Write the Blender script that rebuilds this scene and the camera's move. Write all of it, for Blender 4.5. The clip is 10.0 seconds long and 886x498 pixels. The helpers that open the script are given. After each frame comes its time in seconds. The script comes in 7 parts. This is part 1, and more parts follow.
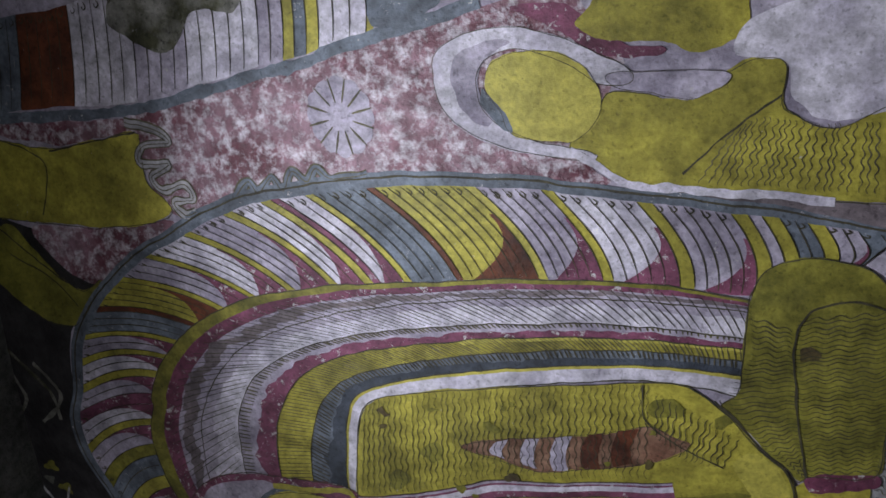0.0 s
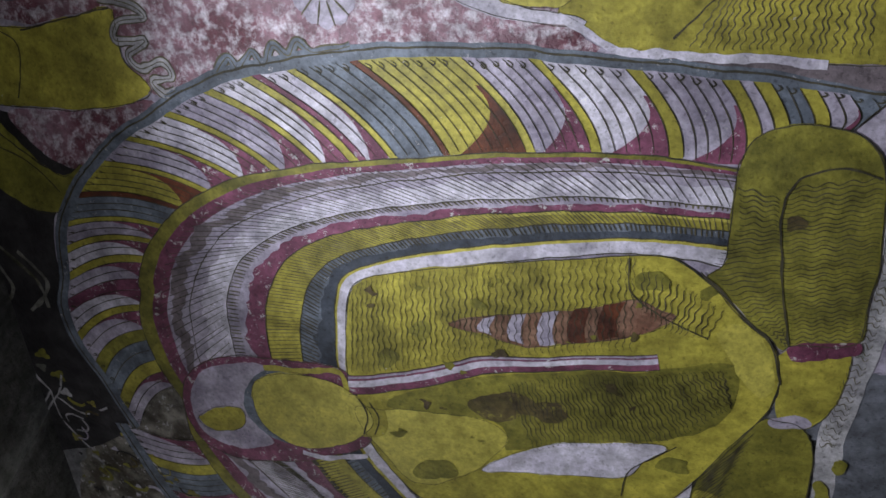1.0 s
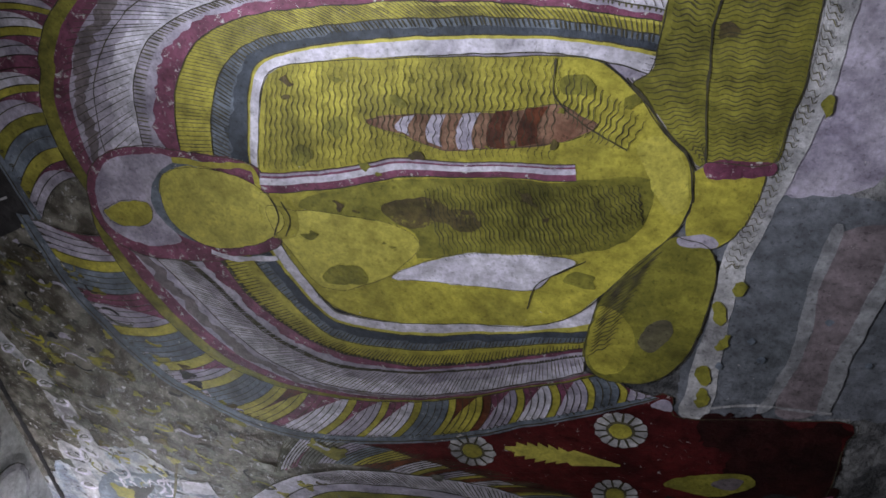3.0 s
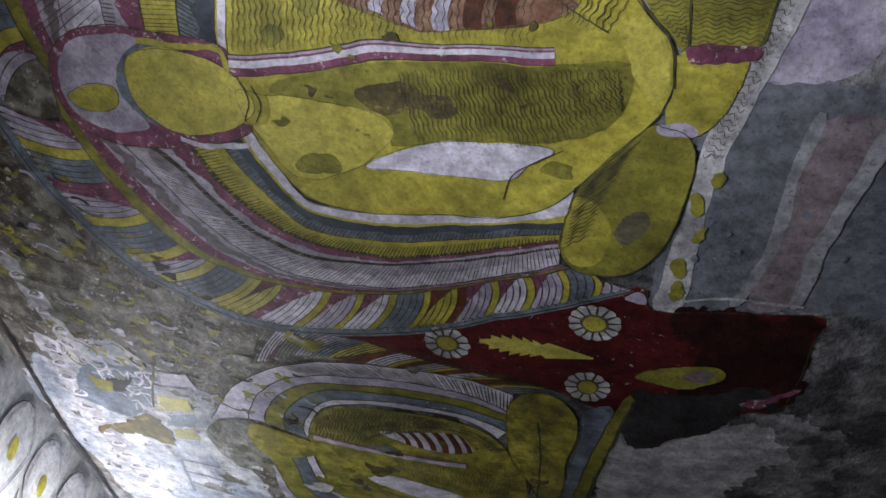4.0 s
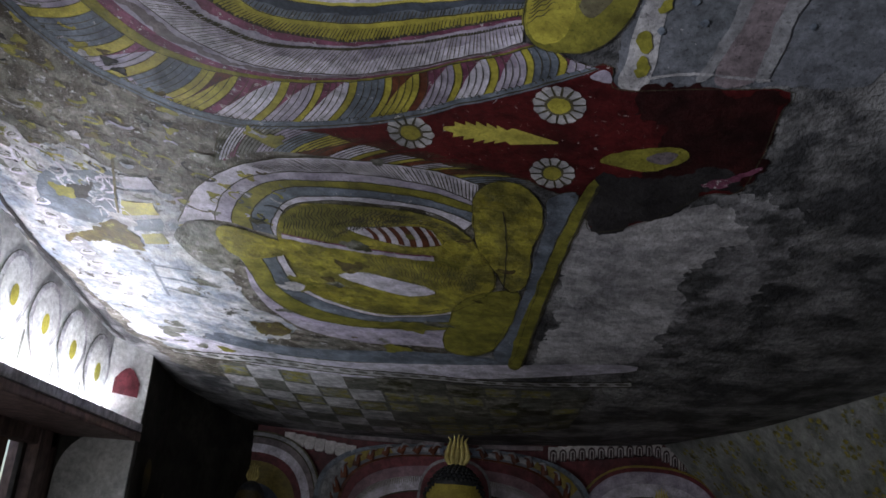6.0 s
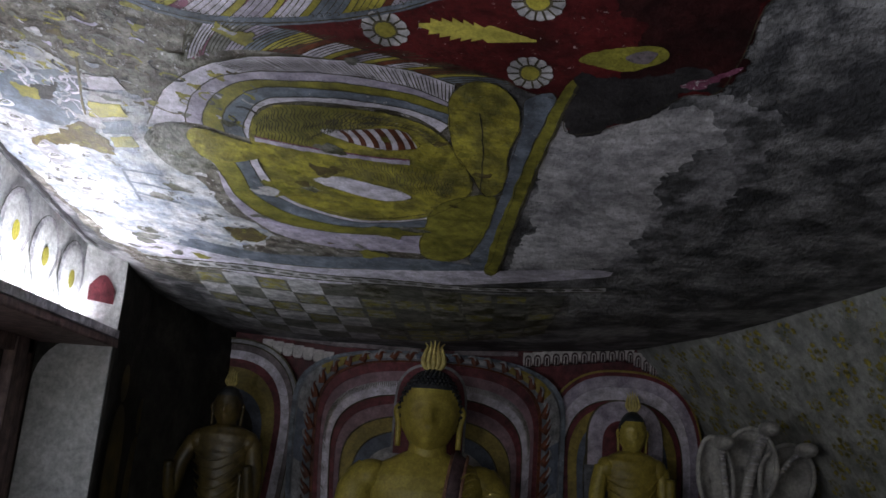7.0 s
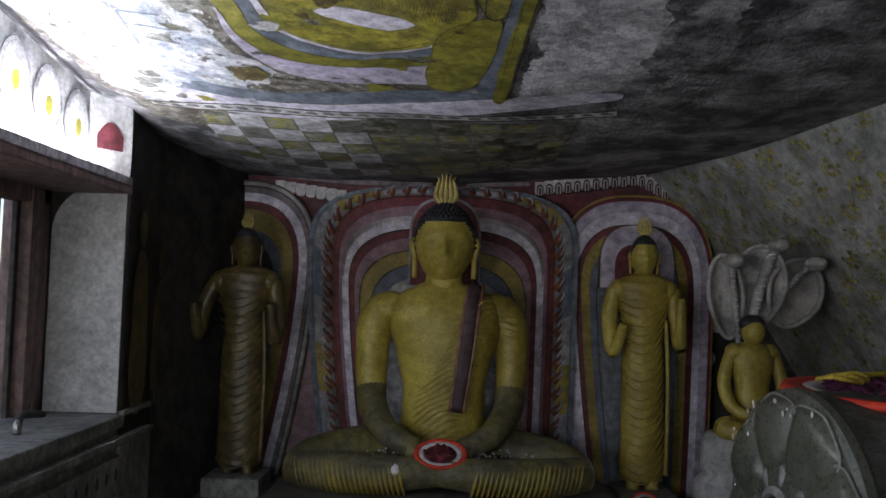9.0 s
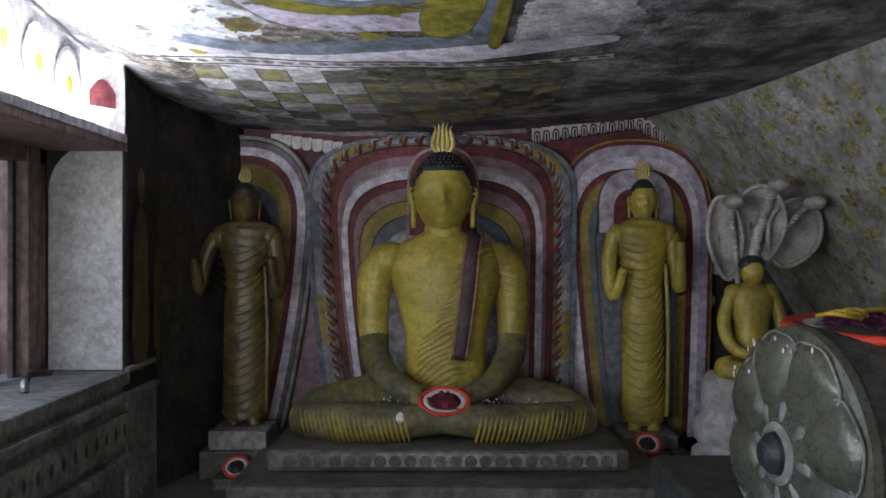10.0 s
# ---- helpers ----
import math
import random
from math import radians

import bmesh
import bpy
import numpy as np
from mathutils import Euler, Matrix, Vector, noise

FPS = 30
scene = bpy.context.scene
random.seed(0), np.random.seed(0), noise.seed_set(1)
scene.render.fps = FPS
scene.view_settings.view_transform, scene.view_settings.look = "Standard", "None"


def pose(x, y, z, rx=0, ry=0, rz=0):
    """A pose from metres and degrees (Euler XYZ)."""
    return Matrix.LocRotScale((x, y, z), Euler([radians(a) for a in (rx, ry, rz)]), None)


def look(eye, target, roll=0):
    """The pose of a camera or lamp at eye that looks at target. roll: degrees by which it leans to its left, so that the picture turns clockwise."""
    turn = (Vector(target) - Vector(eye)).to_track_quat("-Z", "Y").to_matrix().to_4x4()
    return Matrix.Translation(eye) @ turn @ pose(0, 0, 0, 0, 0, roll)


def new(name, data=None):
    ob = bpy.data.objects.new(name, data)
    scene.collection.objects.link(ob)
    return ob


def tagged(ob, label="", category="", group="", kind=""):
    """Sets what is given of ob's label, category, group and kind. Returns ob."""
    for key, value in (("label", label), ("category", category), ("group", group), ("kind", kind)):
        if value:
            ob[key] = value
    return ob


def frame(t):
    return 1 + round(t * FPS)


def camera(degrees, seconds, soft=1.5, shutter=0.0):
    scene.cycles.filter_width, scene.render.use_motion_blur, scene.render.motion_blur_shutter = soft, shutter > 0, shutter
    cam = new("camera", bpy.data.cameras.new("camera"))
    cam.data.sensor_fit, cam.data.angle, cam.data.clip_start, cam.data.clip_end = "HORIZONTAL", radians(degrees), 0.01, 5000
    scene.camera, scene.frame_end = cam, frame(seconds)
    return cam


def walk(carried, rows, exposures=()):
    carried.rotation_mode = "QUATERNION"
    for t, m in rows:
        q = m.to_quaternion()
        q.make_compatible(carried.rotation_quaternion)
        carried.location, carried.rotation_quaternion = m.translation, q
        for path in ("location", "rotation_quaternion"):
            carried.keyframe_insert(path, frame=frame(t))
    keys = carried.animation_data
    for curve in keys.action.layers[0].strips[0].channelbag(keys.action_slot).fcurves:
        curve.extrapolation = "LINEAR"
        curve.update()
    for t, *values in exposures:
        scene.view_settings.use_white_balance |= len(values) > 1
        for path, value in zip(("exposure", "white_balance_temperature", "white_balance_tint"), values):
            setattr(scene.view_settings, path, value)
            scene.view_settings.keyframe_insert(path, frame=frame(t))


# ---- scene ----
cam = camera(55.3, 10.0, soft=1.6)
PATH = [
    (0, (-0.117, -0.434, 1.768), (-0.493, 0.749, 3.336), 11.59),
    (0.5, (-0.118, -0.394, 1.749), (-0.503, 0.866, 3.254), 10.75),
    (1, (-0.118, -0.352, 1.727), (-0.476, 0.991, 3.165), 9.06),
    (1.5, (-0.099, -0.320, 1.721), (-0.402, 1.090, 3.107), 7.47),
    (2, (-0.078, -0.257, 1.687), (-0.349, 1.198, 3.032), 7.64),
    (2.5, (-0.074, -0.217, 1.669), (-0.318, 1.290, 2.961), 8.19),
    (4, (-0.036, -0.118, 1.643), (-0.202, 1.575, 2.694), 7.81),
    (4.5, (-0.027, -0.092, 1.630), (-0.176, 1.654, 2.595), 6.98),
    (5, (-0.019, -0.069, 1.602), (-0.147, 1.726, 2.475), 6.05),
    (5.5, (-0.012, -0.053, 1.579), (-0.112, 1.784, 2.364), 5.26),
    (7, (0.001, -0.008, 1.537), (0.003, 1.929, 2.032), 4.18),
    (7.5, (0.004, 0.003, 1.525), (0.028, 1.959, 1.941), 3.83),
    (8, (0.004, 0.012, 1.514), (0.040, 1.987, 1.833), 3.19),
    (8.5, (0.006, 0.016, 1.509), (0.041, 2.003, 1.732), 2.44),
    (9, (0.006, -0.002, 1.513), (0.000, 1.995, 1.628), 1.58),
    (9.5, (0.005, -0.002, 1.513), (0.000, 1.998, 1.546), 0.45),
    (10, (0.000, 0.000, 1.500), (0.000, 2.000, 1.500), 0.00),
]
EXPOSURE = [(0.0, -0.65), (1.0, -0.5), (2.5, -0.25), (4.0, -0.08), (5.5, 0.0), (7.0, 0.2), (8.0, 0.55), (9.0, 1.0), (9.5, 1.4), (10.0, 1.7)]
walk(cam, [(t, look(eye, target, roll)) for t, eye, target, roll in PATH], EXPOSURE)

# world: a bright overcast day outside, seen only through the door and the window
world = bpy.data.worlds.new("world")
scene.world = world
world.use_nodes = True
wn = world.node_tree.nodes
sky = wn.new("ShaderNodeTexSky")
sky.sky_type, sky.sun_disc = "NISHITA", False
sky.sun_elevation, sky.sun_rotation = radians(50), radians(200)
world.node_tree.links.new(sky.outputs[0], wn["Background"].inputs[0])
wn["Background"].inputs[1].default_value = 0.12


def area(name, m, sx, sy, watts, color=(1, 1, 1)):
    d = bpy.data.lights.new(name, "AREA")
    d.shape, d.size, d.size_y, d.energy, d.color = "RECTANGLE", sx, sy, watts, color
    ob = new(name, d)
    ob.matrix_world = m
    return ob


DOOR_WATTS, SIDE_FILL_WATTS, FAR_WINDOW_WATTS, SPOT_WATTS, TUBE = 9.0, 19.0, 1.2, 200.0, 88.0
# daylight in an unseen doorway assumed behind the viewer
area("door_daylight", look((0.1, -2.95, 1.35), (0.1, 3.0, 2.6)), 1.5, 2.1, DOOR_WATTS, (0.93, 0.96, 1.0))
# light in an unseen, assumed second window of the left wall, aimed up at the ceiling
area("side_fill_light", look((-2.0, -0.55, 1.45), (0.6, 1.5, 2.6)), 1.0, 1.2, SIDE_FILL_WATTS, (0.97, 0.98, 1.0))

# light in a third window, added and unseen, to fill ceiling and statues
area("side_fill_light", look((-2.0, 1.3, 1.45), (0.7, 3.3, 2.5)), 0.9, 1.2, SIDE_FILL_WATTS * 0.5, (0.97, 0.98, 1.0))
# daylight in the first window's near half, out of view and assumed open
area("side_fill_light", look((-2.22, 3.15, 1.42), (0.6, 3.9, 1.75)), 1.5, 1.1, FAR_WINDOW_WATTS, (0.98, 0.98, 1.0))

# added spotlight, unseen on the left wall, for the bright pool on the ceiling's large painting
spot = bpy.data.lights.new("added_ceiling_spot", "SPOT")
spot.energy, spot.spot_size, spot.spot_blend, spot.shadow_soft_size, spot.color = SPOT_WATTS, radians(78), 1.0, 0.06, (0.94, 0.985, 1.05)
new("added_ceiling_spot", spot).matrix_world = look((-1.80, 0.15, 1.95), (0.04, 0.68, 3.3))


# ---- materials ----
def mat(name, base, second=None, amount=0.5, scale=6.0, rough=0.7, bump=0.15, grain=60.0, metal=0.0, wear=None, wear_at=0.62, wear_scale=9.0, spec=0.35, stretch=(1, 1, 1), edge=0.06, grime=0.55, flake=0.0):
    """A worn surface: base and second colour mixed in blotches, a fine grain, and chips that show the wear colour."""
    m = bpy.data.materials.new(name)
    m.use_nodes = True
    n, l = m.node_tree.nodes, m.node_tree.links
    b = n["Principled BSDF"]
    geo = n.new("ShaderNodeNewGeometry")
    mp = n.new("ShaderNodeMapping")
    mp.inputs["Scale"].default_value = stretch
    l.new(geo.outputs["Position"], mp.inputs["Vector"])

    def tex(s, detail=5.0, rgh=0.6):
        t = n.new("ShaderNodeTexNoise")
        t.inputs["Scale"].default_value, t.inputs["Detail"].default_value, t.inputs["Roughness"].default_value = s, detail, rgh
        l.new(mp.outputs[0], t.inputs["Vector"])
        return t.outputs["Fac"]

    def ramp(src, lo, hi):
        r = n.new("ShaderNodeMapRange")
        r.inputs["From Min"].default_value, r.inputs["From Max"].default_value = lo, hi
        l.new(src, r.inputs["Value"])
        return r.outputs["Result"]

    def mix(fac, a, c, mode="MIX"):
        x = n.new("ShaderNodeMix")
        x.data_type, x.blend_type = "RGBA", mode
        for sock, v in ((x.inputs["Factor"], fac), (x.inputs[6], a), (x.inputs[7], c)):
            if isinstance(v, bpy.types.NodeSocket):
                l.new(v, sock)
            elif isinstance(v, (tuple, list)):
                sock.default_value = (*v, 1)
            else:
                sock.default_value = v
        return x.outputs[2]

    second = second or tuple(v * 0.55 for v in base)
    big, fine = tex(scale), tex(grain, 3.0, 0.7)
    f1 = n.new("ShaderNodeMath")
    f1.operation = "MULTIPLY"
    l.new(ramp(big, 0.40, 0.66), f1.inputs[0])
    f1.inputs[1].default_value = amount * 1.6
    f1.use_clamp = True
    col = mix(f1.outputs[0], base, second)
    g = mix(ramp(fine, 0.3, 0.7), (0.72, 0.72, 0.72), (1.18, 1.18, 1.18))
    col = mix(1.0, col, g, "MULTIPLY")
    if wear:
        w = tex(wear_scale, 8.0, 0.75)
        col = mix(ramp(w, wear_at, wear_at + edge), col, wear)
    if flake:
        col = mix(ramp(tex(38.0, 6.0, 0.8), 0.69 - 0.10 * flake, 0.71 - 0.10 * flake), col, (0.60, 0.57, 0.60))
    if grime:
        soot = mix(ramp(tex(2.7, 9.0, 0.68), 0.46, 0.70), (1, 1, 1), (1 - grime,) * 3)
        col = mix(1.0, col, soot, "MULTIPLY")
        pits = mix(ramp(tex(95.0, 2.0, 0.5), 0.60, 0.70), (1, 1, 1), (1 - grime * 0.8,) * 3)
        col = mix(1.0, col, pits, "MULTIPLY")
        streak = n.new("ShaderNodeMapping")
        streak.inputs["Scale"].default_value = (1.0, 1.3, 1.0)
        streak.inputs["Rotation"].default_value = (0, 0, 0.5)
        l.new(geo.outputs["Position"], streak.inputs["Vector"])
        st = n.new("ShaderNodeTexNoise")
        st.inputs["Scale"].default_value, st.inputs["Detail"].default_value = 17.0, 8.0
        l.new(streak.outputs[0], st.inputs["Vector"])
        col = mix(1.0, col, mix(ramp(st.outputs["Fac"], 0.38, 0.64), (1.12, 1.12, 1.12), (1 - grime * 0.65,) * 3), "MULTIPLY")
    l.new(col, b.inputs["Base Color"])
    b.inputs["Metallic"].default_value = metal
    b.inputs["Specular IOR Level"].default_value = spec
    l.new(ramp2(n, l, fine, rough), b.inputs["Roughness"])
    bp = n.new("ShaderNodeBump")
    bp.inputs["Strength"].default_value, bp.inputs["Distance"].default_value = bump, 0.02
    h = n.new("ShaderNodeMath")
    h.operation = "ADD"
    l.new(big, h.inputs[0])
    l.new(fine, h.inputs[1])
    l.new(h.outputs[0], bp.inputs["Height"])
    l.new(bp.outputs[0], b.inputs["Normal"])
    return m


def ramp2(n, l, src, rough):
    r = n.new("ShaderNodeMapRange")
    r.inputs["To Min"].default_value, r.inputs["To Max"].default_value = max(0.05, rough - 0.15), min(1, rough + 0.15)
    l.new(src, r.inputs["Value"])
    return r.outputs["Result"]


PLASTER = (0.52, 0.50, 0.54)
ROCK = (0.16, 0.155, 0.165)
M = {}
M["plaster"] = mat("plaster", PLASTER, (0.26, 0.25, 0.29), 0.6, 3.5, 0.6, 0.25, wear=(0.16, 0.12, 0.13), wear_at=0.66, wear_scale=7)
M["rock"] = mat("soot_darkened_rock", (0.37, 0.365, 0.39), (0.075, 0.075, 0.085), 0.9, 3.6, 0.55, 0.6, 34, wear=(0.60, 0.58, 0.63), wear_at=0.60, wear_scale=5, edge=0.12)
M["mottled"] = mat("mottled_fresco", (0.33, 0.32, 0.30), (0.07, 0.07, 0.035), 0.85, 9, 0.5, 0.35, 50, wear=(0.66, 0.64, 0.70), wear_at=0.60, wear_scale=10, edge=0.04, grime=0.7)
M["gold"] = mat("ochre_yellow_paint", (0.53, 0.465, 0.075), (0.31, 0.275, 0.05), 0.7, 4.5, 0.5, 0.12, 70, wear=(0.10, 0.095, 0.03), wear_at=0.66, wear_scale=6, edge=0.1, flake=0.15, grime=0.38)
M["leafground"] = mat("mottled_olive_grey_ground", (0.27, 0.25, 0.22), (0.085, 0.07, 0.055), 0.9, 13, 0.55, 0.35, 50, wear=(0.52, 0.50, 0.54), wear_at=0.585, wear_scale=15, edge=0.06, flake=0.9)
M["darkblue"] = mat("dark_slate_paint", (0.085, 0.10, 0.135), (0.05, 0.06, 0.085), 0.6, 9, 0.55, 0.15, 70, wear=(0.24, 0.25, 0.28), wear_at=0.66, wear_scale=12)
M["stripe"] = mat("faded_pale_stripe", (0.36, 0.36, 0.40), (0.24, 0.24, 0.27), 0.6, 6, 0.55, 0.2, 60)
M["soot_and_falloff"] = mat("soot_and_falloff_red", (0.022, 0.006, 0.007), (0.05, 0.01, 0.011), 0.5, 5, 0.5, 0.2, 60, wear=(0.25, 0.22, 0.22), wear_at=0.745, wear_scale=22, edge=0.03)
M["golddim"] = mat("dim_ochre_paint", (0.47, 0.41, 0.065), (0.24, 0.215, 0.055), 0.9, 11, 0.45, 0.25, 70, wear=(0.15, 0.145, 0.075), wear_at=0.57, wear_scale=7, edge=0.16, flake=0.3, grime=0.5)
M["gold_bright"] = mat("bright_yellow_paint", (0.60, 0.53, 0.11), (0.42, 0.37, 0.07), 0.5, 5, 0.5, 0.12, 70, wear=(0.5, 0.48, 0.42), wear_at=0.70, wear_scale=9, flake=0.0, grime=0.3)
M["olive"] = mat("olive_paint", (0.31, 0.285, 0.05), (0.15, 0.14, 0.03), 0.6, 8, 0.5, 0.15, 70, flake=0.0, grime=0.42)
M["white"] = mat("white_paint", (0.80, 0.76, 0.89), (0.55, 0.51, 0.64), 0.6, 9, 0.55, 0.15, 70, wear=(0.28, 0.22, 0.26), wear_at=0.66, wear_scale=12, flake=0.0, grime=0.42)
M["lilac"] = mat("lilac_grey_paint", (0.54, 0.49, 0.62), (0.32, 0.28, 0.39), 0.6, 8, 0.55, 0.15, 70, wear=(0.58, 0.56, 0.60), wear_at=0.66, wear_scale=10, flake=0.5, grime=0.42)
M["blue"] = mat("grey_blue_paint", (0.21, 0.245, 0.315), (0.10, 0.115, 0.15), 0.6, 9, 0.55, 0.15, 70, wear=(0.42, 0.42, 0.45), wear_at=0.66, wear_scale=9, flake=0.6, grime=0.45)
M["crimson"] = mat("crimson_paint", (0.28, 0.09, 0.165), (0.13, 0.035, 0.07), 0.6, 10, 0.55, 0.15, 70, wear=(0.48, 0.42, 0.48), wear_at=0.62, wear_scale=11, flake=1.0, grime=0.45)
M["rust"] = mat("rust_red_paint", (0.19, 0.055, 0.025), (0.09, 0.03, 0.02), 0.6, 12, 0.55, 0.15, 70, flake=0.3)
M["darkred"] = mat("dark_red_paint", (0.115, 0.014, 0.016), (0.03, 0.006, 0.008), 0.5, 3.0, 0.45, 0.15, 70, wear=(0.5, 0.42, 0.42), wear_at=0.735, wear_scale=22, edge=0.03, flake=0.55)
M["flaked"] = mat("flaked_pink_plaster", (0.36, 0.21, 0.27), (0.17, 0.055, 0.08), 0.8, 5, 0.45, 0.35, 50, wear=(0.74, 0.68, 0.78), wear_at=0.47, wear_scale=30, edge=0.16, grime=0.4)
M["line"] = mat("dark_drawn_line", (0.065, 0.058, 0.04), (0.12, 0.105, 0.06), 0.5, 14, 0.7, 0.05)
M["line_soft"] = mat("faded_drawn_line", (0.12, 0.105, 0.07), (0.2, 0.18, 0.1), 0.5, 14, 0.7, 0.05)
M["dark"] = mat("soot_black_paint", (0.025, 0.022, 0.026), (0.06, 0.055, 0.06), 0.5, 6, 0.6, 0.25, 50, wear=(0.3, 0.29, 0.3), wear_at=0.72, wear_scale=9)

M["peel"] = mat("peeling_whitewash", (0.66, 0.65, 0.68), (0.30, 0.34, 0.44), 0.75, 9, 0.5, 0.3, 50, wear=(0.07, 0.065, 0.055), wear_at=0.585, wear_scale=8, edge=0.03)
M["greyblue"] = mat("grey_blue_plaster", (0.20, 0.21, 0.255), (0.13, 0.14, 0.165), 0.6, 3, 0.55, 0.2, 60, wear=(0.10, 0.12, 0.11), wear_at=0.7, wear_scale=8, flake=0.2)
M["pale"] = mat("pale_grey_plaster", (0.66, 0.64, 0.69), (0.36, 0.35, 0.39), 0.7, 5, 0.6, 0.3, 55, wear=(0.10, 0.10, 0.10), wear_at=0.70, wear_scale=9, flake=0.0)
M["worn_grey"] = mat("worn_grey_wash", (0.40, 0.39, 0.43), (0.10, 0.10, 0.11), 0.9, 6, 0.55, 0.4, 45, wear=(0.07, 0.07, 0.08), wear_at=0.56, wear_scale=9, edge=0.10)
M["mauve"] = mat("dull_mauve_paint", (0.25, 0.205, 0.235), (0.17, 0.14, 0.16), 0.6, 4, 0.55, 0.2, 60, flake=0.3)
M["pinkrust"] = mat("pinkish_rust_paint", (0.33, 0.19, 0.13), (0.20, 0.09, 0.06), 0.6, 14, 0.55, 0.2, 60, wear=(0.45, 0.40, 0.12), wear_at=0.64, wear_scale=22)
M["brownstain"] = mat("brown_stain", (0.15, 0.12, 0.04), (0.09, 0.06, 0.035), 0.6, 18, 0.6, 0.2, 60, wear=(0.3, 0.27, 0.05), wear_at=0.56, wear_scale=16)
M["checkdark"] = mat("dark_grey_paint", (0.22, 0.22, 0.20), (0.12, 0.12, 0.105), 0.6, 8, 0.6, 0.25, 50)
M["checkolive"] = mat("faded_olive_paint", (0.30, 0.27, 0.06), (0.30, 0.30, 0.30), 0.8, 16, 0.6, 0.25, 50, wear=(0.34, 0.34, 0.34), wear_at=0.60, wear_scale=14)

M["flower_wall"] = mat("grey_painted_rock", (0.31, 0.315, 0.32), (0.19, 0.195, 0.195), 0.7, 5, 0.65, 0.35, 40, wear=(0.28, 0.26, 0.12), wear_at=0.66, wear_scale=7, grime=0.32)
M["flower"] = mat("faded_yellow_green", (0.38, 0.32, 0.05), (0.13, 0.12, 0.04), 0.7, 26, 0.65, 0.3, 50, wear=(0.27, 0.28, 0.27), wear_at=0.50, wear_scale=18)
M["niche_red"] = mat("dull_crimson_wall", (0.15, 0.035, 0.045), (0.09, 0.03, 0.04), 0.6, 4, 0.6, 0.2, 50, wear=(0.25, 0.16, 0.2), wear_at=0.66, wear_scale=5)
M["flesh_mauve"] = mat("dusty_pink_paint", (0.30, 0.185, 0.23), (0.20, 0.12, 0.15), 0.6, 6, 0.55, 0.15, 60, wear=(0.42, 0.38, 0.42), wear_at=0.68, wear_scale=11, grime=0.3)
M["ochre_dull"] = mat("dull_ochre_paint", (0.33, 0.255, 0.06), (0.20, 0.155, 0.045), 0.6, 7, 0.55, 0.15, 60, grime=0.3)
M["niche_blue"] = mat("slate_blue_paint", (0.13, 0.155, 0.23), (0.085, 0.10, 0.14), 0.6, 8, 0.55, 0.15, 60, grime=0.3)
M["niche_crim"] = mat("niche_crimson_paint", (0.20, 0.045, 0.06), (0.12, 0.03, 0.04), 0.6, 8, 0.6, 0.15, 60)


# ---- building helpers ----
def ceil_z(x, y):
    """Height of the cave's ceiling."""
    v = max(y, -0.2) - 3
    z = 3.2475 - 0.0785 * x - 0.1999 * y + 0.0286 * x * x + 0.0323 * x * v + 0.035 * v * v
    if y < -0.2:
        z -= 0.02 * (-0.2 - y)
    return z + 0.006 * math.sin(5.1 * x + 1.7 * y) * math.sin(4.3 * y - 1.1 * x)


def finish(bm, name, material, smooth=True):
    me = bpy.data.meshes.new(name)
    bm.to_mesh(me)
    bm.free()
    for m in material if isinstance(material, (list, tuple)) else [material]:
        me.materials.append(m)
    if smooth:
        me.polygons.foreach_set("use_smooth", [True] * len(me.polygons))
    return new(name, me)


def part(name, bm, material, parent, label="", smooth=False):
    ob = finish(bm, name, material, smooth)
    ob.parent = parent
    return tagged(ob, label)


def thing(name, label, category, at=(0, 0, 0), group="", kind="", turn=0.0):
    ob = new(name)
    ob.matrix_basis = pose(*at, 0, 0, turn)
    return tagged(ob, label, category, group, kind)


def box(bm, lo, hi, bevel=0.0, m=None):
    """A box between two corners, its edges rounded."""
    r = bmesh.ops.create_cube(bm, size=1.0)
    vs = r["verts"]
    for v in vs:
        v.co = Vector([lo[i] + (v.co[i] + 0.5) * (hi[i] - lo[i]) for i in range(3)])
    if bevel:
        es = list({e for v in vs for e in v.link_edges})
        out = bmesh.ops.bevel(bm, geom=es, offset=bevel, segments=2, affect="EDGES", profile=0.6)
        vs = list({v for f in out["faces"] for v in f.verts} | {v for v in vs if v.is_valid})
    if m is not None:
        bmesh.ops.transform(bm, matrix=m, verts=[v for v in vs if v.is_valid])
    return bm


def sheet(bm, f, nu, nv, mi=0):
    """A grid of quads over f(u, v), u and v from 0 to 1."""
    g = [[bm.verts.new(f(i / nu, j / nv)) for j in range(nv + 1)] for i in range(nu + 1)]
    for i in range(nu):
        for j in range(nv):
            bm.faces.new((g[i][j], g[i + 1][j], g[i + 1][j + 1], g[i][j + 1])).material_index = mi
    return bm


def wall_box(name, lo, hi, material, label, kind="structure", category="wall", rough=0.0, cuts=24):
    """A thick wall, its room faces slightly uneven."""
    bm = bmesh.new()
    box(bm, lo, hi)
    bmesh.ops.subdivide_edges(bm, edges=bm.edges[:], cuts=cuts, use_grid_fill=True)
    if rough:
        for v in bm.verts:
            v.co += noise.noise_vector(v.co * 2.3) * rough
    return tagged(finish(bm, name, material), label, category, kind=kind)


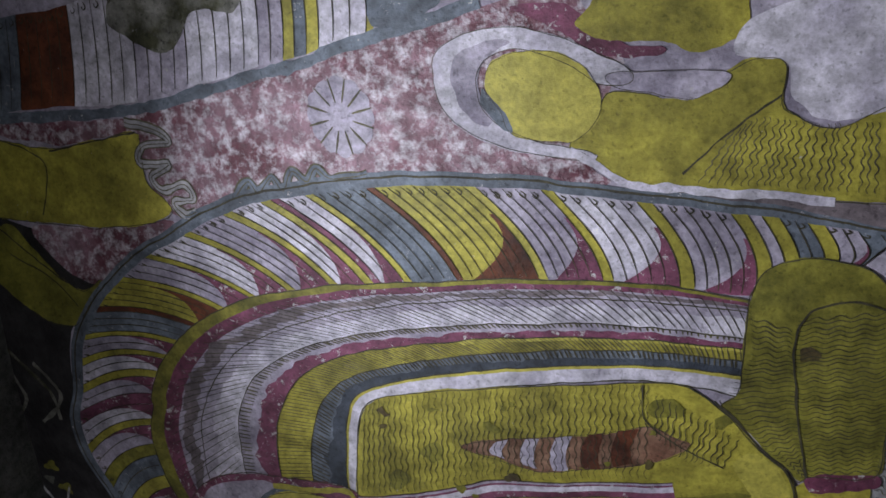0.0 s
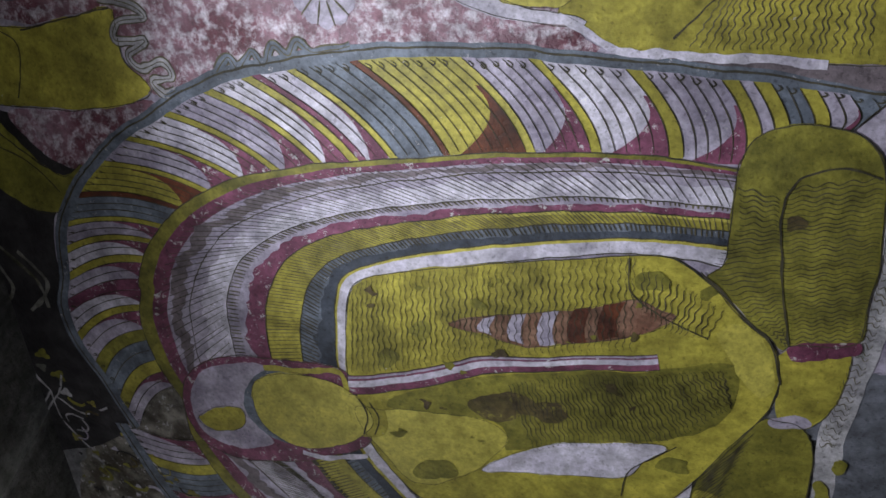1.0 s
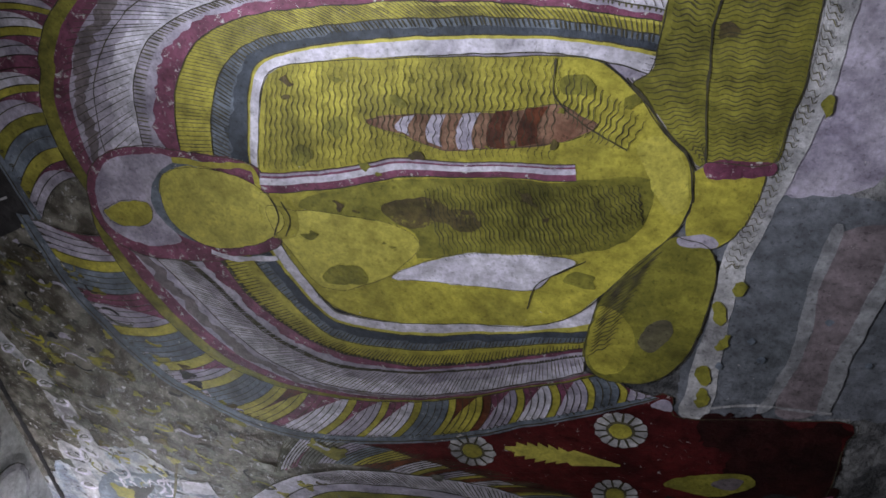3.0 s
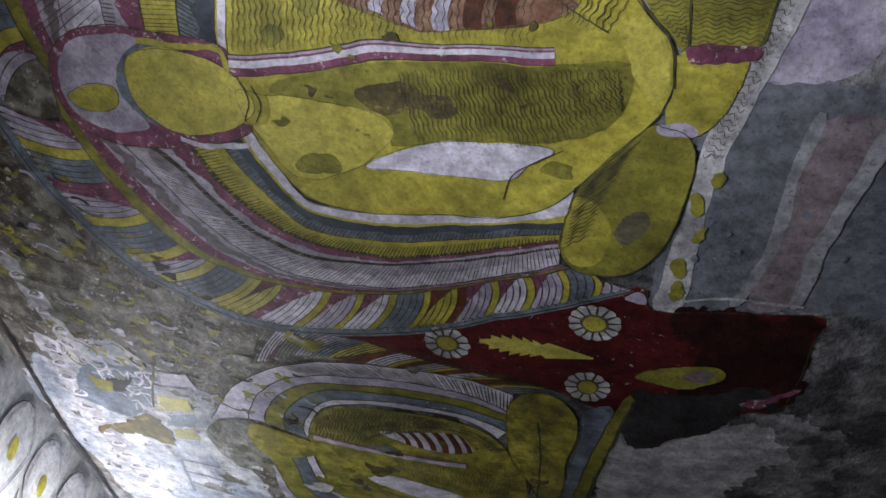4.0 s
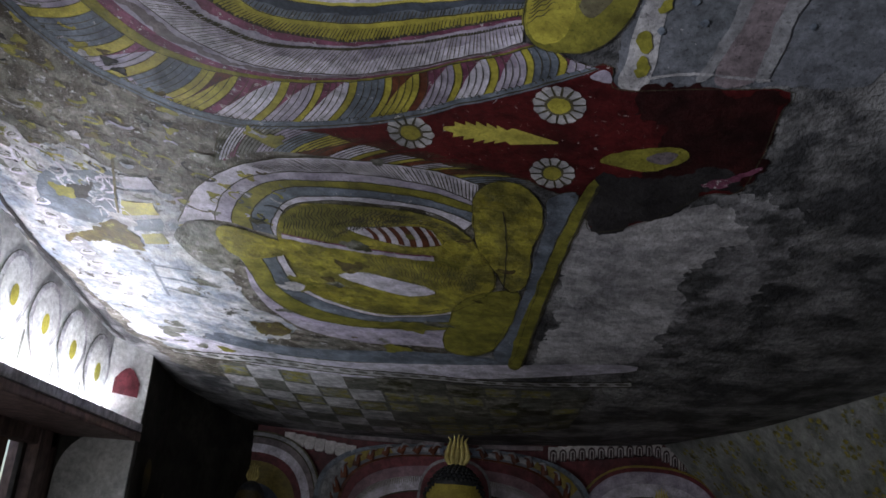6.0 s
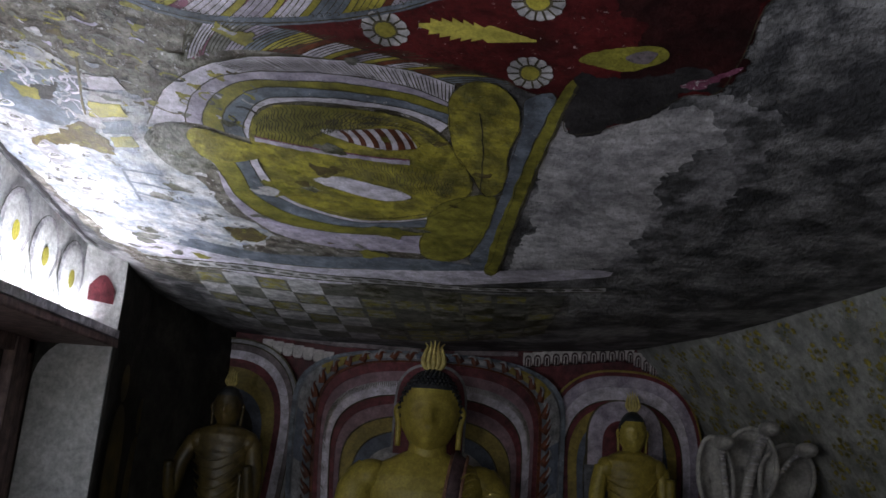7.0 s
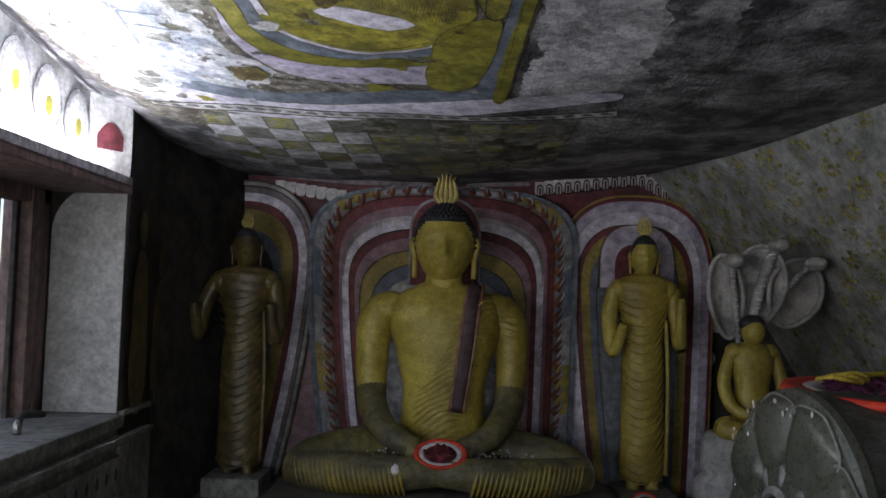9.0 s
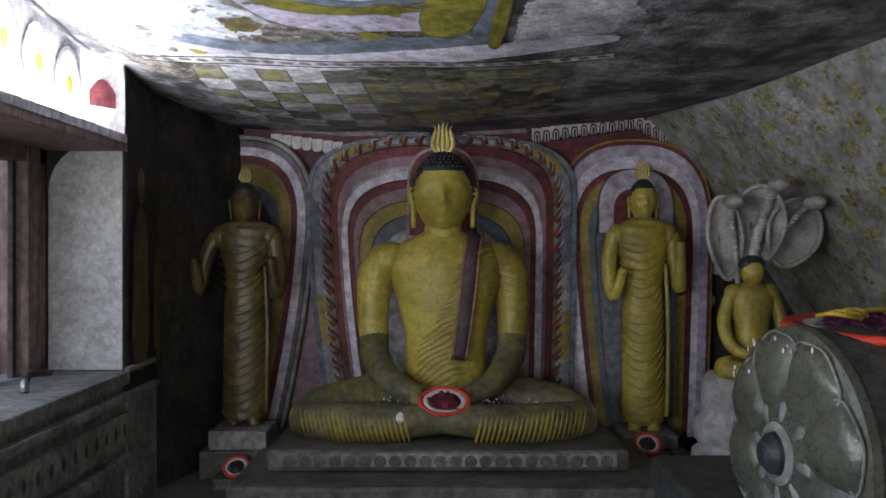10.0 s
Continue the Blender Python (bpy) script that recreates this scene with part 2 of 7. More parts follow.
# ---- the cave ----
bm = bmesh.new()
sheet(bm, lambda u, v: (-2.7 + 6.4 * u, -3.3 + 10.0 * v, ceil_z(-2.7 + 6.4 * u, -3.3 + 10.0 * v)), 96, 150)
cave = finish(bm, "ceiling", M["rock"])
tagged(cave, "low curved rock ceiling of a painted cave, soot-darkened", "ceiling", kind="structure")
M["floor"] = mat("worn_stone_floor", (0.17, 0.155, 0.14), (0.09, 0.08, 0.075), 0.6, 4, 0.55, 0.3, 40)
M["darkwall"] = mat("near_black_wall", (0.06, 0.055, 0.05), (0.02, 0.019, 0.018), 0.7, 3, 0.7, 0.3, 40, wear=(0.13, 0.115, 0.06), wear_at=0.64, wear_scale=4)
M["greywall"] = mat("grey_limewash", (0.30, 0.30, 0.29), (0.14, 0.14, 0.14), 0.6, 3, 0.7, 0.3, 40, wear=(0.08, 0.08, 0.08), wear_at=0.66, wear_scale=5)
M["limewash"] = mat("white_limewash", (0.66, 0.66, 0.67), (0.46, 0.46, 0.48), 0.5, 3.5, 0.7, 0.2, 40, wear=(0.3, 0.28, 0.27), wear_at=0.72, wear_scale=6, grime=0.18)
wall_box("floor", (-2.8, -3.3, -0.2), (3.7, 6.7, 0.0), M["floor"], "worn grey stone floor of the cave", category="floor", rough=0.006)
wall_box("wall_back", (-2.3, 6.3, 0.0), (3.4, 6.65, 2.75), M["darkwall"], "dark rear wall behind the statues", rough=0.01)
wall_box("wall_front", (-2.8, -3.3, 0.0), (-0.9, -3.0, 5.4), M["greywall"], "plain grey wall beside the entrance", rough=0.01)
wall_box("wall_front", (1.1, -3.3, 0.0), (3.7, -3.0, 5.4), M["greywall"], "plain grey wall beside the entrance", rough=0.01)
wall_box("wall_front", (-0.9, -3.3, 2.5), (1.1, -3.0, 5.4), M["greywall"], "plain grey wall over the entrance", rough=0.01, cuts=10)
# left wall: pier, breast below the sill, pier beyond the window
wall_box("wall_left", (-2.45, 4.77, 0.0), (-1.8, 6.3, 2.95), M["darkwall"], "near-black wall with faint ochre painting", rough=0.008)
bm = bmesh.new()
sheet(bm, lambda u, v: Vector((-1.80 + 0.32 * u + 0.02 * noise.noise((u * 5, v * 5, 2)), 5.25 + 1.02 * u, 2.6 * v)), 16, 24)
tagged(finish(bm, "wall_corner", M["darkwall"]), "near-black slanting corner of the cave wall", "wall", kind="structure")
for y0, y1, z0, z1 in ((-3.0, -1.1, 0.0, 5.4), (0.0, 0.8, 0.0, 5.4), (1.8, 2.3, 0.0, 5.4), (-1.1, 0.0, 0.0, 0.85), (-1.1, 0.0, 2.1, 5.4), (0.8, 1.8, 0.0, 0.85), (0.8, 1.8, 2.1, 5.4)):
    wall_box("wall_left", (-2.45, y0, z0), (-1.98, y1, z1), M["greywall"], "grey limewashed wall round two unseen added openings", cuts=8)
wall_box("wall_left", (-2.45, 2.3, 0.0), (-1.8, 4.77, 0.80), M["greywall"], "grimy grey wall under the window sill", rough=0.008)

# ---- the ceiling's paintings: thin coats of paint that follow the rock ----
def spline(pts, n=60, closed=False):
    """n + 1 points evenly spaced along a smooth curve through pts."""
    p = np.array(pts, float)
    k = len(p)
    out = []
    for i in range(k if closed else k - 1):
        a, b, c, d = (p[(i + j) % k] if closed else p[min(max(i + j, 0), k - 1)] for j in (-1, 0, 1, 2))
        for s in np.linspace(0, 1, 12, endpoint=False):
            out.append(0.5 * (2 * b + (c - a) * s + (2 * a - 5 * b + 4 * c - d) * s * s + (3 * b - a - 3 * c + d) * s ** 3))
    out.append(p[0] if closed else p[-1])
    out = np.array(out)
    run = np.r_[0, np.cumsum(np.hypot(*np.diff(out, axis=0).T))]
    at = np.linspace(0, run[-1], n + 1)
    c = np.stack([np.interp(at, run, out[:, q]) for q in (0, 1)], 1)
    # a hand-drawn, slightly unsteady line
    return c + np.array([[noise.noise((x * 9, y * 9, 1.3)) + 0.5 * noise.noise((x * 31, y * 31, 4.1)), noise.noise((x * 9, y * 9, 7.7)) + 0.5 * noise.noise((x * 31, y * 31, 9.2))] for x, y in c]) * 0.0055


def lean(v):
    """How far a tongue of colour has swung aside at v of its length."""
    return math.sin(0.54 * math.pi * v) + 0.15 * math.sin(math.pi * v)


def on_rock(p, layer):
    return (p[0], p[1], ceil_z(p[0], p[1]) - 0.0016 * layer)


from mathutils.geometry import delaunay_2d_cdt


def fill_mesh(bm, pts, layer, mi=0, n=90, step=0.07, ragged=0.007, smooth=True):
    """A painted field inside a closed outline."""
    c = spline(pts, n, True)[:-1] if smooth else np.concatenate([np.linspace(pts[i], pts[(i + 1) % len(pts)], 12, endpoint=False) for i in range(len(pts))])
    c = [Vector(q) + Vector((noise.noise_vector((q[0] * 9, q[1] * 9, layer)) + noise.noise_vector((q[0] * 45, q[1] * 45, layer)) * 0.5).xy) * ragged for q in c]
    lo, hi = np.min(np.array(c), axis=0), np.max(np.array(c), axis=0)
    inner = [Vector((x, y)) for x in np.arange(lo[0], hi[0], step) for y in np.arange(lo[1], hi[1], step)]
    k = len(c)
    vs, _, fs, *_ = delaunay_2d_cdt(c + inner, [], [list(range(k))], 1, 1e-5)
    made = [bm.verts.new(on_rock(v, layer)) for v in vs]
    for f in fs:
        q = bm.faces.new([made[i] for i in f])
        q.material_index = mi
        if q.normal.z > 0:
            q.normal_flip()


def strip_mesh(bm, a, b, layer, mi=0, m=5, s0=0.0, s1=1.0, bend=0.0):
    """The field between two curves from s0 to s1 of their length; bend leans its ends."""
    n = len(a) - 1
    count = max(2, int(abs(s1 - s0) * n))
    g = []
    for i in range(count + 1):
        row = []
        for j in range(m + 1):
            v = j / m
            s = s0 + (s1 - s0) * i / count + bend * lean(v)
            q = min(max(s, 0), 1) * n
            lo = min(int(q), n - 1)
            pa, pb = a[lo] + (a[lo + 1] - a[lo]) * (q - lo), b[lo] + (b[lo + 1] - b[lo]) * (q - lo)
            row.append(bm.verts.new(on_rock(pa + (pb - pa) * v, layer)))
        g.append(row)
    for i in range(count):
        for j in range(m):
            q = bm.faces.new((g[i][j], g[i + 1][j], g[i + 1][j + 1], g[i][j + 1]))
            q.material_index = mi


def line_mesh(bm, c, width, layer, mi=0, taper=True):
    """A brush line along the points c."""
    c = np.asarray(c)
    d = np.gradient(c, axis=0)
    d /= np.maximum(np.hypot(*d.T), 1e-9)[:, None]
    side = np.stack([-d[:, 1], d[:, 0]], 1)
    k = len(c)
    prev = None
    for i in range(k):
        w = width * 0.5 * (0.55 + 0.45 * math.sin(math.pi * min(1, max(0, i / (k - 1)))) if taper else 1) * (0.8 + 0.4 * noise.noise((c[i][0] * 30, c[i][1] * 30, 0)))
        pair = [bm.verts.new(on_rock(c[i] + side[i] * w * q, layer)) for q in (-1, 1)]
        if prev:
            f = bm.faces.new((prev[0], prev[1], pair[1], pair[0]))
            f.material_index = mi
        prev = pair


def across(a, b, s, slant=0.0, lo=0.0, hi=1.0, m=8, amp=0.0, waves=4.0, phase=0.0, curl=0.0):
    """Points of a line that crosses from curve a to curve b at s of their length."""
    n = len(a) - 1
    out = []
    for j in range(m + 1):
        v = lo + (hi - lo) * j / m
        q = min(max(s + slant * v + curl * lean(v), 0), 1) * n
        k = min(int(q), n - 1)
        pa, pb = a[k] + (a[k + 1] - a[k]) * (q - k), b[k] + (b[k + 1] - b[k]) * (q - k)
        t = a[k + 1] - a[k]
        t = t / max(np.hypot(*t), 1e-9)
        out.append(pa + (pb - pa) * v + t * amp * math.sin(2 * math.pi * (waves * v) + phase))
    return np.array(out)


rng = random.Random(4)


class Mural:
    """A painting on the ceiling: an Empty with painted fields as its parts."""

    def __init__(self, name, label):
        self.root = thing(name, label, "mural", at=(0, 0, 2.9))
        self.lines = bmesh.new()
        self.soft = bmesh.new()

    def add(self, name, bm, material, label=""):
        for v in bm.verts:
            v.co.z -= 2.9
        return part(name, bm, material, self.root, label, smooth=True)

    def fill(self, name, pts, material, layer, label="", outline=0.0, **kw):
        bm = bmesh.new()
        fill_mesh(bm, pts, layer, **kw)
        if outline:
            line_mesh(self.lines, spline(pts, 140, True), outline * 0.5, layer + 0.6, taper=False)
        return self.add(name, bm, M[material], label)

    def strip(self, name, a, b, material, layer, label="", **kw):
        bm = bmesh.new()
        strip_mesh(bm, a, b, layer, **kw)
        return self.add(name, bm, M[material], label)

    def stroke(self, name, pts, width, material, layer, closed=False, n=80):
        bm = bmesh.new()
        line_mesh(bm, spline(pts, n, closed), width, layer, taper=False)
        return self.add(name, bm, M[material])

    def hatch(self, a, b, n, width, layer, soft=False, jitter=0.2, s0=0.0, s1=1.0, **kw):
        for i in range(n):
            s = s0 + (s1 - s0) * (i + 0.5 + rng.uniform(-jitter, jitter)) / n
            kw2 = dict(kw)
            if kw.get("amp"):
                kw2["amp"] = kw["amp"] * rng.uniform(0.7, 1.3)
            line_mesh(self.soft if soft else self.lines, across(a, b, s, **kw2), width, layer)

    def rosette(self, name, c, r, petals, layer, centre="gold"):
        bm = bmesh.new()
        ring = lambda rad, wob: [(c[0] + rad * (1 + wob * abs(math.cos(petals * t / 2))) * math.cos(t), c[1] + rad * (1 + wob * abs(math.cos(petals * t / 2))) * math.sin(t)) for t in np.linspace(0, 2 * math.pi, 48, endpoint=False)]
        fill_mesh(bm, ring(r * 0.92, 0.09), layer, n=96, ragged=0.002)
        self.add(name, bm, M["lilac" if not centre else "pale"])
        for k in range(petals):
            t = 2 * math.pi * (k + 0.5) / petals
            line_mesh(self.lines if centre else self.soft, [(c[0] + r * q * math.cos(t), c[1] + r * q * math.sin(t)) for q in np.linspace(0.36, 0.97, 6)], r * (0.07 if not centre else 0.13), layer + 0.6)
        if centre:
            for rad, mt, nm in ((0.50, "line_soft", "rosette_ring"), (0.40, centre, "rosette_centre")):
                bm = bmesh.new()
                fill_mesh(bm, ring(r * rad, 0.05), layer + 0.8 + (0.5 if mt == centre else 0), n=48, ragged=0.002)
                self.add(nm, bm, M[mt])

    def done(self):
        for nm, bm, mt in (("brush_line", self.lines, "line"), ("faded_line", self.soft, "line_soft")):
            if len(bm.verts):
                tagged(self.add(nm, bm, M[mt], "thin dark brush lines"), kind="stuff")
            else:
                bm.free()


# ground coats of old plaster and paint
ground = Mural("painted_plaster", "faded patches of old painted plaster on the rock ceiling")
ground.fill("plaster_field", [(-2.219, 0.004), (-0.401, 0.017), (0.571, 0.082), (0.612, 0.587), (0.631, 0.796), (0.625, 1.284), (-0.547, 1.452), (-1.476, 1.63), (-1.708, 1.301), (-1.907, 0.85), (-2.346, 0.695)], "lilac", 1, "old lilac-grey plaster")
ground.fill("mottled_field", [(-1.881, 1.968), (-1.282, 1.496), (-1.015, 1.932), (-0.734, 2.376), (-0.627, 2.455), (-0.354, 2.436), (-0.011, 2.52), (0.205, 2.799), (0.088, 3.595), (-0.106, 4.172), (-0.797, 4.686), (-1.495, 4.879), (-1.75, 4.573), (-1.89, 4.02), (-1.986, 3.495), (-2.087, 3.095), (-2.139, 2.877), (-2.256, 2.622)], "leafground", 1.2, "mottled floral plaster", ragged=0.05, n=260)
ground.fill("peeling_field", [(-1.764, 2.874), (-1.507, 2.754), (-1.305, 2.847), (-1.128, 3.073), (-1.102, 3.405), (-0.996, 3.669), (-0.823, 3.958), (-1.323, 4.421), (-1.633, 4.508), (-1.818, 4.171), (-1.962, 3.577), (-2.063, 3.159)], "peel", 1.6, "peeling white plaster", ragged=0.05, n=260)
ground.fill("plaster_field", [(0.248, 1.363), (0.788, 1.29), (0.988, 1.481), (1.027, 1.875), (0.825, 1.956), (0.609, 1.992), (0.367, 2.028), (0.373, 1.739), (0.405, 1.506)], "greyblue", 1.4, "grey-blue plaster", ragged=0.03, n=200)
ground.fill("plaster_field", [(0.338, 2.536), (0.548, 2.447), (0.784, 2.516), (0.928, 2.616), (0.789, 2.864), (0.819, 3.219), (0.817, 3.706), (0.697, 3.887), (0.329, 3.971), (0.348, 3.443), (0.322, 2.893)], "pale", 1.4, "pale grey plaster patch", ragged=0.07, n=260)
ground.fill("plaster_field", [(0.6, 2.52), (0.95, 2.42), (1.10, 2.7), (1.08, 3.1), (1.02, 3.5), (0.86, 3.85), (0.6, 3.98), (0.7, 3.3)], "worn_grey", 1.2, "thin grey wash over the rock", ragged=0.09, n=300)
ground.fill("dark_field", [(-2.4, 0.836), (-1.804, 0.808), (-1.672, 0.874), (-1.504, 0.935), (-1.659, 1.052), (-1.733, 1.199), (-1.73, 1.378), (-1.664, 1.534), (-1.639, 1.766), (-1.974, 1.956), (-3.198, 2.313)], "dark", 1.8, "black painted background")
ground.fill("checker_border", [(-1.69, 4.199), (-1.329, 4.291), (-0.976, 4.326), (-0.52, 4.241), (-0.082, 4.103), (0.221, 3.988), (0.745, 3.859), (0.767, 3.969), (0.236, 4.187), (-0.08, 4.33), (-0.54, 4.47), (-1.021, 4.571), (-1.387, 4.516), (-1.706, 4.381)], "white", 2.4)
ground.fill("dark_band", [(-1.294, 4.154), (-0.95, 4.183), (-0.505, 4.078), (-0.11, 3.957), (0.217, 3.942), (0.223, 4.019), (-0.11, 4.129), (-0.519, 4.232), (-0.975, 4.317), (-1.327, 4.283)], "blue", 2.2)
ground.done()

large = Mural("large_seated_mural", "large ceiling painting of a seated shape in nested bands")
T0 = spline([(0.189, 0.831), (0.037, 0.811), (-0.146, 0.806), (-0.343, 0.82), (-0.555, 0.845), (-0.784, 0.868), (-0.95, 0.898), (-1.094, 0.938), (-1.213, 1), (-1.313, 1.072), (-1.391, 1.157), (-1.449, 1.259), (-1.45, 1.288), (-1.477, 1.373), (-1.476, 1.466), (-1.453, 1.55), (-1.4, 1.64)], 140)
U0 = spline([(-1.4, 1.64), (-1.395, 1.782), (-1.322, 1.928), (-1.217, 2.061), (-1.08, 2.182), (-0.9, 2.227), (-0.711, 2.225), (-0.486, 2.185), (-0.271, 2.117), (-0.069, 2.022), (0.128, 1.918)], 120)
T1 = spline([(0.187, 0.855), (0.064, 0.848), (-0.116, 0.847), (-0.304, 0.861), (-0.504, 0.889), (-0.719, 0.927), (-0.874, 0.966), (-1.027, 1.028), (-1.141, 1.099), (-1.224, 1.191), (-1.281, 1.308), (-1.299, 1.408), (-1.3, 1.485), (-1.288, 1.544)], 140)
U1 = spline([(-1.323, 1.681), (-1.217, 1.804), (-1.09, 1.935), (-0.994, 2.043), (-0.854, 2.134), (-0.706, 2.167), (-0.428, 2.143), (-0.165, 2.048), (0.092, 1.915)], 120)
T2 = spline([(0.188, 0.917), (0.069, 0.905), (-0.114, 0.902), (-0.305, 0.921), (-0.509, 0.951), (-0.728, 0.992), (-0.886, 1.034), (-1.009, 1.095), (-1.1, 1.172), (-1.157, 1.287), (-1.168, 1.369), (-1.166, 1.46)], 140)
U2 = spline([(-1.154, 1.78), (-1.036, 1.854), (-0.941, 1.959), (-0.822, 2.04), (-0.659, 2.079), (-0.423, 2.051), (-0.199, 1.98), (0.091, 1.857)], 120)
T3 = spline([(0.181, 0.939), (0.071, 0.932), (-0.113, 0.934), (-0.306, 0.955), (-0.512, 0.989), (-0.703, 1.029), (-0.846, 1.074), (-0.944, 1.136), (-1.009, 1.218), (-1.044, 1.332), (-1.046, 1.443)], 140)
U3 = spline([(-0.999, 1.755), (-0.968, 1.788), (-0.909, 1.877), (-0.793, 1.966), (-0.653, 2.021), (-0.422, 2.021), (-0.199, 1.951), (0.093, 1.828)], 120)
T4 = spline([(0.176, 0.966), (0.049, 0.958), (-0.112, 0.962), (-0.307, 0.989), (-0.515, 1.029), (-0.679, 1.07), (-0.791, 1.115), (-0.871, 1.176), (-0.911, 1.249), (-0.935, 1.33), (-0.943, 1.428)], 140)
U4 = spline([(-0.884, 1.721), (-0.863, 1.755), (-0.81, 1.823), (-0.731, 1.909), (-0.63, 1.971), (-0.419, 1.96), (-0.199, 1.9), (0.097, 1.807)], 120)
T5 = spline([(0.174, 1.003), (0.051, 0.991), (-0.111, 0.999), (-0.308, 1.028), (-0.518, 1.069), (-0.653, 1.104), (-0.74, 1.136), (-0.793, 1.179), (-0.819, 1.25), (-0.832, 1.344), (-0.843, 1.461)], 140)
U5 = spline([(-0.826, 1.69), (-0.804, 1.719), (-0.76, 1.782), (-0.691, 1.868), (-0.607, 1.912), (-0.416, 1.904), (-0.199, 1.852), (0.1, 1.767)], 120)
T6 = spline([(0.174, 1.057), (0.029, 1.028), (-0.11, 1.037), (-0.309, 1.074), (-0.522, 1.114), (-0.657, 1.142), (-0.729, 1.17), (-0.769, 1.212), (-0.788, 1.291), (-0.811, 1.422), (-0.817, 1.507)], 140)
U6 = spline([(-0.793, 1.636), (-0.772, 1.678), (-0.729, 1.746), (-0.669, 1.832), (-0.603, 1.875), (-0.414, 1.858), (-0.199, 1.812), (-0.012, 1.76), (0.108, 1.652)], 120)
large.strip("halo_band", T0, T1, "crimson", 3)
large.strip("halo_band", U0, U1, "crimson", 3)
large.strip("halo_band", T1, T2, "white", 3)
large.strip("halo_band", U1, U2, "white", 3)
large.strip("halo_band", T2, T3, "crimson", 3)
large.strip("halo_band", U2, U3, "crimson", 3)
large.strip("halo_band", T3, T4, "gold", 3)
large.strip("halo_band", U3, U4, "gold", 3)
large.strip("halo_band", T4, T5, "blue", 3)
large.strip("halo_band", U4, U5, "blue", 3)
large.strip("halo_band", T5, T6, "white", 3)
large.strip("halo_band", U5, U6, "white", 3)
for a, b in ((T0, T1), (U0, U1)):
    large.strip("halo_edge", a, a + (b - a) * 0.26, "olive", 3.4, "narrow ochre rim")
    large.strip("halo_band", a + (b - a) * 0.55, b, "lilac", 3.3)
ragged = lambda a, b, f: a + (b - a) * np.array([[f + 0.16 * noise.noise((q[0] * 16, q[1] * 16, f)) + 0.12 * noise.noise((q[0] * 50, q[1] * 50, f))] for q in a])
for a, b, c, d in ((T2, T3, T4, T5), (U2, U3, U4, U5)):
    large.strip("halo_band", a, ragged(a, b, 0.5), "lilac", 3.4)
    large.strip("halo_band", ragged(c, d, 0.5), d, "darkblue", 3.4)
for a, b in ((T0, T1), (U0, U1)):
    large.strip("halo_band", ragged(a, b, 0.62), ragged(a, b, 0.86), "mauve", 3.5)
large.strip("halo_band", T1, ragged(T1, T2, 0.3), "lilac", 3.4)
large.strip("halo_band", ragged(U1, U2, 0.55), U2, "lilac", 3.4)
large.strip("halo_band", T5, T5 + (T6 - T5) * 0.22, "gold_bright", 3.5)
large.strip("halo_band", U5, U5 + (U6 - U5) * 0.22, "gold_bright", 3.5)
large.strip("halo_band", T3, T3 + (T4 - T3) * 0.3, "gold_bright", 3.5, s0=0.0, s1=0.45)
large.hatch(T1 + (T0 - T1) * 0.6, T2, 84, 0.0026, 4.2, slant=-0.02, lo=0.0, hi=0.95)
large.hatch(T2, T3, 130, 0.005, 4.2, soft=True, lo=0.0, hi=0.3)
large.hatch(T3, T4, 130, 0.0028, 4.2, soft=True, slant=-0.004)
large.hatch(T4, T5, 120, 0.005, 4.2, lo=0.0, hi=0.5)
large.hatch(U2, U1, 120, 0.0028, 4.2, soft=True, slant=0.012)
large.hatch(U3, U2, 150, 0.008, 4.2, lo=0.78, hi=1.0)
large.hatch(U4, U3, 90, 0.012, 4.3, lo=0.86, hi=1.0)
large.hatch(U4, U3, 110, 0.003, 4.2, slant=0.008, lo=0.3, hi=1.0)
large.hatch(U5, U4, 90, 0.0032, 4.2, lo=0.5, hi=1.0)
for c in (T0, T1, T2, T3, T4, T5, T6, U0, U1, U2, U3, U4, U5, U6):
    line_mesh(large.lines, c, 0.0036, 4.4, taper=False)
B0 = spline([(0.472, 0.675), (0.263, 0.644), (0.04, 0.622), (-0.198, 0.6), (-0.351, 0.589), (-0.597, 0.596), (-0.808, 0.622), (-0.989, 0.656), (-1.134, 0.707), (-1.274, 0.776), (-1.403, 0.847), (-1.525, 0.938), (-1.637, 1.049), (-1.7, 1.159), (-1.725, 1.268), (-1.771, 1.393), (-1.753, 1.511), (-1.69, 1.626), (-1.617, 1.785)], 150)
B1 = spline([(0.394, 0.749), (0.267, 0.808), (0.177, 0.822), (0.037, 0.811), (-0.146, 0.806), (-0.343, 0.82), (-0.555, 0.845), (-0.784, 0.868), (-0.95, 0.898), (-1.094, 0.938), (-1.213, 1), (-1.313, 1.072), (-1.391, 1.157), (-1.449, 1.259), (-1.45, 1.288), (-1.477, 1.373), (-1.476, 1.466), (-1.453, 1.55), (-1.4, 1.64)], 150)
D0 = spline([(-1.676, 1.777), (-1.591, 1.983), (-1.464, 2.156), (-1.316, 2.311), (-1.138, 2.398), (-0.946, 2.449), (-0.743, 2.432), (-0.502, 2.366), (-0.256, 2.277), (-0.08, 2.185), (0.131, 2.067), (0.301, 1.962)], 120)
D1 = spline([(-1.409, 1.752), (-1.395, 1.782), (-1.322, 1.928), (-1.217, 2.061), (-1.08, 2.182), (-0.9, 2.227), (-0.711, 2.225), (-0.486, 2.185), (-0.271, 2.117), (-0.069, 2.022), (0.128, 1.918), (0.212, 1.942)], 120)
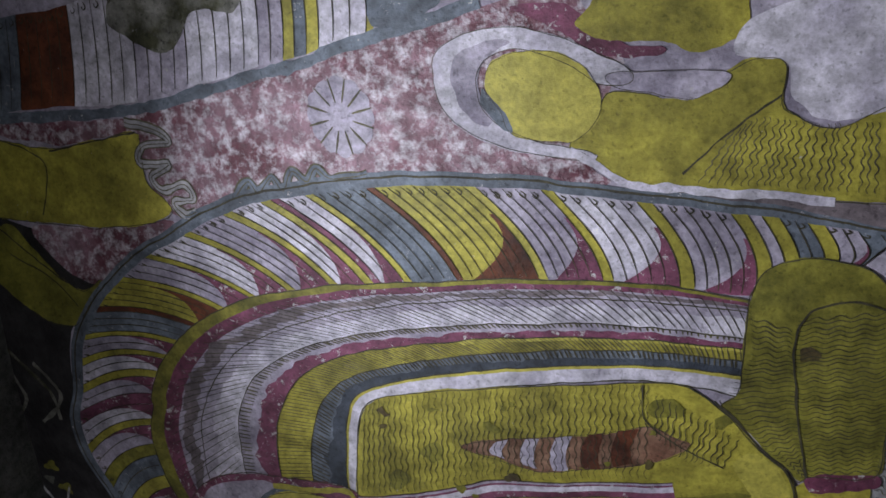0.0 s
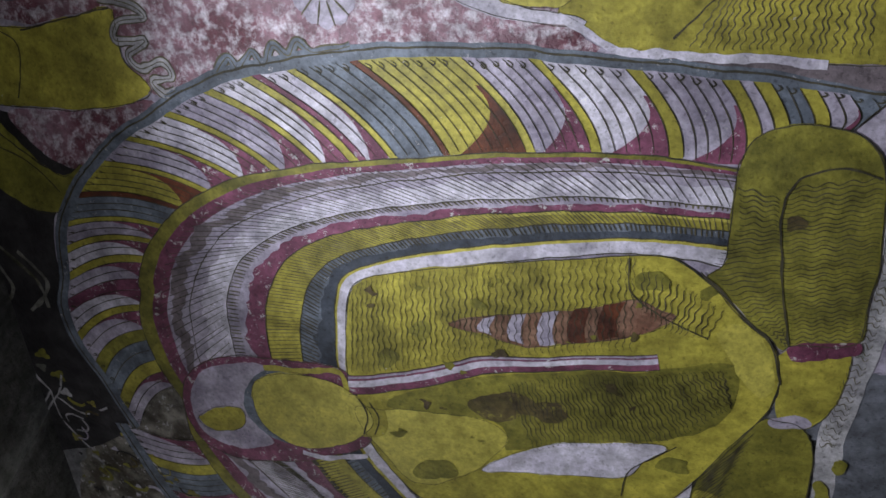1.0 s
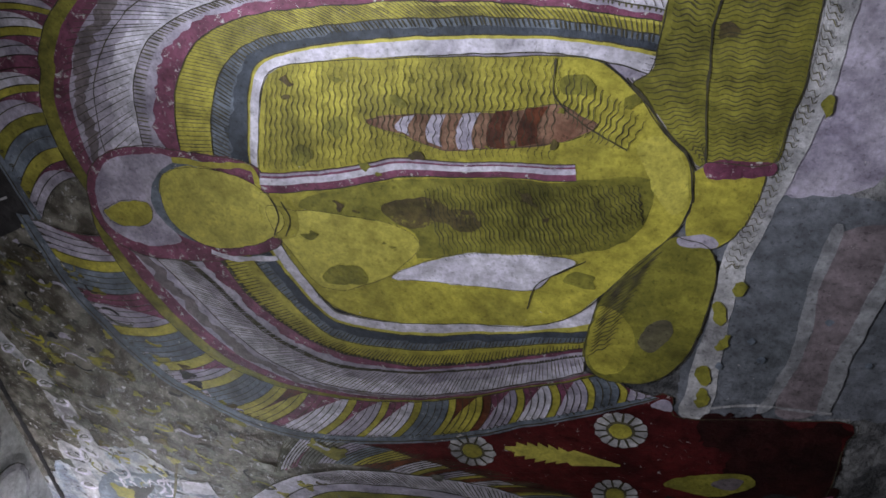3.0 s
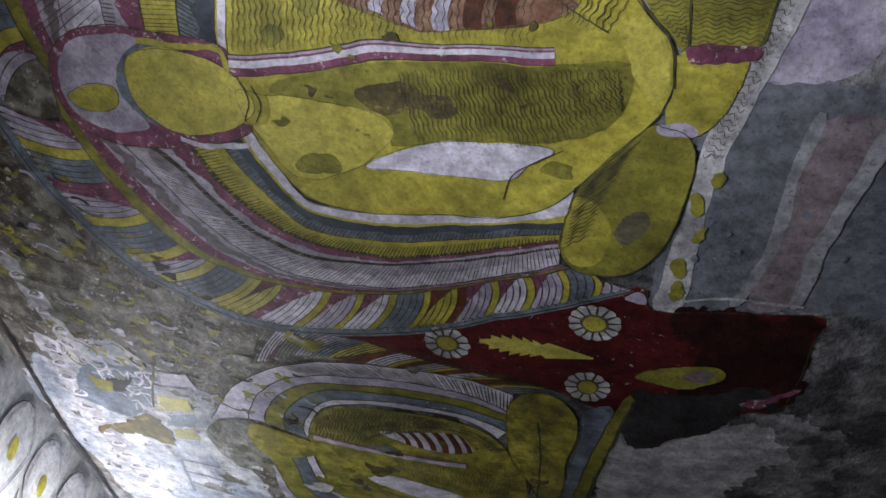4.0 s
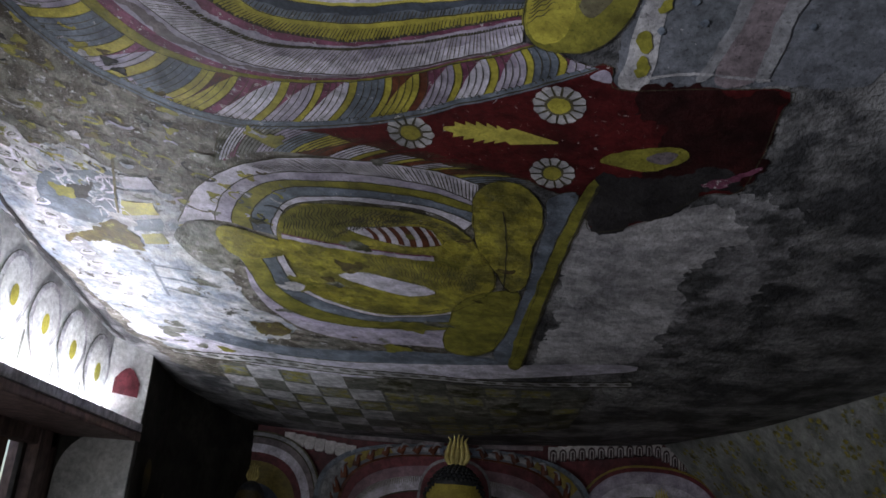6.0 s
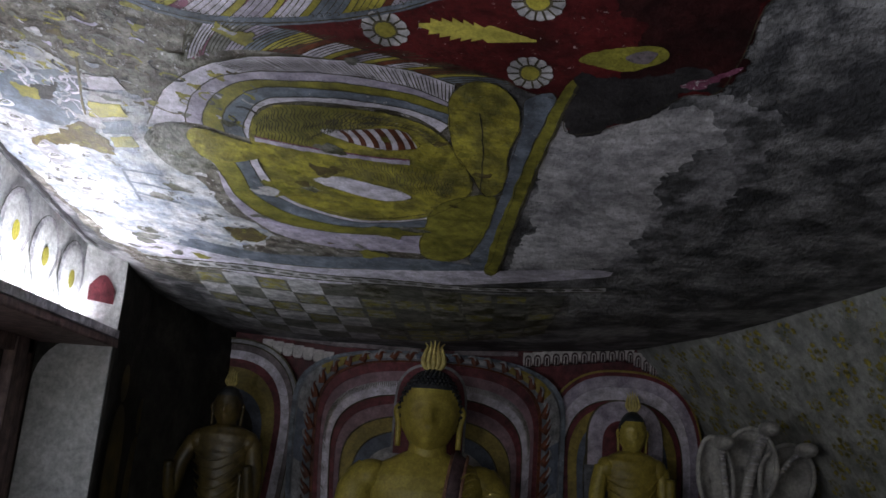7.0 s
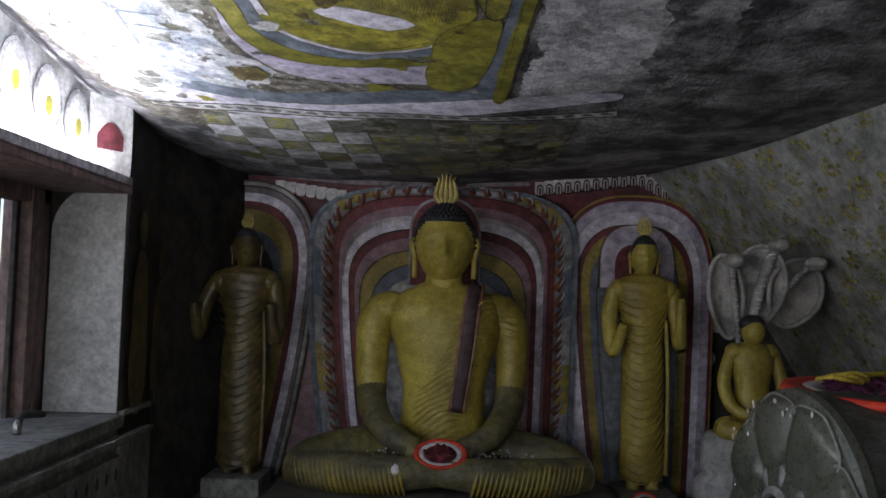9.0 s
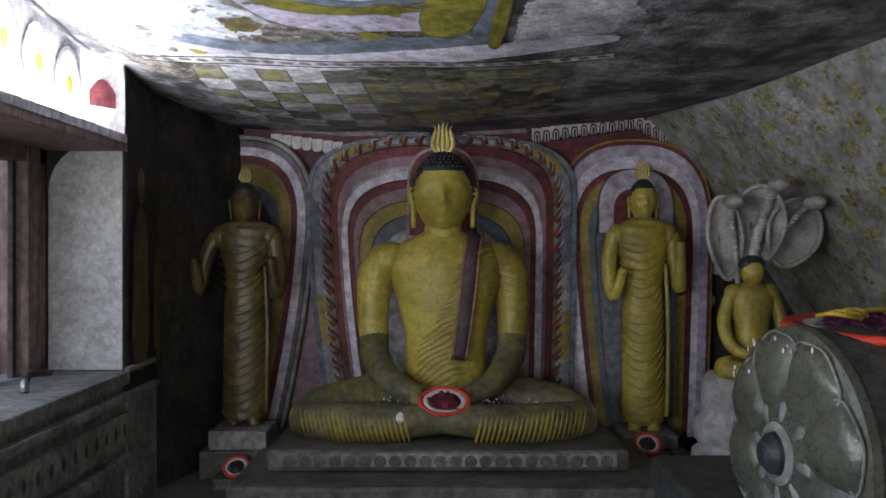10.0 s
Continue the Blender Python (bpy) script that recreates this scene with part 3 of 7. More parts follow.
def wedge_mesh(bm, a, b, layer, s, e, bend):
    """The darker foot of a tongue, widening towards its end."""
    n = len(a) - 1
    rows = []
    for j in range(9):
        v = 0.30 + 0.70 * j / 8
        row = []
        for i in range(7):
            q = min(max(s + (e - s) * (i / 6) * (0.06 + 0.8 * (j / 8) ** 2.2) + bend * lean(v), 0), 1) * n
            k = min(int(q), n - 1)
            pa, pb = a[k] + (a[k + 1] - a[k]) * (q - k), b[k] + (b[k + 1] - b[k]) * (q - k)
            row.append(bm.verts.new(on_rock(pa + (pb - pa) * v, layer)))
        rows.append(row)
    for r0, r1 in zip(rows, rows[1:]):
        for i in range(6):
            bm.faces.new((r0[i], r0[i + 1], r1[i + 1], r1[i]))


def flames(mural, a, b, pieces, layer, bend, lines, s0=0.0, s1=1.0, ink=0.0035, tips=True):
    """A row of curved tongues of colour between two curves."""
    total = sum(w for w, _ in pieces)
    s = s0
    for w, colour in pieces:
        e = s + (s1 - s0) * w / total
        bm = bmesh.new()
        strip_mesh(bm, a, b, layer, m=9, s0=s, s1=e, bend=bend)
        mural.add("flame_tongue", bm, M[colour])
        if tips and w > 30 and colour in ("gold", "lilac", "white"):
            bm = bmesh.new()
            wedge_mesh(bm, a, b, layer + 0.5, s, e, bend)
            mural.add("flame_tip", bm, M["rust" if colour == "gold" else "crimson"])
        k = max(1, round(w / lines)) if w > 22 else 0
        for i in range(k + 1):
            line_mesh(mural.lines, across(a, b, s + (e - s) * i / max(k, 1), lo=0.02, hi=0.97, m=14, curl=bend), ink, layer + 1.2)
            if k and i < k and ink < 0.004:
                c = across(a, b, s + (e - s) * (i + 0.5) / k, lo=0.03, hi=0.10, m=2)
                w = (e - s) / k * 0.9
                line_mesh(mural.lines, spline([c[0], c[1] + (c[0] - c[2]) * 0.1 + np.array((0.008, 0.002)), c[2], c[1] - np.array((0.006, 0.0))], 8), 0.004, layer + 1.4)
        s = e


flames(large, B0 + (B1 - B0) * 0.08, B1, [(50, "blue"), (40, "lilac"), (22, "gold"), (35, "blue"), (22, "gold"), (18, "lilac"), (22, "gold"), (100, "lilac"), (22, "gold"), (115, "white"), (18, "gold"), (98, "lilac"), (18, "gold_bright"), (145, "gold"), (14, "rust"), (92, "blue"), (16, "gold"), (48, "white"), (16, "crimson"), (20, "gold"), (60, "white"), (18, "gold"), (80, "lilac"), (18, "gold"), (85, "white"), (16, "gold"), (70, "lilac"), (16, "gold"), (80, "gold"), (16, "rust"), (60, "blue"), (14, "gold"), (40, "lilac"), (16, "gold"), (40, "white"), (20, "gold"), (45, "lilac"), (30, "crimson"), (40, "white"), (18, "gold"), (50, "lilac"), (30, "olive"), (50, "blue"), (30, "gold"), (40, "lilac")], 2.6, -0.021, 21)
flames(large, D0 + (D1 - D0) * 0.08, D1, [(50, "lilac"), (20, "gold"), (45, "blue"), (25, "crimson"), (45, "lilac"), (20, "gold"), (60, "blue"), (22, "gold"), (35, "lilac"), (22, "gold"), (60, "blue"), (26, "gold"), (40, "gold"), (18, "crimson"), (60, "white"), (16, "gold"), (50, "lilac"), (14, "gold"), (46, "white"), (14, "gold"), (50, "blue"), (14, "gold"), (48, "gold"), (14, "rust"), (46, "lilac"), (14, "gold"), (44, "white"), (14, "gold"), (44, "lilac"), (12, "gold"), (36, "blue"), (12, "gold"), (40, "lilac")], 2.6, 0.02, 12)
large.strip("border_line", B0 + (B1 - B0) * -0.05, B0 + (B1 - B0) * 0.09, "blue", 3.6, "grey-blue border line")
large.strip("border_line", D0 + (D1 - D0) * -0.07, D0 + (D1 - D0) * 0.12, "blue", 3.6, "grey-blue border line")
line_mesh(large.lines, B0, 0.006, 4.4, taper=False)
line_mesh(large.lines, D0, 0.006, 4.4, taper=False)
large.fill("halo", [(-1.395, 1.62), (-1.34, 1.528), (-1.22, 1.462), (-1.062, 1.436), (-0.839, 1.432), (-0.799, 1.504), (-0.779, 1.661), (-0.963, 1.757), (-1.18, 1.81), (-1.333, 1.794), (-1.391, 1.714)], "crimson", 4.8, outline=0.006)
large.fill("halo_inner", [(-1.362, 1.61), (-1.314, 1.535), (-1.212, 1.481), (-1.084, 1.457), (-1.056, 1.491), (-1.122, 1.547), (-1.162, 1.647), (-1.105, 1.73), (-1.21, 1.772), (-1.324, 1.758), (-1.367, 1.7)], "lilac", 5.0)
large.fill("hair", [(-1.162, 1.564), (-1.112, 1.502), (-1.051, 1.464), (-0.98, 1.46), (-1.08, 1.522), (-1.125, 1.602), (-1.103, 1.672), (-1.047, 1.717), (-1.119, 1.704), (-1.17, 1.639)], "blue", 5.4)
large.fill("finial", [(-1.353, 1.683), (-1.273, 1.636), (-1.195, 1.625), (-1.18, 1.66), (-1.212, 1.699), (-1.295, 1.723), (-1.341, 1.713)], "gold", 5.4, outline=0.004)
large.fill("body", [(-0.774, 1.213), (-0.72, 1.158), (-0.596, 1.128), (-0.309, 1.077), (-0.11, 1.044), (0.004, 1.027), (0.061, 1.035), (0.121, 1.083), (0.19, 1.154), (0.262, 1.229), (0.29, 1.282), (0.293, 1.372), (0.25, 1.458), (0.128, 1.633), (0.032, 1.735), (-0.073, 1.79), (-0.247, 1.824), (-0.414, 1.858), (-0.585, 1.865), (-0.668, 1.822), (-0.729, 1.746), (-0.785, 1.644), (-0.819, 1.525), (-0.802, 1.371)], "gold", 4.6, outline=0.006)
large.fill("lower_robe", [(-0.701, 1.511), (-0.565, 1.453), (-0.438, 1.407), (-0.243, 1.368), (0.022, 1.328), (0.193, 1.296), (0.201, 1.402), (0.13, 1.491), (0.006, 1.54), (-0.169, 1.571), (-0.379, 1.633), (-0.372, 1.582), (-0.406, 1.539), (-0.557, 1.537), (-0.687, 1.538)], "olive", 4.9)
large.fill("chest", [(-0.806, 1.549), (-0.721, 1.541), (-0.637, 1.534), (-0.477, 1.534), (-0.399, 1.552), (-0.372, 1.591), (-0.412, 1.653), (-0.489, 1.725), (-0.594, 1.776), (-0.68, 1.775), (-0.747, 1.683), (-0.791, 1.627)], "gold_bright", 5.2, outline=0.003)
large.fill("white_opening", [(-0.455, 1.708), (-0.388, 1.657), (-0.323, 1.617), (-0.245, 1.588), (-0.095, 1.558), (0.043, 1.551), (-0.012, 1.608), (-0.062, 1.665), (-0.199, 1.686), (-0.325, 1.697)], "white", 5.4, outline=0.004)
large.fill("almond_patch", [(-0.5, 1.259), (-0.399, 1.228), (-0.242, 1.193), (-0.106, 1.164), (-0.028, 1.144), (0.012, 1.163), (0.059, 1.187), (-0.037, 1.237), (-0.172, 1.273), (-0.286, 1.293), (-0.387, 1.287)], "pinkrust", 5.4, outline=0.003)
A0 = spline([(-0.473, 1.255), (-0.37, 1.224), (-0.242, 1.195), (-0.106, 1.165), (-0.028, 1.148)], 40)
A1 = spline([(-0.459, 1.263), (-0.372, 1.28), (-0.271, 1.288), (-0.145, 1.266), (-0.024, 1.226)], 40)
for k in range(5):
    large.strip("almond_stripe", A0, A1, "rust" if k > 2 else "lilac", 5.8, s0=0.15 + 0.17 * k, s1=0.22 + 0.18 * k, bend=-0.06)
large.fill("elbow_flake", [(0.153, 1.221), (0.206, 1.187), (0.264, 1.25), (0.289, 1.342), (0.262, 1.385), (0.217, 1.337), (0.185, 1.282)], "gold_bright", 5.0)
large.fill("throne_cloth", [(0.181, 0.875), (0.19, 0.818), (0.225, 0.756), (0.308, 0.735), (0.406, 0.749), (0.46, 0.803), (0.48, 0.901), (0.479, 1.019), (0.467, 1.109), (0.457, 1.218), (0.374, 1.231), (0.313, 1.236), (0.29, 1.253), (0.267, 1.221), (0.202, 1.153), (0.127, 1.082), (0.16, 1.046), (0.17, 0.964)], "olive", 5.0, outline=0.006)
large.fill("throne_cloth", [(0.25, 1.458), (0.296, 1.443), (0.365, 1.465), (0.385, 1.554), (0.372, 1.7), (0.351, 1.811), (0.301, 1.883), (0.229, 1.923), (0.136, 1.921), (0.09, 1.853), (0.095, 1.733), (0.128, 1.63)], "olive", 5.0, outline=0.006)
large.fill("throne_cloth", [(0.279, 1.284), (0.314, 1.243), (0.388, 1.241), (0.442, 1.255), (0.428, 1.368), (0.377, 1.455), (0.295, 1.435), (0.299, 1.341)], "gold", 4.8)
large.fill("throne_cloth", [(0.117, 1.672), (0.178, 1.698), (0.216, 1.788), (0.195, 1.883), (0.135, 1.906), (0.097, 1.842), (0.099, 1.732)], "gold", 5.3)
large.fill("stain", [(0.231, 1.726), (0.264, 1.692), (0.3, 1.695), (0.3, 1.752), (0.261, 1.799), (0.222, 1.776)], "line_soft", 5.5)
large.fill("cloth_edge", [(0.313, 1.236), (0.451, 1.216), (0.45, 1.256), (0.324, 1.272)], "crimson", 5.5)
large.fill("cloth_edge", [(0.286, 1.441), (0.363, 1.428), (0.368, 1.459), (0.292, 1.468)], "lilac", 5.5)
ST0 = spline([(-0.812, 1.452), (-0.69, 1.427), (-0.56, 1.392), (-0.48, 1.36), (-0.419, 1.342), (-0.243, 1.317), (0.02, 1.282)], 60)
ST1 = spline([(-0.821, 1.511), (-0.697, 1.485), (-0.565, 1.448), (-0.484, 1.418), (-0.406, 1.389), (-0.243, 1.36), (0.025, 1.326)], 60)
large.strip("stole", ST0, ST1, "crimson", 5.6)
large.strip("stole_stripe", ST0 + (ST1 - ST0) * 0.06, ST0 + (ST1 - ST0) * 0.17, "lilac", 5.9)
large.strip("stole_stripe", ST0 + (ST1 - ST0) * 0.28, ST0 + (ST1 - ST0) * 0.62, "white", 5.9)
line_mesh(large.lines, ST0, 0.004, 6.2)
line_mesh(large.lines, ST1, 0.004, 6.2)
large.fill("face_shape", [(-1.139, 1.56), (-1.094, 1.504), (-0.999, 1.472), (-0.88, 1.476), (-0.801, 1.513), (-0.756, 1.583), (-0.812, 1.653), (-0.937, 1.713), (-1.056, 1.713), (-1.128, 1.658)], "gold_bright", 5.8, outline=0.004)
large.fill("neck", [(-0.819, 1.525), (-0.751, 1.521), (-0.714, 1.558), (-0.734, 1.624), (-0.794, 1.645), (-0.824, 1.615)], "gold", 5.7)
large.stroke("ear", [(-1.077, 1.466), (-0.962, 1.457), (-0.841, 1.444), (-0.825, 1.509)], 0.022, "gold", 5.9)
large.stroke("ear", [(-1.005, 1.737), (-0.924, 1.745), (-0.794, 1.711)], 0.02, "white", 5.9)
R0 = spline([(-0.764, 1.19), (-0.704, 1.153), (-0.596, 1.129), (-0.309, 1.078), (-0.11, 1.045), (-0.027, 1.035)], 80)
R1 = spline([(-0.807, 1.441), (-0.69, 1.42), (-0.559, 1.386), (-0.48, 1.354), (-0.404, 1.332), (-0.035, 1.277)], 80)
large.hatch(R0, R1, 46, 0.0024, 6.4, m=70, amp=0.0030, waves=7.2, jitter=0.1)
R2 = spline([(-0.027, 1.161), (0.042, 1.215), (0.134, 1.231)], 30)
R3 = spline([(-0.02, 1.053), (0.059, 1.09), (0.172, 1.156)], 30)
large.hatch(R2, R3, 13, 0.003, 6.4, m=24, amp=0.0035, waves=3)
R4 = spline([(-0.363, 1.419), (-0.243, 1.376), (-0.101, 1.354), (0.036, 1.336), (0.168, 1.314)], 60)
R5 = spline([(-0.356, 1.651), (-0.23, 1.591), (-0.08, 1.564), (0.035, 1.537), (0.192, 1.419)], 60)
large.hatch(R4, R5, 46, 0.0028, 6.4, m=36, amp=0.003, waves=5, slant=0.1, jitter=0.2)
R6 = spline([(0.187, 0.858), (0.186, 0.951), (0.144, 1.067), (0.258, 1.201), (0.303, 1.24)], 60)
R7 = spline([(0.271, 0.89), (0.272, 0.942), (0.28, 1.052), (0.292, 1.142), (0.31, 1.234)], 60)
large.hatch(R6, R7, 34, 0.003, 6.4, m=14, amp=0.004, waves=2, slant=-0.02)
R8 = spline([(0.283, 0.861), (0.276, 0.954), (0.29, 1.089), (0.312, 1.231)], 60)
R9 = spline([(0.467, 0.835), (0.476, 0.947), (0.468, 1.083), (0.459, 1.212)], 60)
large.hatch(R8, R9, 36, 0.0028, 6.4, m=40, amp=0.0035, waves=4)
large.stroke("fold_line", [(0.308, 1.237), (0.284, 1.077), (0.276, 0.93), (0.294, 0.86), (0.334, 0.829), (0.397, 0.819), (0.466, 0.841)], 0.006, "line", 6.6)
large.stroke("fold_line", [(-0.046, 1.037), (-0.042, 1.128), (0.04, 1.187), (0.134, 1.231)], 0.004, "line", 6.6)
large.stroke("fold_line", [(-0.075, 1.728), (-0.055, 1.649), (0.023, 1.581), (0.064, 1.547)], 0.004, "line", 6.6)
large.stroke("fold_line", [(0.113, 1.064), (0.189, 1.141), (0.264, 1.228), (0.299, 1.341)], 0.006, "line", 6.6)
large.stroke("fold_line", [(-0.793, 1.52), (-0.771, 1.568), (-0.793, 1.636)], 0.005, "line", 6.6)
large.stroke("fold_line", [(-0.76, 1.522), (-0.738, 1.571), (-0.757, 1.629)], 0.005, "line", 6.6)
R10 = spline([(0.128, 1.633), (0.107, 1.731), (0.097, 1.852)], 30)
R11 = spline([(0.252, 1.474), (0.199, 1.621), (0.157, 1.799)], 30)
large.hatch(R10, R11, 18, 0.0034, 6.4, m=14, amp=0.004, waves=2)
large.fill("stain", [(0.048, 1.084), (0.043, 1.107), (0.009, 1.113), (-0.025, 1.116), (-0.033, 1.094), (-0.017, 1.07), (0.006, 1.066), (0.03, 1.064)], "olive", 6.0)
large.fill("stain", [(0.148, 1.112), (0.138, 1.124), (0.125, 1.131), (0.108, 1.133), (0.108, 1.117), (0.108, 1.107), (0.122, 1.099), (0.133, 1.098)], "olive", 6.0)
large.fill("stain", [(0.146, 1.363), (0.129, 1.384), (0.116, 1.405), (0.095, 1.401), (0.093, 1.371), (0.088, 1.353), (0.11, 1.331), (0.128, 1.336)], "olive", 6.0)
large.fill("stain", [(-0.286, 1.472), (-0.329, 1.505), (-0.382, 1.535), (-0.438, 1.526), (-0.471, 1.504), (-0.459, 1.477), (-0.379, 1.442), (-0.306, 1.448)], "brownstain", 6.0)
large.fill("stain", [(-0.211, 1.476), (-0.216, 1.499), (-0.26, 1.516), (-0.291, 1.505), (-0.331, 1.497), (-0.301, 1.469), (-0.259, 1.453), (-0.207, 1.46)], "brownstain", 6.0)
large.fill("stain", [(0.09, 1.604), (0.095, 1.629), (0.063, 1.636), (0.039, 1.629), (0.015, 1.618), (0.039, 1.588), (0.059, 1.583), (0.09, 1.589)], "olive", 6.0)
large.fill("stain", [(-0.526, 1.713), (-0.533, 1.747), (-0.593, 1.759), (-0.648, 1.767), (-0.664, 1.742), (-0.625, 1.702), (-0.587, 1.694), (-0.545, 1.689)], "olive", 6.0)
large.fill("stain", [(0.33, 0.937), (0.323, 0.95), (0.309, 0.956), (0.291, 0.958), (0.289, 0.941), (0.29, 0.928), (0.304, 0.922), (0.314, 0.921)], "brownstain", 6.0)
large.fill("stain", [(0.326, 0.997), (0.315, 1.006), (0.306, 1.015), (0.29, 1.014), (0.29, 1.001), (0.287, 0.994), (0.301, 0.985), (0.312, 0.986)], "olive", 6.0)
large.fill("stain", [(-0.65, 1.378), (-0.669, 1.396), (-0.689, 1.412), (-0.709, 1.406), (-0.715, 1.389), (-0.712, 1.374), (-0.682, 1.356), (-0.658, 1.362)], "olive", 6.0)
large.fill("stain", [(-0.555, 1.285), (-0.563, 1.306), (-0.584, 1.319), (-0.6, 1.307), (-0.617, 1.295), (-0.603, 1.273), (-0.579, 1.259), (-0.553, 1.27)], "olive", 6.0)
large.fill("throne_border", [(0.463, 0.751), (0.534, 0.746), (0.541, 0.896), (0.535, 1.076), (0.506, 1.254), (0.451, 1.509), (0.442, 1.745), (0.445, 2.005), (0.371, 2.021), (0.372, 1.858), (0.394, 1.659), (0.39, 1.502), (0.435, 1.263), (0.472, 1.045), (0.478, 0.878)], "pale", 2.6, "pale throne border with faded scrolls")
large.fill("green_spot", [(0.518, 1.084), (0.523, 1.061), (0.542, 1.07), (0.544, 1.097), (0.53, 1.103)], "olive", 5.0, ragged=0.02)
large.fill("green_spot", [(0.424, 1.565), (0.431, 1.533), (0.453, 1.545), (0.455, 1.581), (0.438, 1.591)], "olive", 5.0, ragged=0.02)
large.fill("green_spot", [(0.395, 1.641), (0.402, 1.607), (0.425, 1.619), (0.427, 1.657), (0.409, 1.668)], "olive", 5.0, ragged=0.02)
large.fill("green_spot", [(0.422, 1.729), (0.43, 1.694), (0.453, 1.707), (0.455, 1.746), (0.437, 1.757)], "olive", 5.0, ragged=0.02)
large.fill("green_spot", [(0.395, 1.938), (0.403, 1.898), (0.427, 1.912), (0.429, 1.957), (0.41, 1.97)], "olive", 5.0, ragged=0.02)
large.fill("green_spot", [(0.391, 1.854), (0.398, 1.816), (0.422, 1.83), (0.424, 1.873), (0.405, 1.885)], "olive", 5.0, ragged=0.02)
W0 = spline([(0.477, 0.791), (0.488, 0.9), (0.48, 1.056), (0.443, 1.277), (0.397, 1.501)], 60)
W1 = spline([(0.513, 0.789), (0.52, 0.897), (0.514, 1.053), (0.479, 1.272), (0.436, 1.495)], 60)
large.hatch(W0, W1, 40, 0.003, 5.2, soft=True, m=10, amp=0.006, waves=1.5, curl=0.03)
large.fill("pale_stripe", [(0.609, 1.378), (0.643, 1.373), (0.63, 1.547), (0.64, 1.71), (0.607, 1.928), (0.564, 1.967), (0.582, 1.891), (0.609, 1.724), (0.602, 1.583)], "stripe", 4.2)
large.fill("pale_stripe", [(0.768, 1.357), (0.813, 1.351), (0.784, 1.494), (0.756, 1.709), (0.754, 1.922), (0.719, 1.928), (0.715, 1.752), (0.741, 1.515)], "stripe", 4.2)
large.fill("lilac_field", [(0.643, 1.373), (0.768, 1.357), (0.741, 1.515), (0.715, 1.752), (0.722, 1.938), (0.615, 1.958), (0.64, 1.71), (0.63, 1.547)], "mauve", 3.9)
large.stroke("fringe", [(0.436, 1.977), (0.55, 1.942), (0.669, 1.937), (0.759, 1.938)], 0.012, "pale", 4.6)
large.fill("dot", [(0.434, 1.81), (0.442, 1.796), (0.456, 1.806), (0.448, 1.821)], "blue", 4.6)
large.fill("dot", [(0.535, 1.779), (0.543, 1.765), (0.557, 1.775), (0.549, 1.79)], "blue", 4.6)
large.fill("dot", [(0.665, 1.629), (0.672, 1.617), (0.686, 1.626), (0.679, 1.639)], "blue", 4.6)
large.fill("dot", [(0.793, 1.748), (0.799, 1.734), (0.813, 1.745), (0.807, 1.759)], "blue", 4.6)
large.fill("dot", [(0.498, 1.717), (0.506, 1.703), (0.52, 1.713), (0.512, 1.727)], "blue", 4.6)
large.fill("flaked_field", [(-1.21, 0.734), (-1.291, 0.69), (-1.329, 0.536), (-1.336, 0.488), (-1.168, 0.455), (-0.992, 0.405), (-0.765, 0.341), (-0.56, 0.288), (-0.347, 0.236), (-0.176, 0.214), (-0.112, 0.31), (-0.056, 0.343), (-0.093, 0.408), (-0.146, 0.545), (-0.088, 0.602), (-0.198, 0.6), (-0.351, 0.589), (-0.597, 0.596), (-0.808, 0.622), (-0.989, 0.656), (-1.116, 0.7)], "flaked", 2.2, "flaked pink and white plaster")
large.fill("flaked_field", [(-1.759, 0.804), (-1.465, 0.785), (-1.284, 0.74), (-1.254, 0.767), (-1.403, 0.847), (-1.513, 0.933), (-1.609, 0.947), (-1.699, 0.893)], "flaked", 2.3)
large.fill("flaked_field", [(-0.155, 0.256), (-0.066, 0.316), (0.023, 0.328), (-0.01, 0.344), (-0.113, 0.337), (-0.227, 0.276), (-0.298, 0.242), (-0.201, 0.234)], "crimson", 2.8)
large.fill("flaked_field", [(-1.806, 0.524), (-1.552, 0.511), (-1.338, 0.495), (-1.326, 0.522), (-1.609, 0.572), (-1.817, 0.562)], "flaked", 2.2)
large.rosette("rosette", (-0.721, 0.469), 0.089, 12, 3.2, centre="")
large.stroke("scroll_edge", [(-1.358, 0.503), (-1.269, 0.513), (-1.223, 0.545), (-1.306, 0.556), (-1.325, 0.599), (-1.235, 0.601), (-1.296, 0.633), (-1.268, 0.666), (-1.192, 0.647), (-1.173, 0.681), (-1.237, 0.693), (-1.208, 0.724), (-1.167, 0.712)], 0.03, "line_soft", 3.3, n=120)
large.stroke("scroll", [(-1.358, 0.503), (-1.269, 0.513), (-1.223, 0.545), (-1.306, 0.556), (-1.325, 0.599), (-1.235, 0.601), (-1.296, 0.633), (-1.268, 0.666), (-1.192, 0.647), (-1.173, 0.681), (-1.237, 0.693), (-1.208, 0.724), (-1.167, 0.712)], 0.021, "pale", 3.6, n=120)
large.stroke("scroll_line", [(-1.358, 0.503), (-1.269, 0.513), (-1.223, 0.545), (-1.306, 0.556), (-1.325, 0.599), (-1.235, 0.601), (-1.296, 0.633), (-1.268, 0.666), (-1.192, 0.647), (-1.173, 0.681), (-1.237, 0.693), (-1.208, 0.724), (-1.167, 0.712)], 0.003, "line_soft", 4.0, n=120)
large.stroke("scroll_edge", [(-1.041, 0.666), (-1.001, 0.629), (-0.973, 0.655), (-0.933, 0.612), (-0.906, 0.644), (-0.874, 0.596), (-0.831, 0.62), (-0.803, 0.59), (-0.761, 0.61), (-0.669, 0.593)], 0.03, "line_soft", 3.3, n=120)
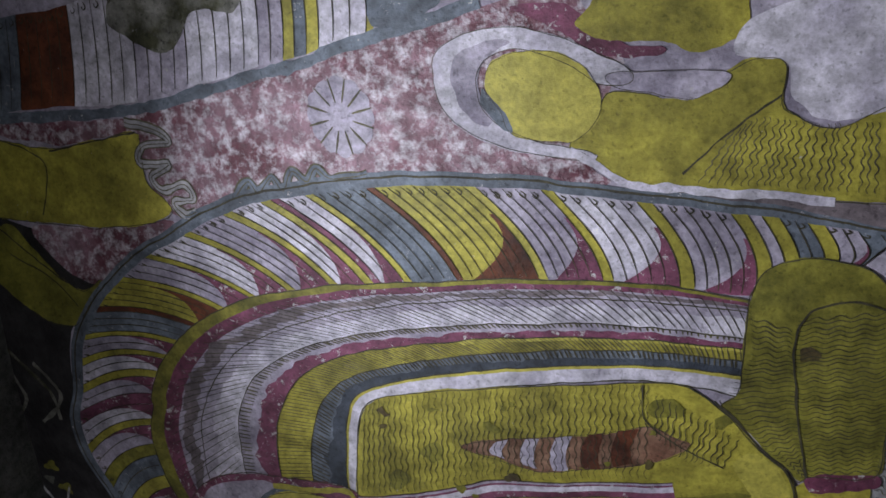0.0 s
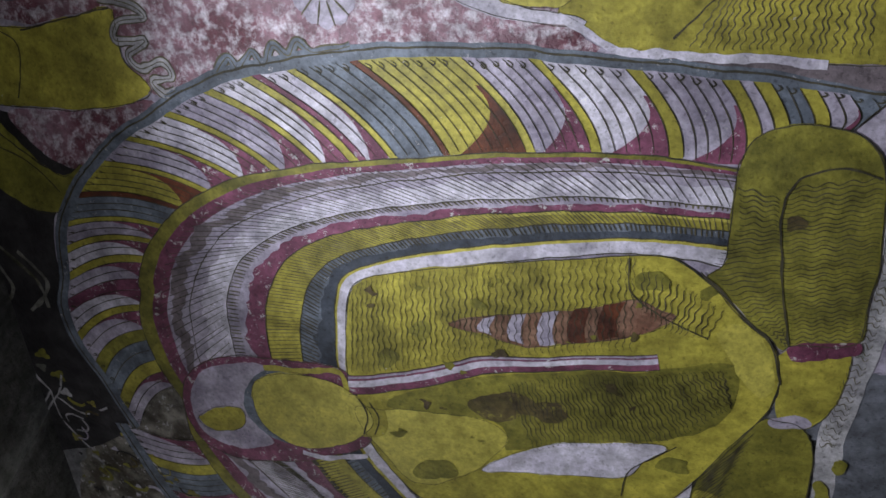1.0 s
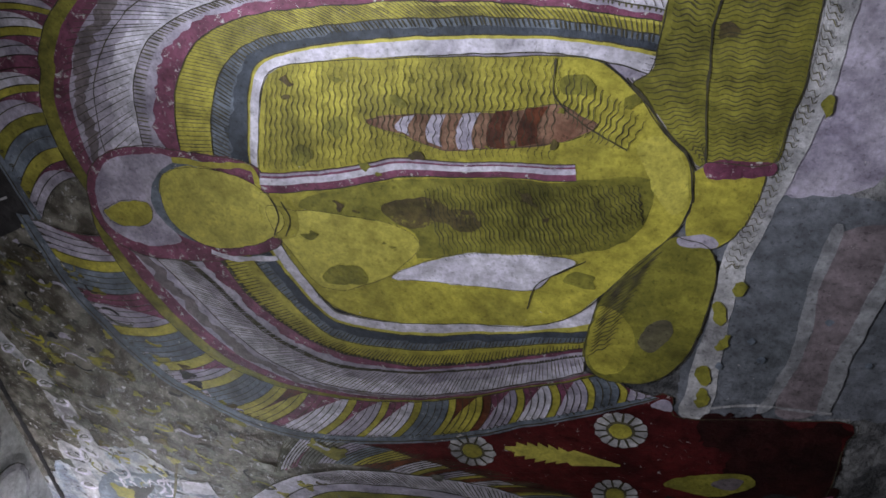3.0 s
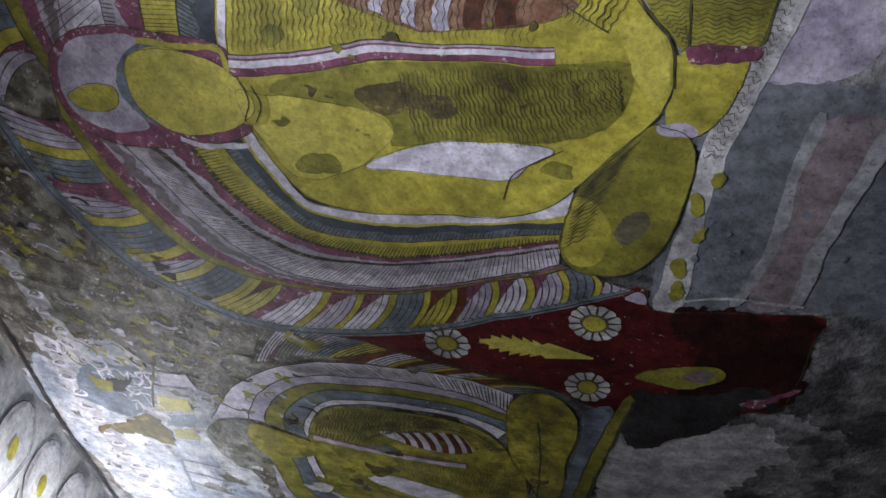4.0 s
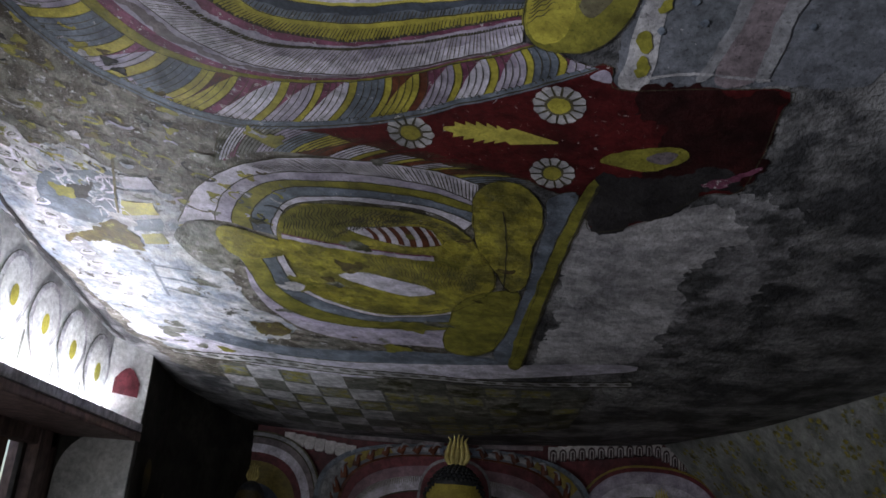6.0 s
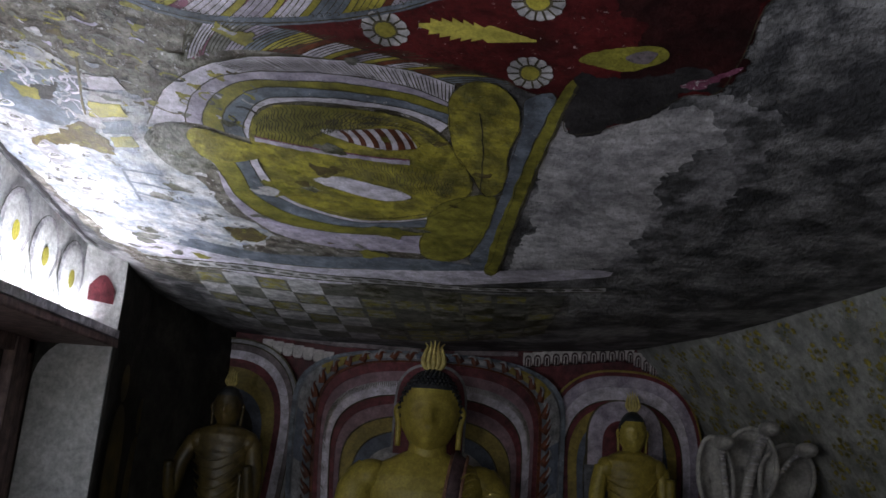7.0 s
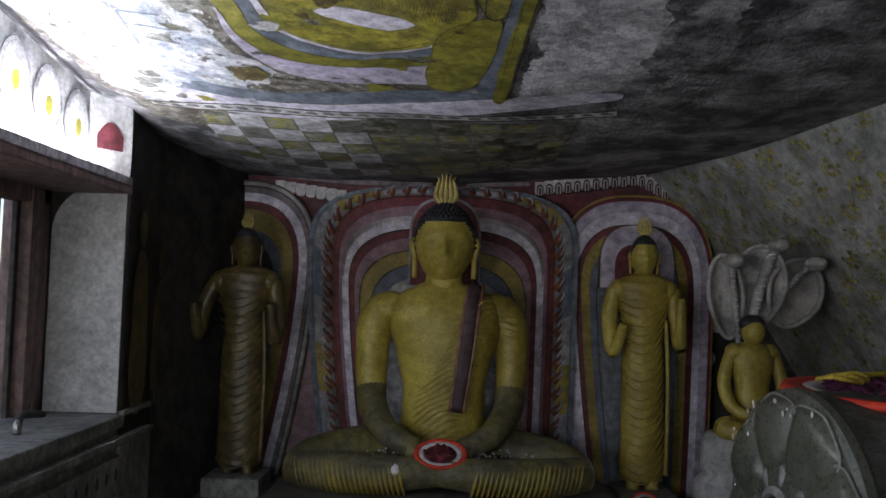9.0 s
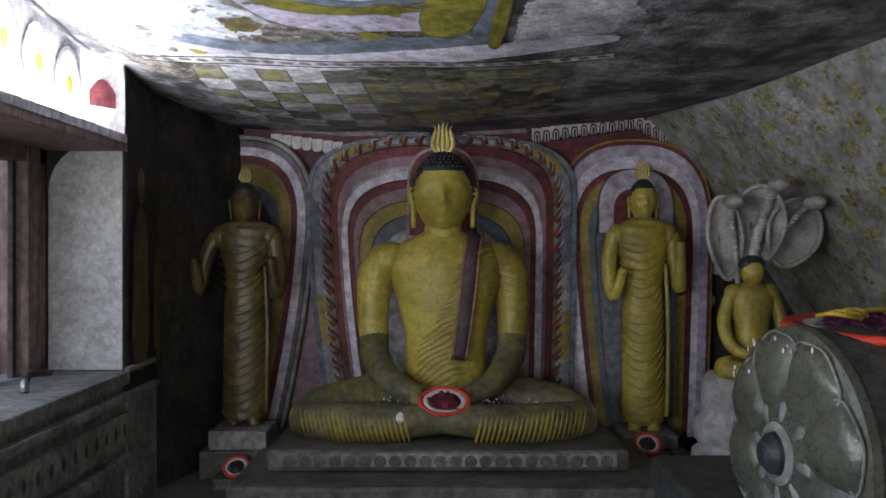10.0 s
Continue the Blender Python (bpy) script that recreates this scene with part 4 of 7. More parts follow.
large.stroke("scroll", [(-1.041, 0.666), (-1.001, 0.629), (-0.973, 0.655), (-0.933, 0.612), (-0.906, 0.644), (-0.874, 0.596), (-0.831, 0.62), (-0.803, 0.59), (-0.761, 0.61), (-0.669, 0.593)], 0.021, "blue", 3.6, n=120)
large.stroke("scroll_line", [(-1.041, 0.666), (-1.001, 0.629), (-0.973, 0.655), (-0.933, 0.612), (-0.906, 0.644), (-0.874, 0.596), (-0.831, 0.62), (-0.803, 0.59), (-0.761, 0.61), (-0.669, 0.593)], 0.003, "line_soft", 4.0, n=120)
large.fill("ochre_field", [(-1.957, 0.578), (-1.822, 0.577), (-1.697, 0.592), (-1.612, 0.582), (-1.445, 0.549), (-1.326, 0.525), (-1.317, 0.577), (-1.315, 0.648), (-1.253, 0.723), (-1.464, 0.78), (-1.67, 0.792), (-1.888, 0.792), (-2.03, 0.798)], "gold", 3.0, outline=0.005)
large.fill("ochre_field", [(-1.87, 0.806), (-1.778, 0.869), (-1.691, 0.941), (-1.616, 0.972), (-1.543, 0.932), (-1.635, 1.04), (-1.701, 1.088), (-1.836, 1.058), (-1.951, 0.988), (-2.02, 0.912)], "olive", 3.0, outline=0.005)
large.stroke("fold_line", [(-1.822, 0.577), (-1.722, 0.604), (-1.665, 0.642), (-1.716, 0.768)], 0.005, "line", 4.0)
large.stroke("fold_line", [(-1.645, 0.593), (-1.506, 0.562), (-1.326, 0.525)], 0.005, "line", 4.0)
large.stroke("fold_line", [(-1.876, 0.896), (-1.736, 0.946), (-1.649, 1.017)], 0.005, "line", 4.0)
large.stroke("fold_line", [(-1.899, 0.825), (-1.786, 0.894), (-1.674, 0.955)], 0.006, "line", 4.0)
large.stroke("upper_border_line", [(-1.941, 0.527), (-1.802, 0.514), (-1.548, 0.497), (-1.351, 0.475), (-1.202, 0.45), (-1.024, 0.406), (-0.859, 0.366), (-0.704, 0.323), (-0.559, 0.282), (-0.359, 0.23)], 0.034, "blue", 3.2)
E0 = spline([(-1.997, 0.275), (-1.726, 0.257), (-1.497, 0.229), (-1.283, 0.185), (-1.093, 0.169), (-0.793, 0.141), (-0.594, 0.125)], 80)
E1 = spline([(-2.081, 0.524), (-1.798, 0.499), (-1.563, 0.476), (-1.347, 0.458), (-1.144, 0.419), (-0.825, 0.341), (-0.615, 0.288)], 80)
flames(large, E0, E1, [(80, "lilac"), (110, "blue"), (110, "rust"), (120, "white"), (90, "lilac"), (120, "white"), (40, "lilac"), (16, "gold"), (18, "blue"), (20, "gold"), (70, "white"), (20, "gold")], 2.6, 0.012, 22, tips=False)
large.fill("blue_field", [(-0.612, 0.157), (-0.467, 0.162), (-0.462, 0.239), (-0.614, 0.276)], "blue", 2.9)
large.fill("mottled_field", [(-1.354, 0.255), (-1.264, 0.179), (-0.949, 0.172), (-0.979, 0.25), (-1.091, 0.243), (-1.177, 0.331), (-1.309, 0.294)], "mottled", 3.9)
large.fill("halo_band", [(-0.482, 0.375), (-0.464, 0.323), (-0.402, 0.29), (-0.301, 0.28), (-0.182, 0.309), (-0.056, 0.365), (-0.057, 0.397), (-0.115, 0.397), (-0.184, 0.353), (-0.279, 0.325), (-0.356, 0.341), (-0.386, 0.398), (-0.354, 0.467), (-0.255, 0.512), (-0.145, 0.524), (-0.134, 0.545), (-0.282, 0.537), (-0.395, 0.498), (-0.463, 0.445)], "white", 3.4, outline=0.004)
large.fill("halo_band", [(-0.443, 0.375), (-0.419, 0.329), (-0.353, 0.307), (-0.303, 0.313), (-0.356, 0.341), (-0.386, 0.398), (-0.356, 0.461), (-0.38, 0.474), (-0.422, 0.433)], "lilac", 3.8)
large.fill("ochre_field", [(-0.146, 0.533), (-0.181, 0.511), (-0.117, 0.442), (-0.093, 0.414), (0.021, 0.419), (0.099, 0.398), (0.184, 0.352), (0.246, 0.356), (0.242, 0.42), (0.258, 0.452), (0.341, 0.478), (0.458, 0.442), (0.517, 0.599), (0.347, 0.619), (0.208, 0.605), (0.063, 0.609), (-0.064, 0.59)], "gold", 3.2, outline=0.004)
large.fill("face_shape", [(-0.366, 0.386), (-0.344, 0.35), (-0.292, 0.332), (-0.207, 0.331), (-0.149, 0.359), (-0.116, 0.408), (-0.118, 0.459), (-0.168, 0.505), (-0.243, 0.51), (-0.311, 0.496), (-0.333, 0.449), (-0.362, 0.415)], "gold_bright", 3.9, outline=0.003)
large.fill("hair", [(-0.376, 0.398), (-0.35, 0.426), (-0.317, 0.461), (-0.311, 0.496), (-0.348, 0.473), (-0.376, 0.432)], "blue", 4.1)
large.fill("ochre_field", [(-0.163, 0.283), (-0.132, 0.246), (-0.084, 0.206), (0.153, 0.205), (0.184, 0.266), (0.174, 0.306), (0.089, 0.34), (0.024, 0.318), (-0.089, 0.313)], "gold", 3.2)
large.fill("pale_patch", [(0.163, 0.305), (0.235, 0.257), (0.446, 0.218), (0.491, 0.353), (0.458, 0.432), (0.341, 0.462), (0.258, 0.42), (0.246, 0.353), (0.163, 0.346)], "white", 3.5)
large.fill("pale_stripe", [(-0.08, 0.375), (0.142, 0.372), (0.088, 0.419), (-0.012, 0.414), (-0.087, 0.403)], "lilac", 3.8, outline=0.003)
large.stroke("flaked_edge", [(-0.182, 0.525), (-0.123, 0.556), (-0.064, 0.592), (0.063, 0.607), (0.208, 0.611), (0.347, 0.62)], 0.022, "white", 4.2)
large.stroke("fold_line", [(0.242, 0.415), (0.153, 0.479), (0.052, 0.575)], 0.005, "line", 4.2)
N0 = spline([(0.142, 0.49), (0.206, 0.457), (0.269, 0.468), (0.421, 0.468)], 30)
N1 = spline([(0.075, 0.592), (0.186, 0.595), (0.293, 0.598), (0.428, 0.601)], 30)
large.hatch(N0, N1, 22, 0.003, 4.2, soft=True, m=36, amp=0.0035, waves=5)
large.fill("lilac_field", [(-0.064, 0.596), (0.153, 0.613), (0.367, 0.622), (0.509, 0.621), (0.512, 0.676), (0.263, 0.647), (0.04, 0.622)], "mauve", 3.0)
large.stroke("pale_stroke", [(-2.01, 1.171), (-1.935, 1.231), (-1.843, 1.306), (-1.824, 1.395)], 0.016, "mottled", 3.0)
large.stroke("pale_stroke", [(-2.01, 1.243), (-1.947, 1.342), (-2.024, 1.432)], 0.016, "mottled", 3.0)
large.stroke("pale_stroke", [(-1.886, 1.223), (-1.801, 1.317), (-1.901, 1.418)], 0.016, "mottled", 3.0)
large.stroke("pale_stroke", [(-2.107, 1.589), (-2.024, 1.624), (-1.937, 1.711)], 0.009, "pale", 3.0)
large.stroke("pale_stroke", [(-2.041, 1.546), (-1.989, 1.659), (-1.937, 1.711)], 0.009, "pale", 3.0)
large.stroke("pale_stroke", [(-1.937, 1.711), (-1.929, 1.817), (-1.843, 1.909)], 0.009, "pale", 3.0)
large.stroke("pale_stroke", [(-1.937, 1.711), (-2.053, 1.823), (-2.21, 1.836)], 0.009, "pale", 3.0)
large.stroke("pale_stroke", [(-1.862, 1.634), (-1.92, 1.729), (-2.082, 1.896)], 0.009, "pale", 3.0)
large.stroke("pale_stroke", [(-2.138, 1.91), (-2.066, 1.985), (-1.988, 2.109)], 0.009, "pale", 3.0)
large.stroke("pale_stroke", [(-1.92, 1.729), (-1.818, 1.772), (-1.712, 1.728)], 0.009, "pale", 3.0)
WS = spline([(-2.107, 2.128), (-2.051, 2.233), (-1.922, 2.412), (-1.837, 2.522), (-1.779, 2.722), (-1.733, 2.897), (-1.85, 2.904), (-1.784, 3.324), (-1.695, 3.705), (-1.625, 4.043)], 120)
large.strip("wall_border", WS + np.array((-0.06, -0.03)), WS + np.array((0.06, 0.03)), "pale", 2.6, "pale scroll border along the wall")
for k in range(0, 112, 5):
    c, d = WS[k], WS[k + 5] - WS[k]
    d = d / np.hypot(*d)
    n = np.array((-d[1], d[0])) * (1 if (k // 5) % 2 else -1)
    large.stroke("scroll", [c + (d * (0.5 + 0.5 * math.cos(q)) + n * math.sin(q)) * 0.048 * (1 - 0.07 * q) + d * 0.006 * q for q in np.linspace(-0.6, 4.6, 9)], 0.014, "white", 3.2, n=26)
    large.stroke("scroll", [c + (d * (0.5 + 0.5 * math.cos(q)) + n * math.sin(q)) * 0.030 * (1 - 0.07 * q) + d * 0.006 * q for q in np.linspace(-0.6, 4.6, 9)], 0.010, "checkdark", 3.3, n=26)
large.stroke("wall_scroll", [(-2.057, 2.186), (-1.955, 2.37), (-1.821, 2.475), (-1.762, 2.747), (-1.692, 3.019)], 0.055, "mottled", 2.4)
for k in range(520):
    x, y = rng.uniform(-1.95, -0.7), rng.uniform(1.45, 3.0)
    w = rng.uniform(0.010, 0.040)
    t0 = rng.uniform(0, 6.2)
    if y > 1.72 + 0.95 * (x + 1.75):
        colour = rng.choice(["olive", "olive", "golddim", "olive", "pale", "dark", "lilac", "checkdark", "brownstain"])
        if rng.random() < 0.6:
            large.stroke("leaf_scroll", [(x + w * math.cos(t0 + q) * (1 + 0.3 * q), y + w * math.sin(t0 + q) * 0.8) for q in (0, 0.8, 1.6, 2.4)], rng.uniform(0.006, 0.016), colour, 3.1, n=14)
        else:
            large.fill("leaf", [(x + w * 0.8 * (1 + 0.35 * math.cos(3 * q)) * math.cos(q + t0), y + w * 0.5 * (1 + 0.35 * math.cos(3 * q)) * math.sin(q + t0)) for q in np.linspace(0, 6.283, 12, endpoint=False)], colour, 3.0, n=30)
for k in range(22):
    x, y = rng.uniform(-0.75, 0.12), rng.uniform(1.1, 1.7)
    w = rng.uniform(0.006, 0.022)
    large.fill("flake", [(x + w * rng.uniform(0.4, 1.3) * math.cos(q), y + 0.7 * w * rng.uniform(0.4, 1.3) * math.sin(q)) for q in np.linspace(0, 6.283, 8, endpoint=False)], rng.choice(["brownstain", "olive"]), 6.9, n=30, ragged=0.02)
large.done()

red = Mural("red_border_mural", "dark red painted field with rosettes and yellow leaves")
red.fill("red_field", [(-0.622, 2.41), (-0.463, 2.351), (-0.256, 2.285), (-0.08, 2.194), (0.132, 2.076), (0.299, 1.952), (0.347, 1.957), (0.37, 2.028), (0.609, 1.992), (0.829, 1.968), (0.83, 2.063), (0.837, 2.237), (0.818, 2.397), (0.724, 2.433), (0.582, 2.601), (0.402, 2.709), (0.359, 2.55), (0.233, 2.518), (0.136, 2.482), (-0.108, 2.462), (-0.354, 2.43), (-0.506, 2.408)], "darkred", 2.8, "dark red ground with chipped specks", outline=0.006, ragged=0.012)
# soot on the red field's right; the light's falloff there is painted in too
red.fill("soot_falloff_field", [(0.437, 2.021), (0.61, 1.996), (0.83, 1.972), (0.83, 2.063), (0.837, 2.237), (0.806, 2.385), (0.65, 2.419), (0.52, 2.389), (0.567, 2.214), (0.484, 2.132)], "soot_and_falloff", 3.0, ragged=0.05, n=200)
red.fill("black_field", [(0.352, 2.443), (0.554, 2.382), (0.759, 2.308), (0.818, 2.397), (0.724, 2.433), (0.582, 2.601), (0.403, 2.716)], "dark", 3.2, ragged=0.04, n=160)
red.rosette("rosette", (0.22, 2.121), 0.077, 14, 3.6)
red.rosette("rosette", (-0.224, 2.334), 0.077, 12, 3.6)
red.rosette("rosette", (0.237, 2.427), 0.075, 12, 3.6)
red.fill("leaf", [(-0.118, 2.285), (-0.084, 2.277), (-0.084, 2.257), (-0.051, 2.266), (-0.051, 2.249), (-0.019, 2.261), (-0.019, 2.241), (0.014, 2.258), (0.013, 2.242), (0.046, 2.259), (0.045, 2.245), (0.077, 2.26), (0.093, 2.247), (0.109, 2.249), (0.125, 2.252), (0.141, 2.256), (0.157, 2.259), (0.173, 2.263), (0.189, 2.266), (0.204, 2.269), (0.22, 2.273), (0.236, 2.276), (0.237, 2.284), (0.221, 2.288), (0.205, 2.292), (0.189, 2.296), (0.173, 2.301), (0.157, 2.305), (0.141, 2.31), (0.125, 2.314), (0.109, 2.319), (0.093, 2.322), (0.077, 2.31), (0.043, 2.328), (0.044, 2.313), (0.01, 2.334), (0.012, 2.317), (-0.023, 2.338), (-0.021, 2.317), (-0.055, 2.333), (-0.053, 2.314), (-0.088, 2.327), (-0.086, 2.306), (-0.119, 2.301)], "gold_bright", 3.6, smooth=False, ragged=0.002)
red.fill("leaf", [(0.37, 2.333), (0.444, 2.267), (0.54, 2.241), (0.606, 2.237), (0.625, 2.281), (0.546, 2.349), (0.46, 2.351)], "olive", 3.6)
red.fill("leaf_centre", [(0.509, 2.293), (0.553, 2.259), (0.596, 2.266), (0.565, 2.316)], "mauve", 4.0)
red.fill("pink_scroll", [(0.702, 2.384), (0.769, 2.343), (0.839, 2.297), (0.829, 2.345), (0.749, 2.397)], "crimson", 3.8, ragged=0.03, n=80)
red.fill("pink_scroll", [(0.317, 1.967), (0.345, 1.974), (0.348, 2.01), (0.291, 2)], "lilac", 3.8)
red.done()

small = Mural("small_seated_mural", "smaller ceiling painting of a seated shape in bands")
Q0 = spline([(0.004, 2.542), (-0.081, 2.521), (-0.192, 2.502), (-0.378, 2.507), (-0.569, 2.538), (-0.731, 2.596), (-0.888, 2.689), (-1.021, 2.811), (-1.112, 2.952), (-1.182, 3.097)], 80)
Q1 = spline([(0.003, 2.647), (-0.117, 2.596), (-0.231, 2.579), (-0.384, 2.579), (-0.58, 2.615), (-0.724, 2.664), (-0.861, 2.748), (-0.947, 2.851), (-1.001, 2.966), (-1.015, 3.041)], 80)
Q2 = spline([(-0, 2.669), (-0.117, 2.631), (-0.232, 2.62), (-0.387, 2.626), (-0.586, 2.663), (-0.712, 2.704), (-0.804, 2.767), (-0.887, 2.864), (-0.935, 2.962), (-0.947, 3.037)], 80)
Q3 = spline([(-0.002, 2.711), (-0.117, 2.677), (-0.234, 2.662), (-0.39, 2.668), (-0.571, 2.694), (-0.688, 2.742), (-0.772, 2.814), (-0.83, 2.896), (-0.863, 2.975), (-0.869, 3.066)], 80)
Q4 = spline([(-0.006, 2.768), (-0.116, 2.718), (-0.235, 2.705), (-0.394, 2.711), (-0.536, 2.739), (-0.643, 2.782), (-0.715, 2.845), (-0.757, 2.924), (-0.786, 3.003), (-0.789, 3.078)], 80)
Q5 = spline([(-0.034, 2.82), (-0.126, 2.753), (-0.236, 2.731), (-0.396, 2.743), (-0.519, 2.762), (-0.627, 2.809), (-0.698, 2.862), (-0.737, 2.935), (-0.761, 3.006), (-0.77, 3.083)], 80)
small.strip("halo_band", Q0, Q1, "white", 2.8)
small.strip("halo_band", Q1, Q2, "lilac", 2.8)
small.strip("halo_band", Q2, Q3, "olive", 2.8)
small.strip("halo_band", Q3, Q4, "blue", 2.8)
small.strip("halo_band", Q4, Q5, "white", 2.8)
small.hatch(Q0, Q1, 60, 0.005, 3.4, s1=0.6, lo=0.1)
for c in (Q0, Q1, Q2, Q3, Q4, Q5):
    line_mesh(small.lines, c, 0.006, 3.6, taper=False)
V0 = spline([(-1.031, 3.299), (-0.964, 3.319), (-0.964, 3.551), (-0.898, 3.74), (-0.763, 3.9), (-0.496, 3.966), (-0.274, 3.92), (-0.097, 3.88)], 80)
V1 = spline([(-0.981, 3.29), (-0.945, 3.401), (-0.915, 3.558), (-0.836, 3.689), (-0.69, 3.767), (-0.48, 3.775), (-0.267, 3.726), (-0.073, 3.656)], 80)
V2 = spline([(-0.87, 3.265), (-0.854, 3.369), (-0.829, 3.502), (-0.744, 3.6), (-0.625, 3.667), (-0.447, 3.691), (-0.264, 3.64), (-0.074, 3.567)], 80)
V3 = spline([(-0.803, 3.221), (-0.79, 3.347), (-0.759, 3.453), (-0.683, 3.526), (-0.565, 3.59), (-0.416, 3.622), (-0.237, 3.573), (-0.07, 3.482)], 80)
V4 = spline([(-0.767, 3.209), (-0.753, 3.312), (-0.72, 3.406), (-0.651, 3.469), (-0.547, 3.536), (-0.4, 3.572), (-0.235, 3.528), (-0.071, 3.428)], 80)
small.strip("halo_band", V0, V1, "lilac", 2.8)
small.strip("halo_band", V1, V2, "olive", 2.8)
small.strip("halo_band", V2, V3, "blue", 2.8)
small.strip("halo_band", V3, V4, "white", 2.8)
for c in (V1, V2, V3, V4):
    line_mesh(small.lines, c, 0.006, 3.6, taper=False)
F0 = spline([(0.23, 2.489), (0.099, 2.458), (-0.047, 2.432), (-0.191, 2.408), (-0.37, 2.397), (-0.587, 2.404), (-0.735, 2.419), (-0.881, 2.495)], 80)
F1 = spline([(0.032, 2.55), (-0.081, 2.521), (-0.192, 2.502), (-0.378, 2.507), (-0.529, 2.52), (-0.683, 2.543), (-0.808, 2.591), (-0.948, 2.686)], 80)
flames(small, F0, F1, [(25, "blue"), (12, "gold"), (26, "rust"), (14, "gold"), (24, "white"), (18, "rust"), (14, "gold"), (26, "lilac"), (18, "rust"), (14, "gold"), (30, "white"), (20, "rust"), (40, "gold"), (30, "blue"), (30, "lilac"), (40, "mottled"), (40, "white"), (30, "mottled")], 2.6, 0.04, 8, ink=0.005)
small.fill("body", [(-0.745, 2.955), (-0.674, 2.849), (-0.606, 2.806), (-0.398, 2.762), (-0.196, 2.756), (-0.054, 2.815), (0.011, 2.905), (0.084, 3.076), (0.082, 3.233), (-0.063, 3.452), (-0.261, 3.559), (-0.414, 3.593), (-0.61, 3.536), (-0.72, 3.439), (-0.757, 3.248), (-0.776, 3.093)], "golddim", 3.6, outline=0.005)
small.fill("upper_robe", [(-0.738, 2.953), (-0.676, 2.856), (-0.586, 2.81), (-0.399, 2.775), (-0.41, 2.925), (-0.463, 3.041), (-0.643, 3.07), (-0.751, 3.055)], "olive", 3.9)
G0 = spline([(-0.721, 2.937), (-0.653, 2.842), (-0.565, 2.807), (-0.399, 2.775), (-0.217, 2.768)], 50)
G1 = spline([(-0.751, 3.055), (-0.664, 3.065), (-0.552, 3.053), (-0.478, 2.963), (-0.301, 2.858)], 50)
small.hatch(G0, G1, 34, 0.005, 4.6, m=20, amp=0.008, waves=3)
small.fill("chest", [(-0.739, 3.179), (-0.604, 3.108), (-0.428, 3.142), (-0.531, 3.269), (-0.446, 3.371), (-0.558, 3.518), (-0.697, 3.446), (-0.736, 3.306)], "golddim", 3.9)
small.fill("white_opening", [(-0.545, 3.292), (-0.435, 3.234), (-0.297, 3.24), (-0.182, 3.264), (-0.141, 3.308), (-0.255, 3.363), (-0.42, 3.343)], "white", 4.2, outline=0.005)
small.fill("almond_patch", [(-0.478, 2.927), (-0.344, 2.874), (-0.197, 2.833), (-0.126, 2.88), (-0.119, 2.926), (-0.221, 2.97), (-0.35, 2.969)], "white", 4.2, outline=0.004)
H0 = spline([(-0.43, 2.906), (-0.302, 2.862), (-0.197, 2.833), (-0.146, 2.861)], 30)
H1 = spline([(-0.414, 2.966), (-0.307, 2.972), (-0.2, 2.964), (-0.125, 2.935)], 30)
for k in range(6):
    small.strip("almond_stripe", H0, H1, "rust", 4.6, s0=0.05 + 0.16 * k, s1=0.12 + 0.165 * k, bend=0.08)
small.stroke("stole", [(-0.754, 3.071), (-0.644, 3.074), (-0.466, 3.065), (-0.311, 3.054), (-0.147, 3.034)], 0.04, "lilac", 4.2)
small.stroke("stole_line", [(-0.751, 3.055), (-0.641, 3.058), (-0.464, 3.049), (-0.31, 3.038), (-0.147, 3.014)], 0.012, "crimson", 4.6)
small.fill("throne_cloth", [(-0.007, 2.745), (-0.009, 2.604), (0.049, 2.52), (0.14, 2.51), (0.215, 2.595), (0.233, 2.701), (0.217, 2.882), (0.22, 3.127), (0.16, 3.212), (0.102, 3.093), (0.022, 2.932)], "golddim", 4.0, outline=0.005)
small.fill("throne_cloth", [(-0.105, 3.828), (-0.081, 3.569), (-0.052, 3.396), (0.026, 3.273), (0.187, 3.204), (0.197, 3.43), (0.15, 3.746), (0.053, 3.918), (-0.07, 3.921)], "olive", 4.0, outline=0.005)
for k in range(26):
    x, y = rng.uniform(-0.72, 0.15), rng.uniform(2.82, 3.8)
    w = rng.uniform(0.02, 0.07)
    if y < 3.45 or x > -0.05:
        small.fill("stain", [(x + w * rng.uniform(0.4, 1.3) * math.cos(q), y + 0.6 * w * rng.uniform(0.4, 1.3) * math.sin(q)) for q in np.linspace(0, 6.283, 9, endpoint=False)], rng.choice(["olive", "brownstain", "golddim", "olive"]), 4.15, n=40, ragged=0.03)
J0 = spline([(-0.40, 2.775), (-0.196, 2.768), (-0.07, 2.83), (0.0, 2.92)], 40)
J1 = spline([(-0.47, 2.93), (-0.33, 2.86), (-0.17, 2.82), (-0.06, 2.90)], 40)
small.hatch(J0, J1, 26, 0.004, 4.6, soft=True, m=16, amp=0.006, waves=2)
K0 = spline([(-0.70, 3.10), (-0.45, 3.09), (-0.15, 3.05), (0.03, 3.12)], 40)
K1 = spline([(-0.52, 3.27), (-0.42, 3.22), (-0.20, 3.25), (0.02, 3.26)], 40)
small.hatch(K0, K1, 30, 0.0035, 4.6, soft=True, m=16, amp=0.005, waves=2.5, s0=0.35)
small.fill("arm", [(-0.156, 2.818), (-0.073, 2.884), (0.013, 2.954), (0.089, 3.096), (0.057, 3.194), (-0.028, 3.024), (-0.115, 2.94)], "golddim", 4.4)
small.stroke("fold_line", [(0.095, 3.073), (0.16, 3.212), (0.224, 3.171)], 0.007, "line", 4.8)
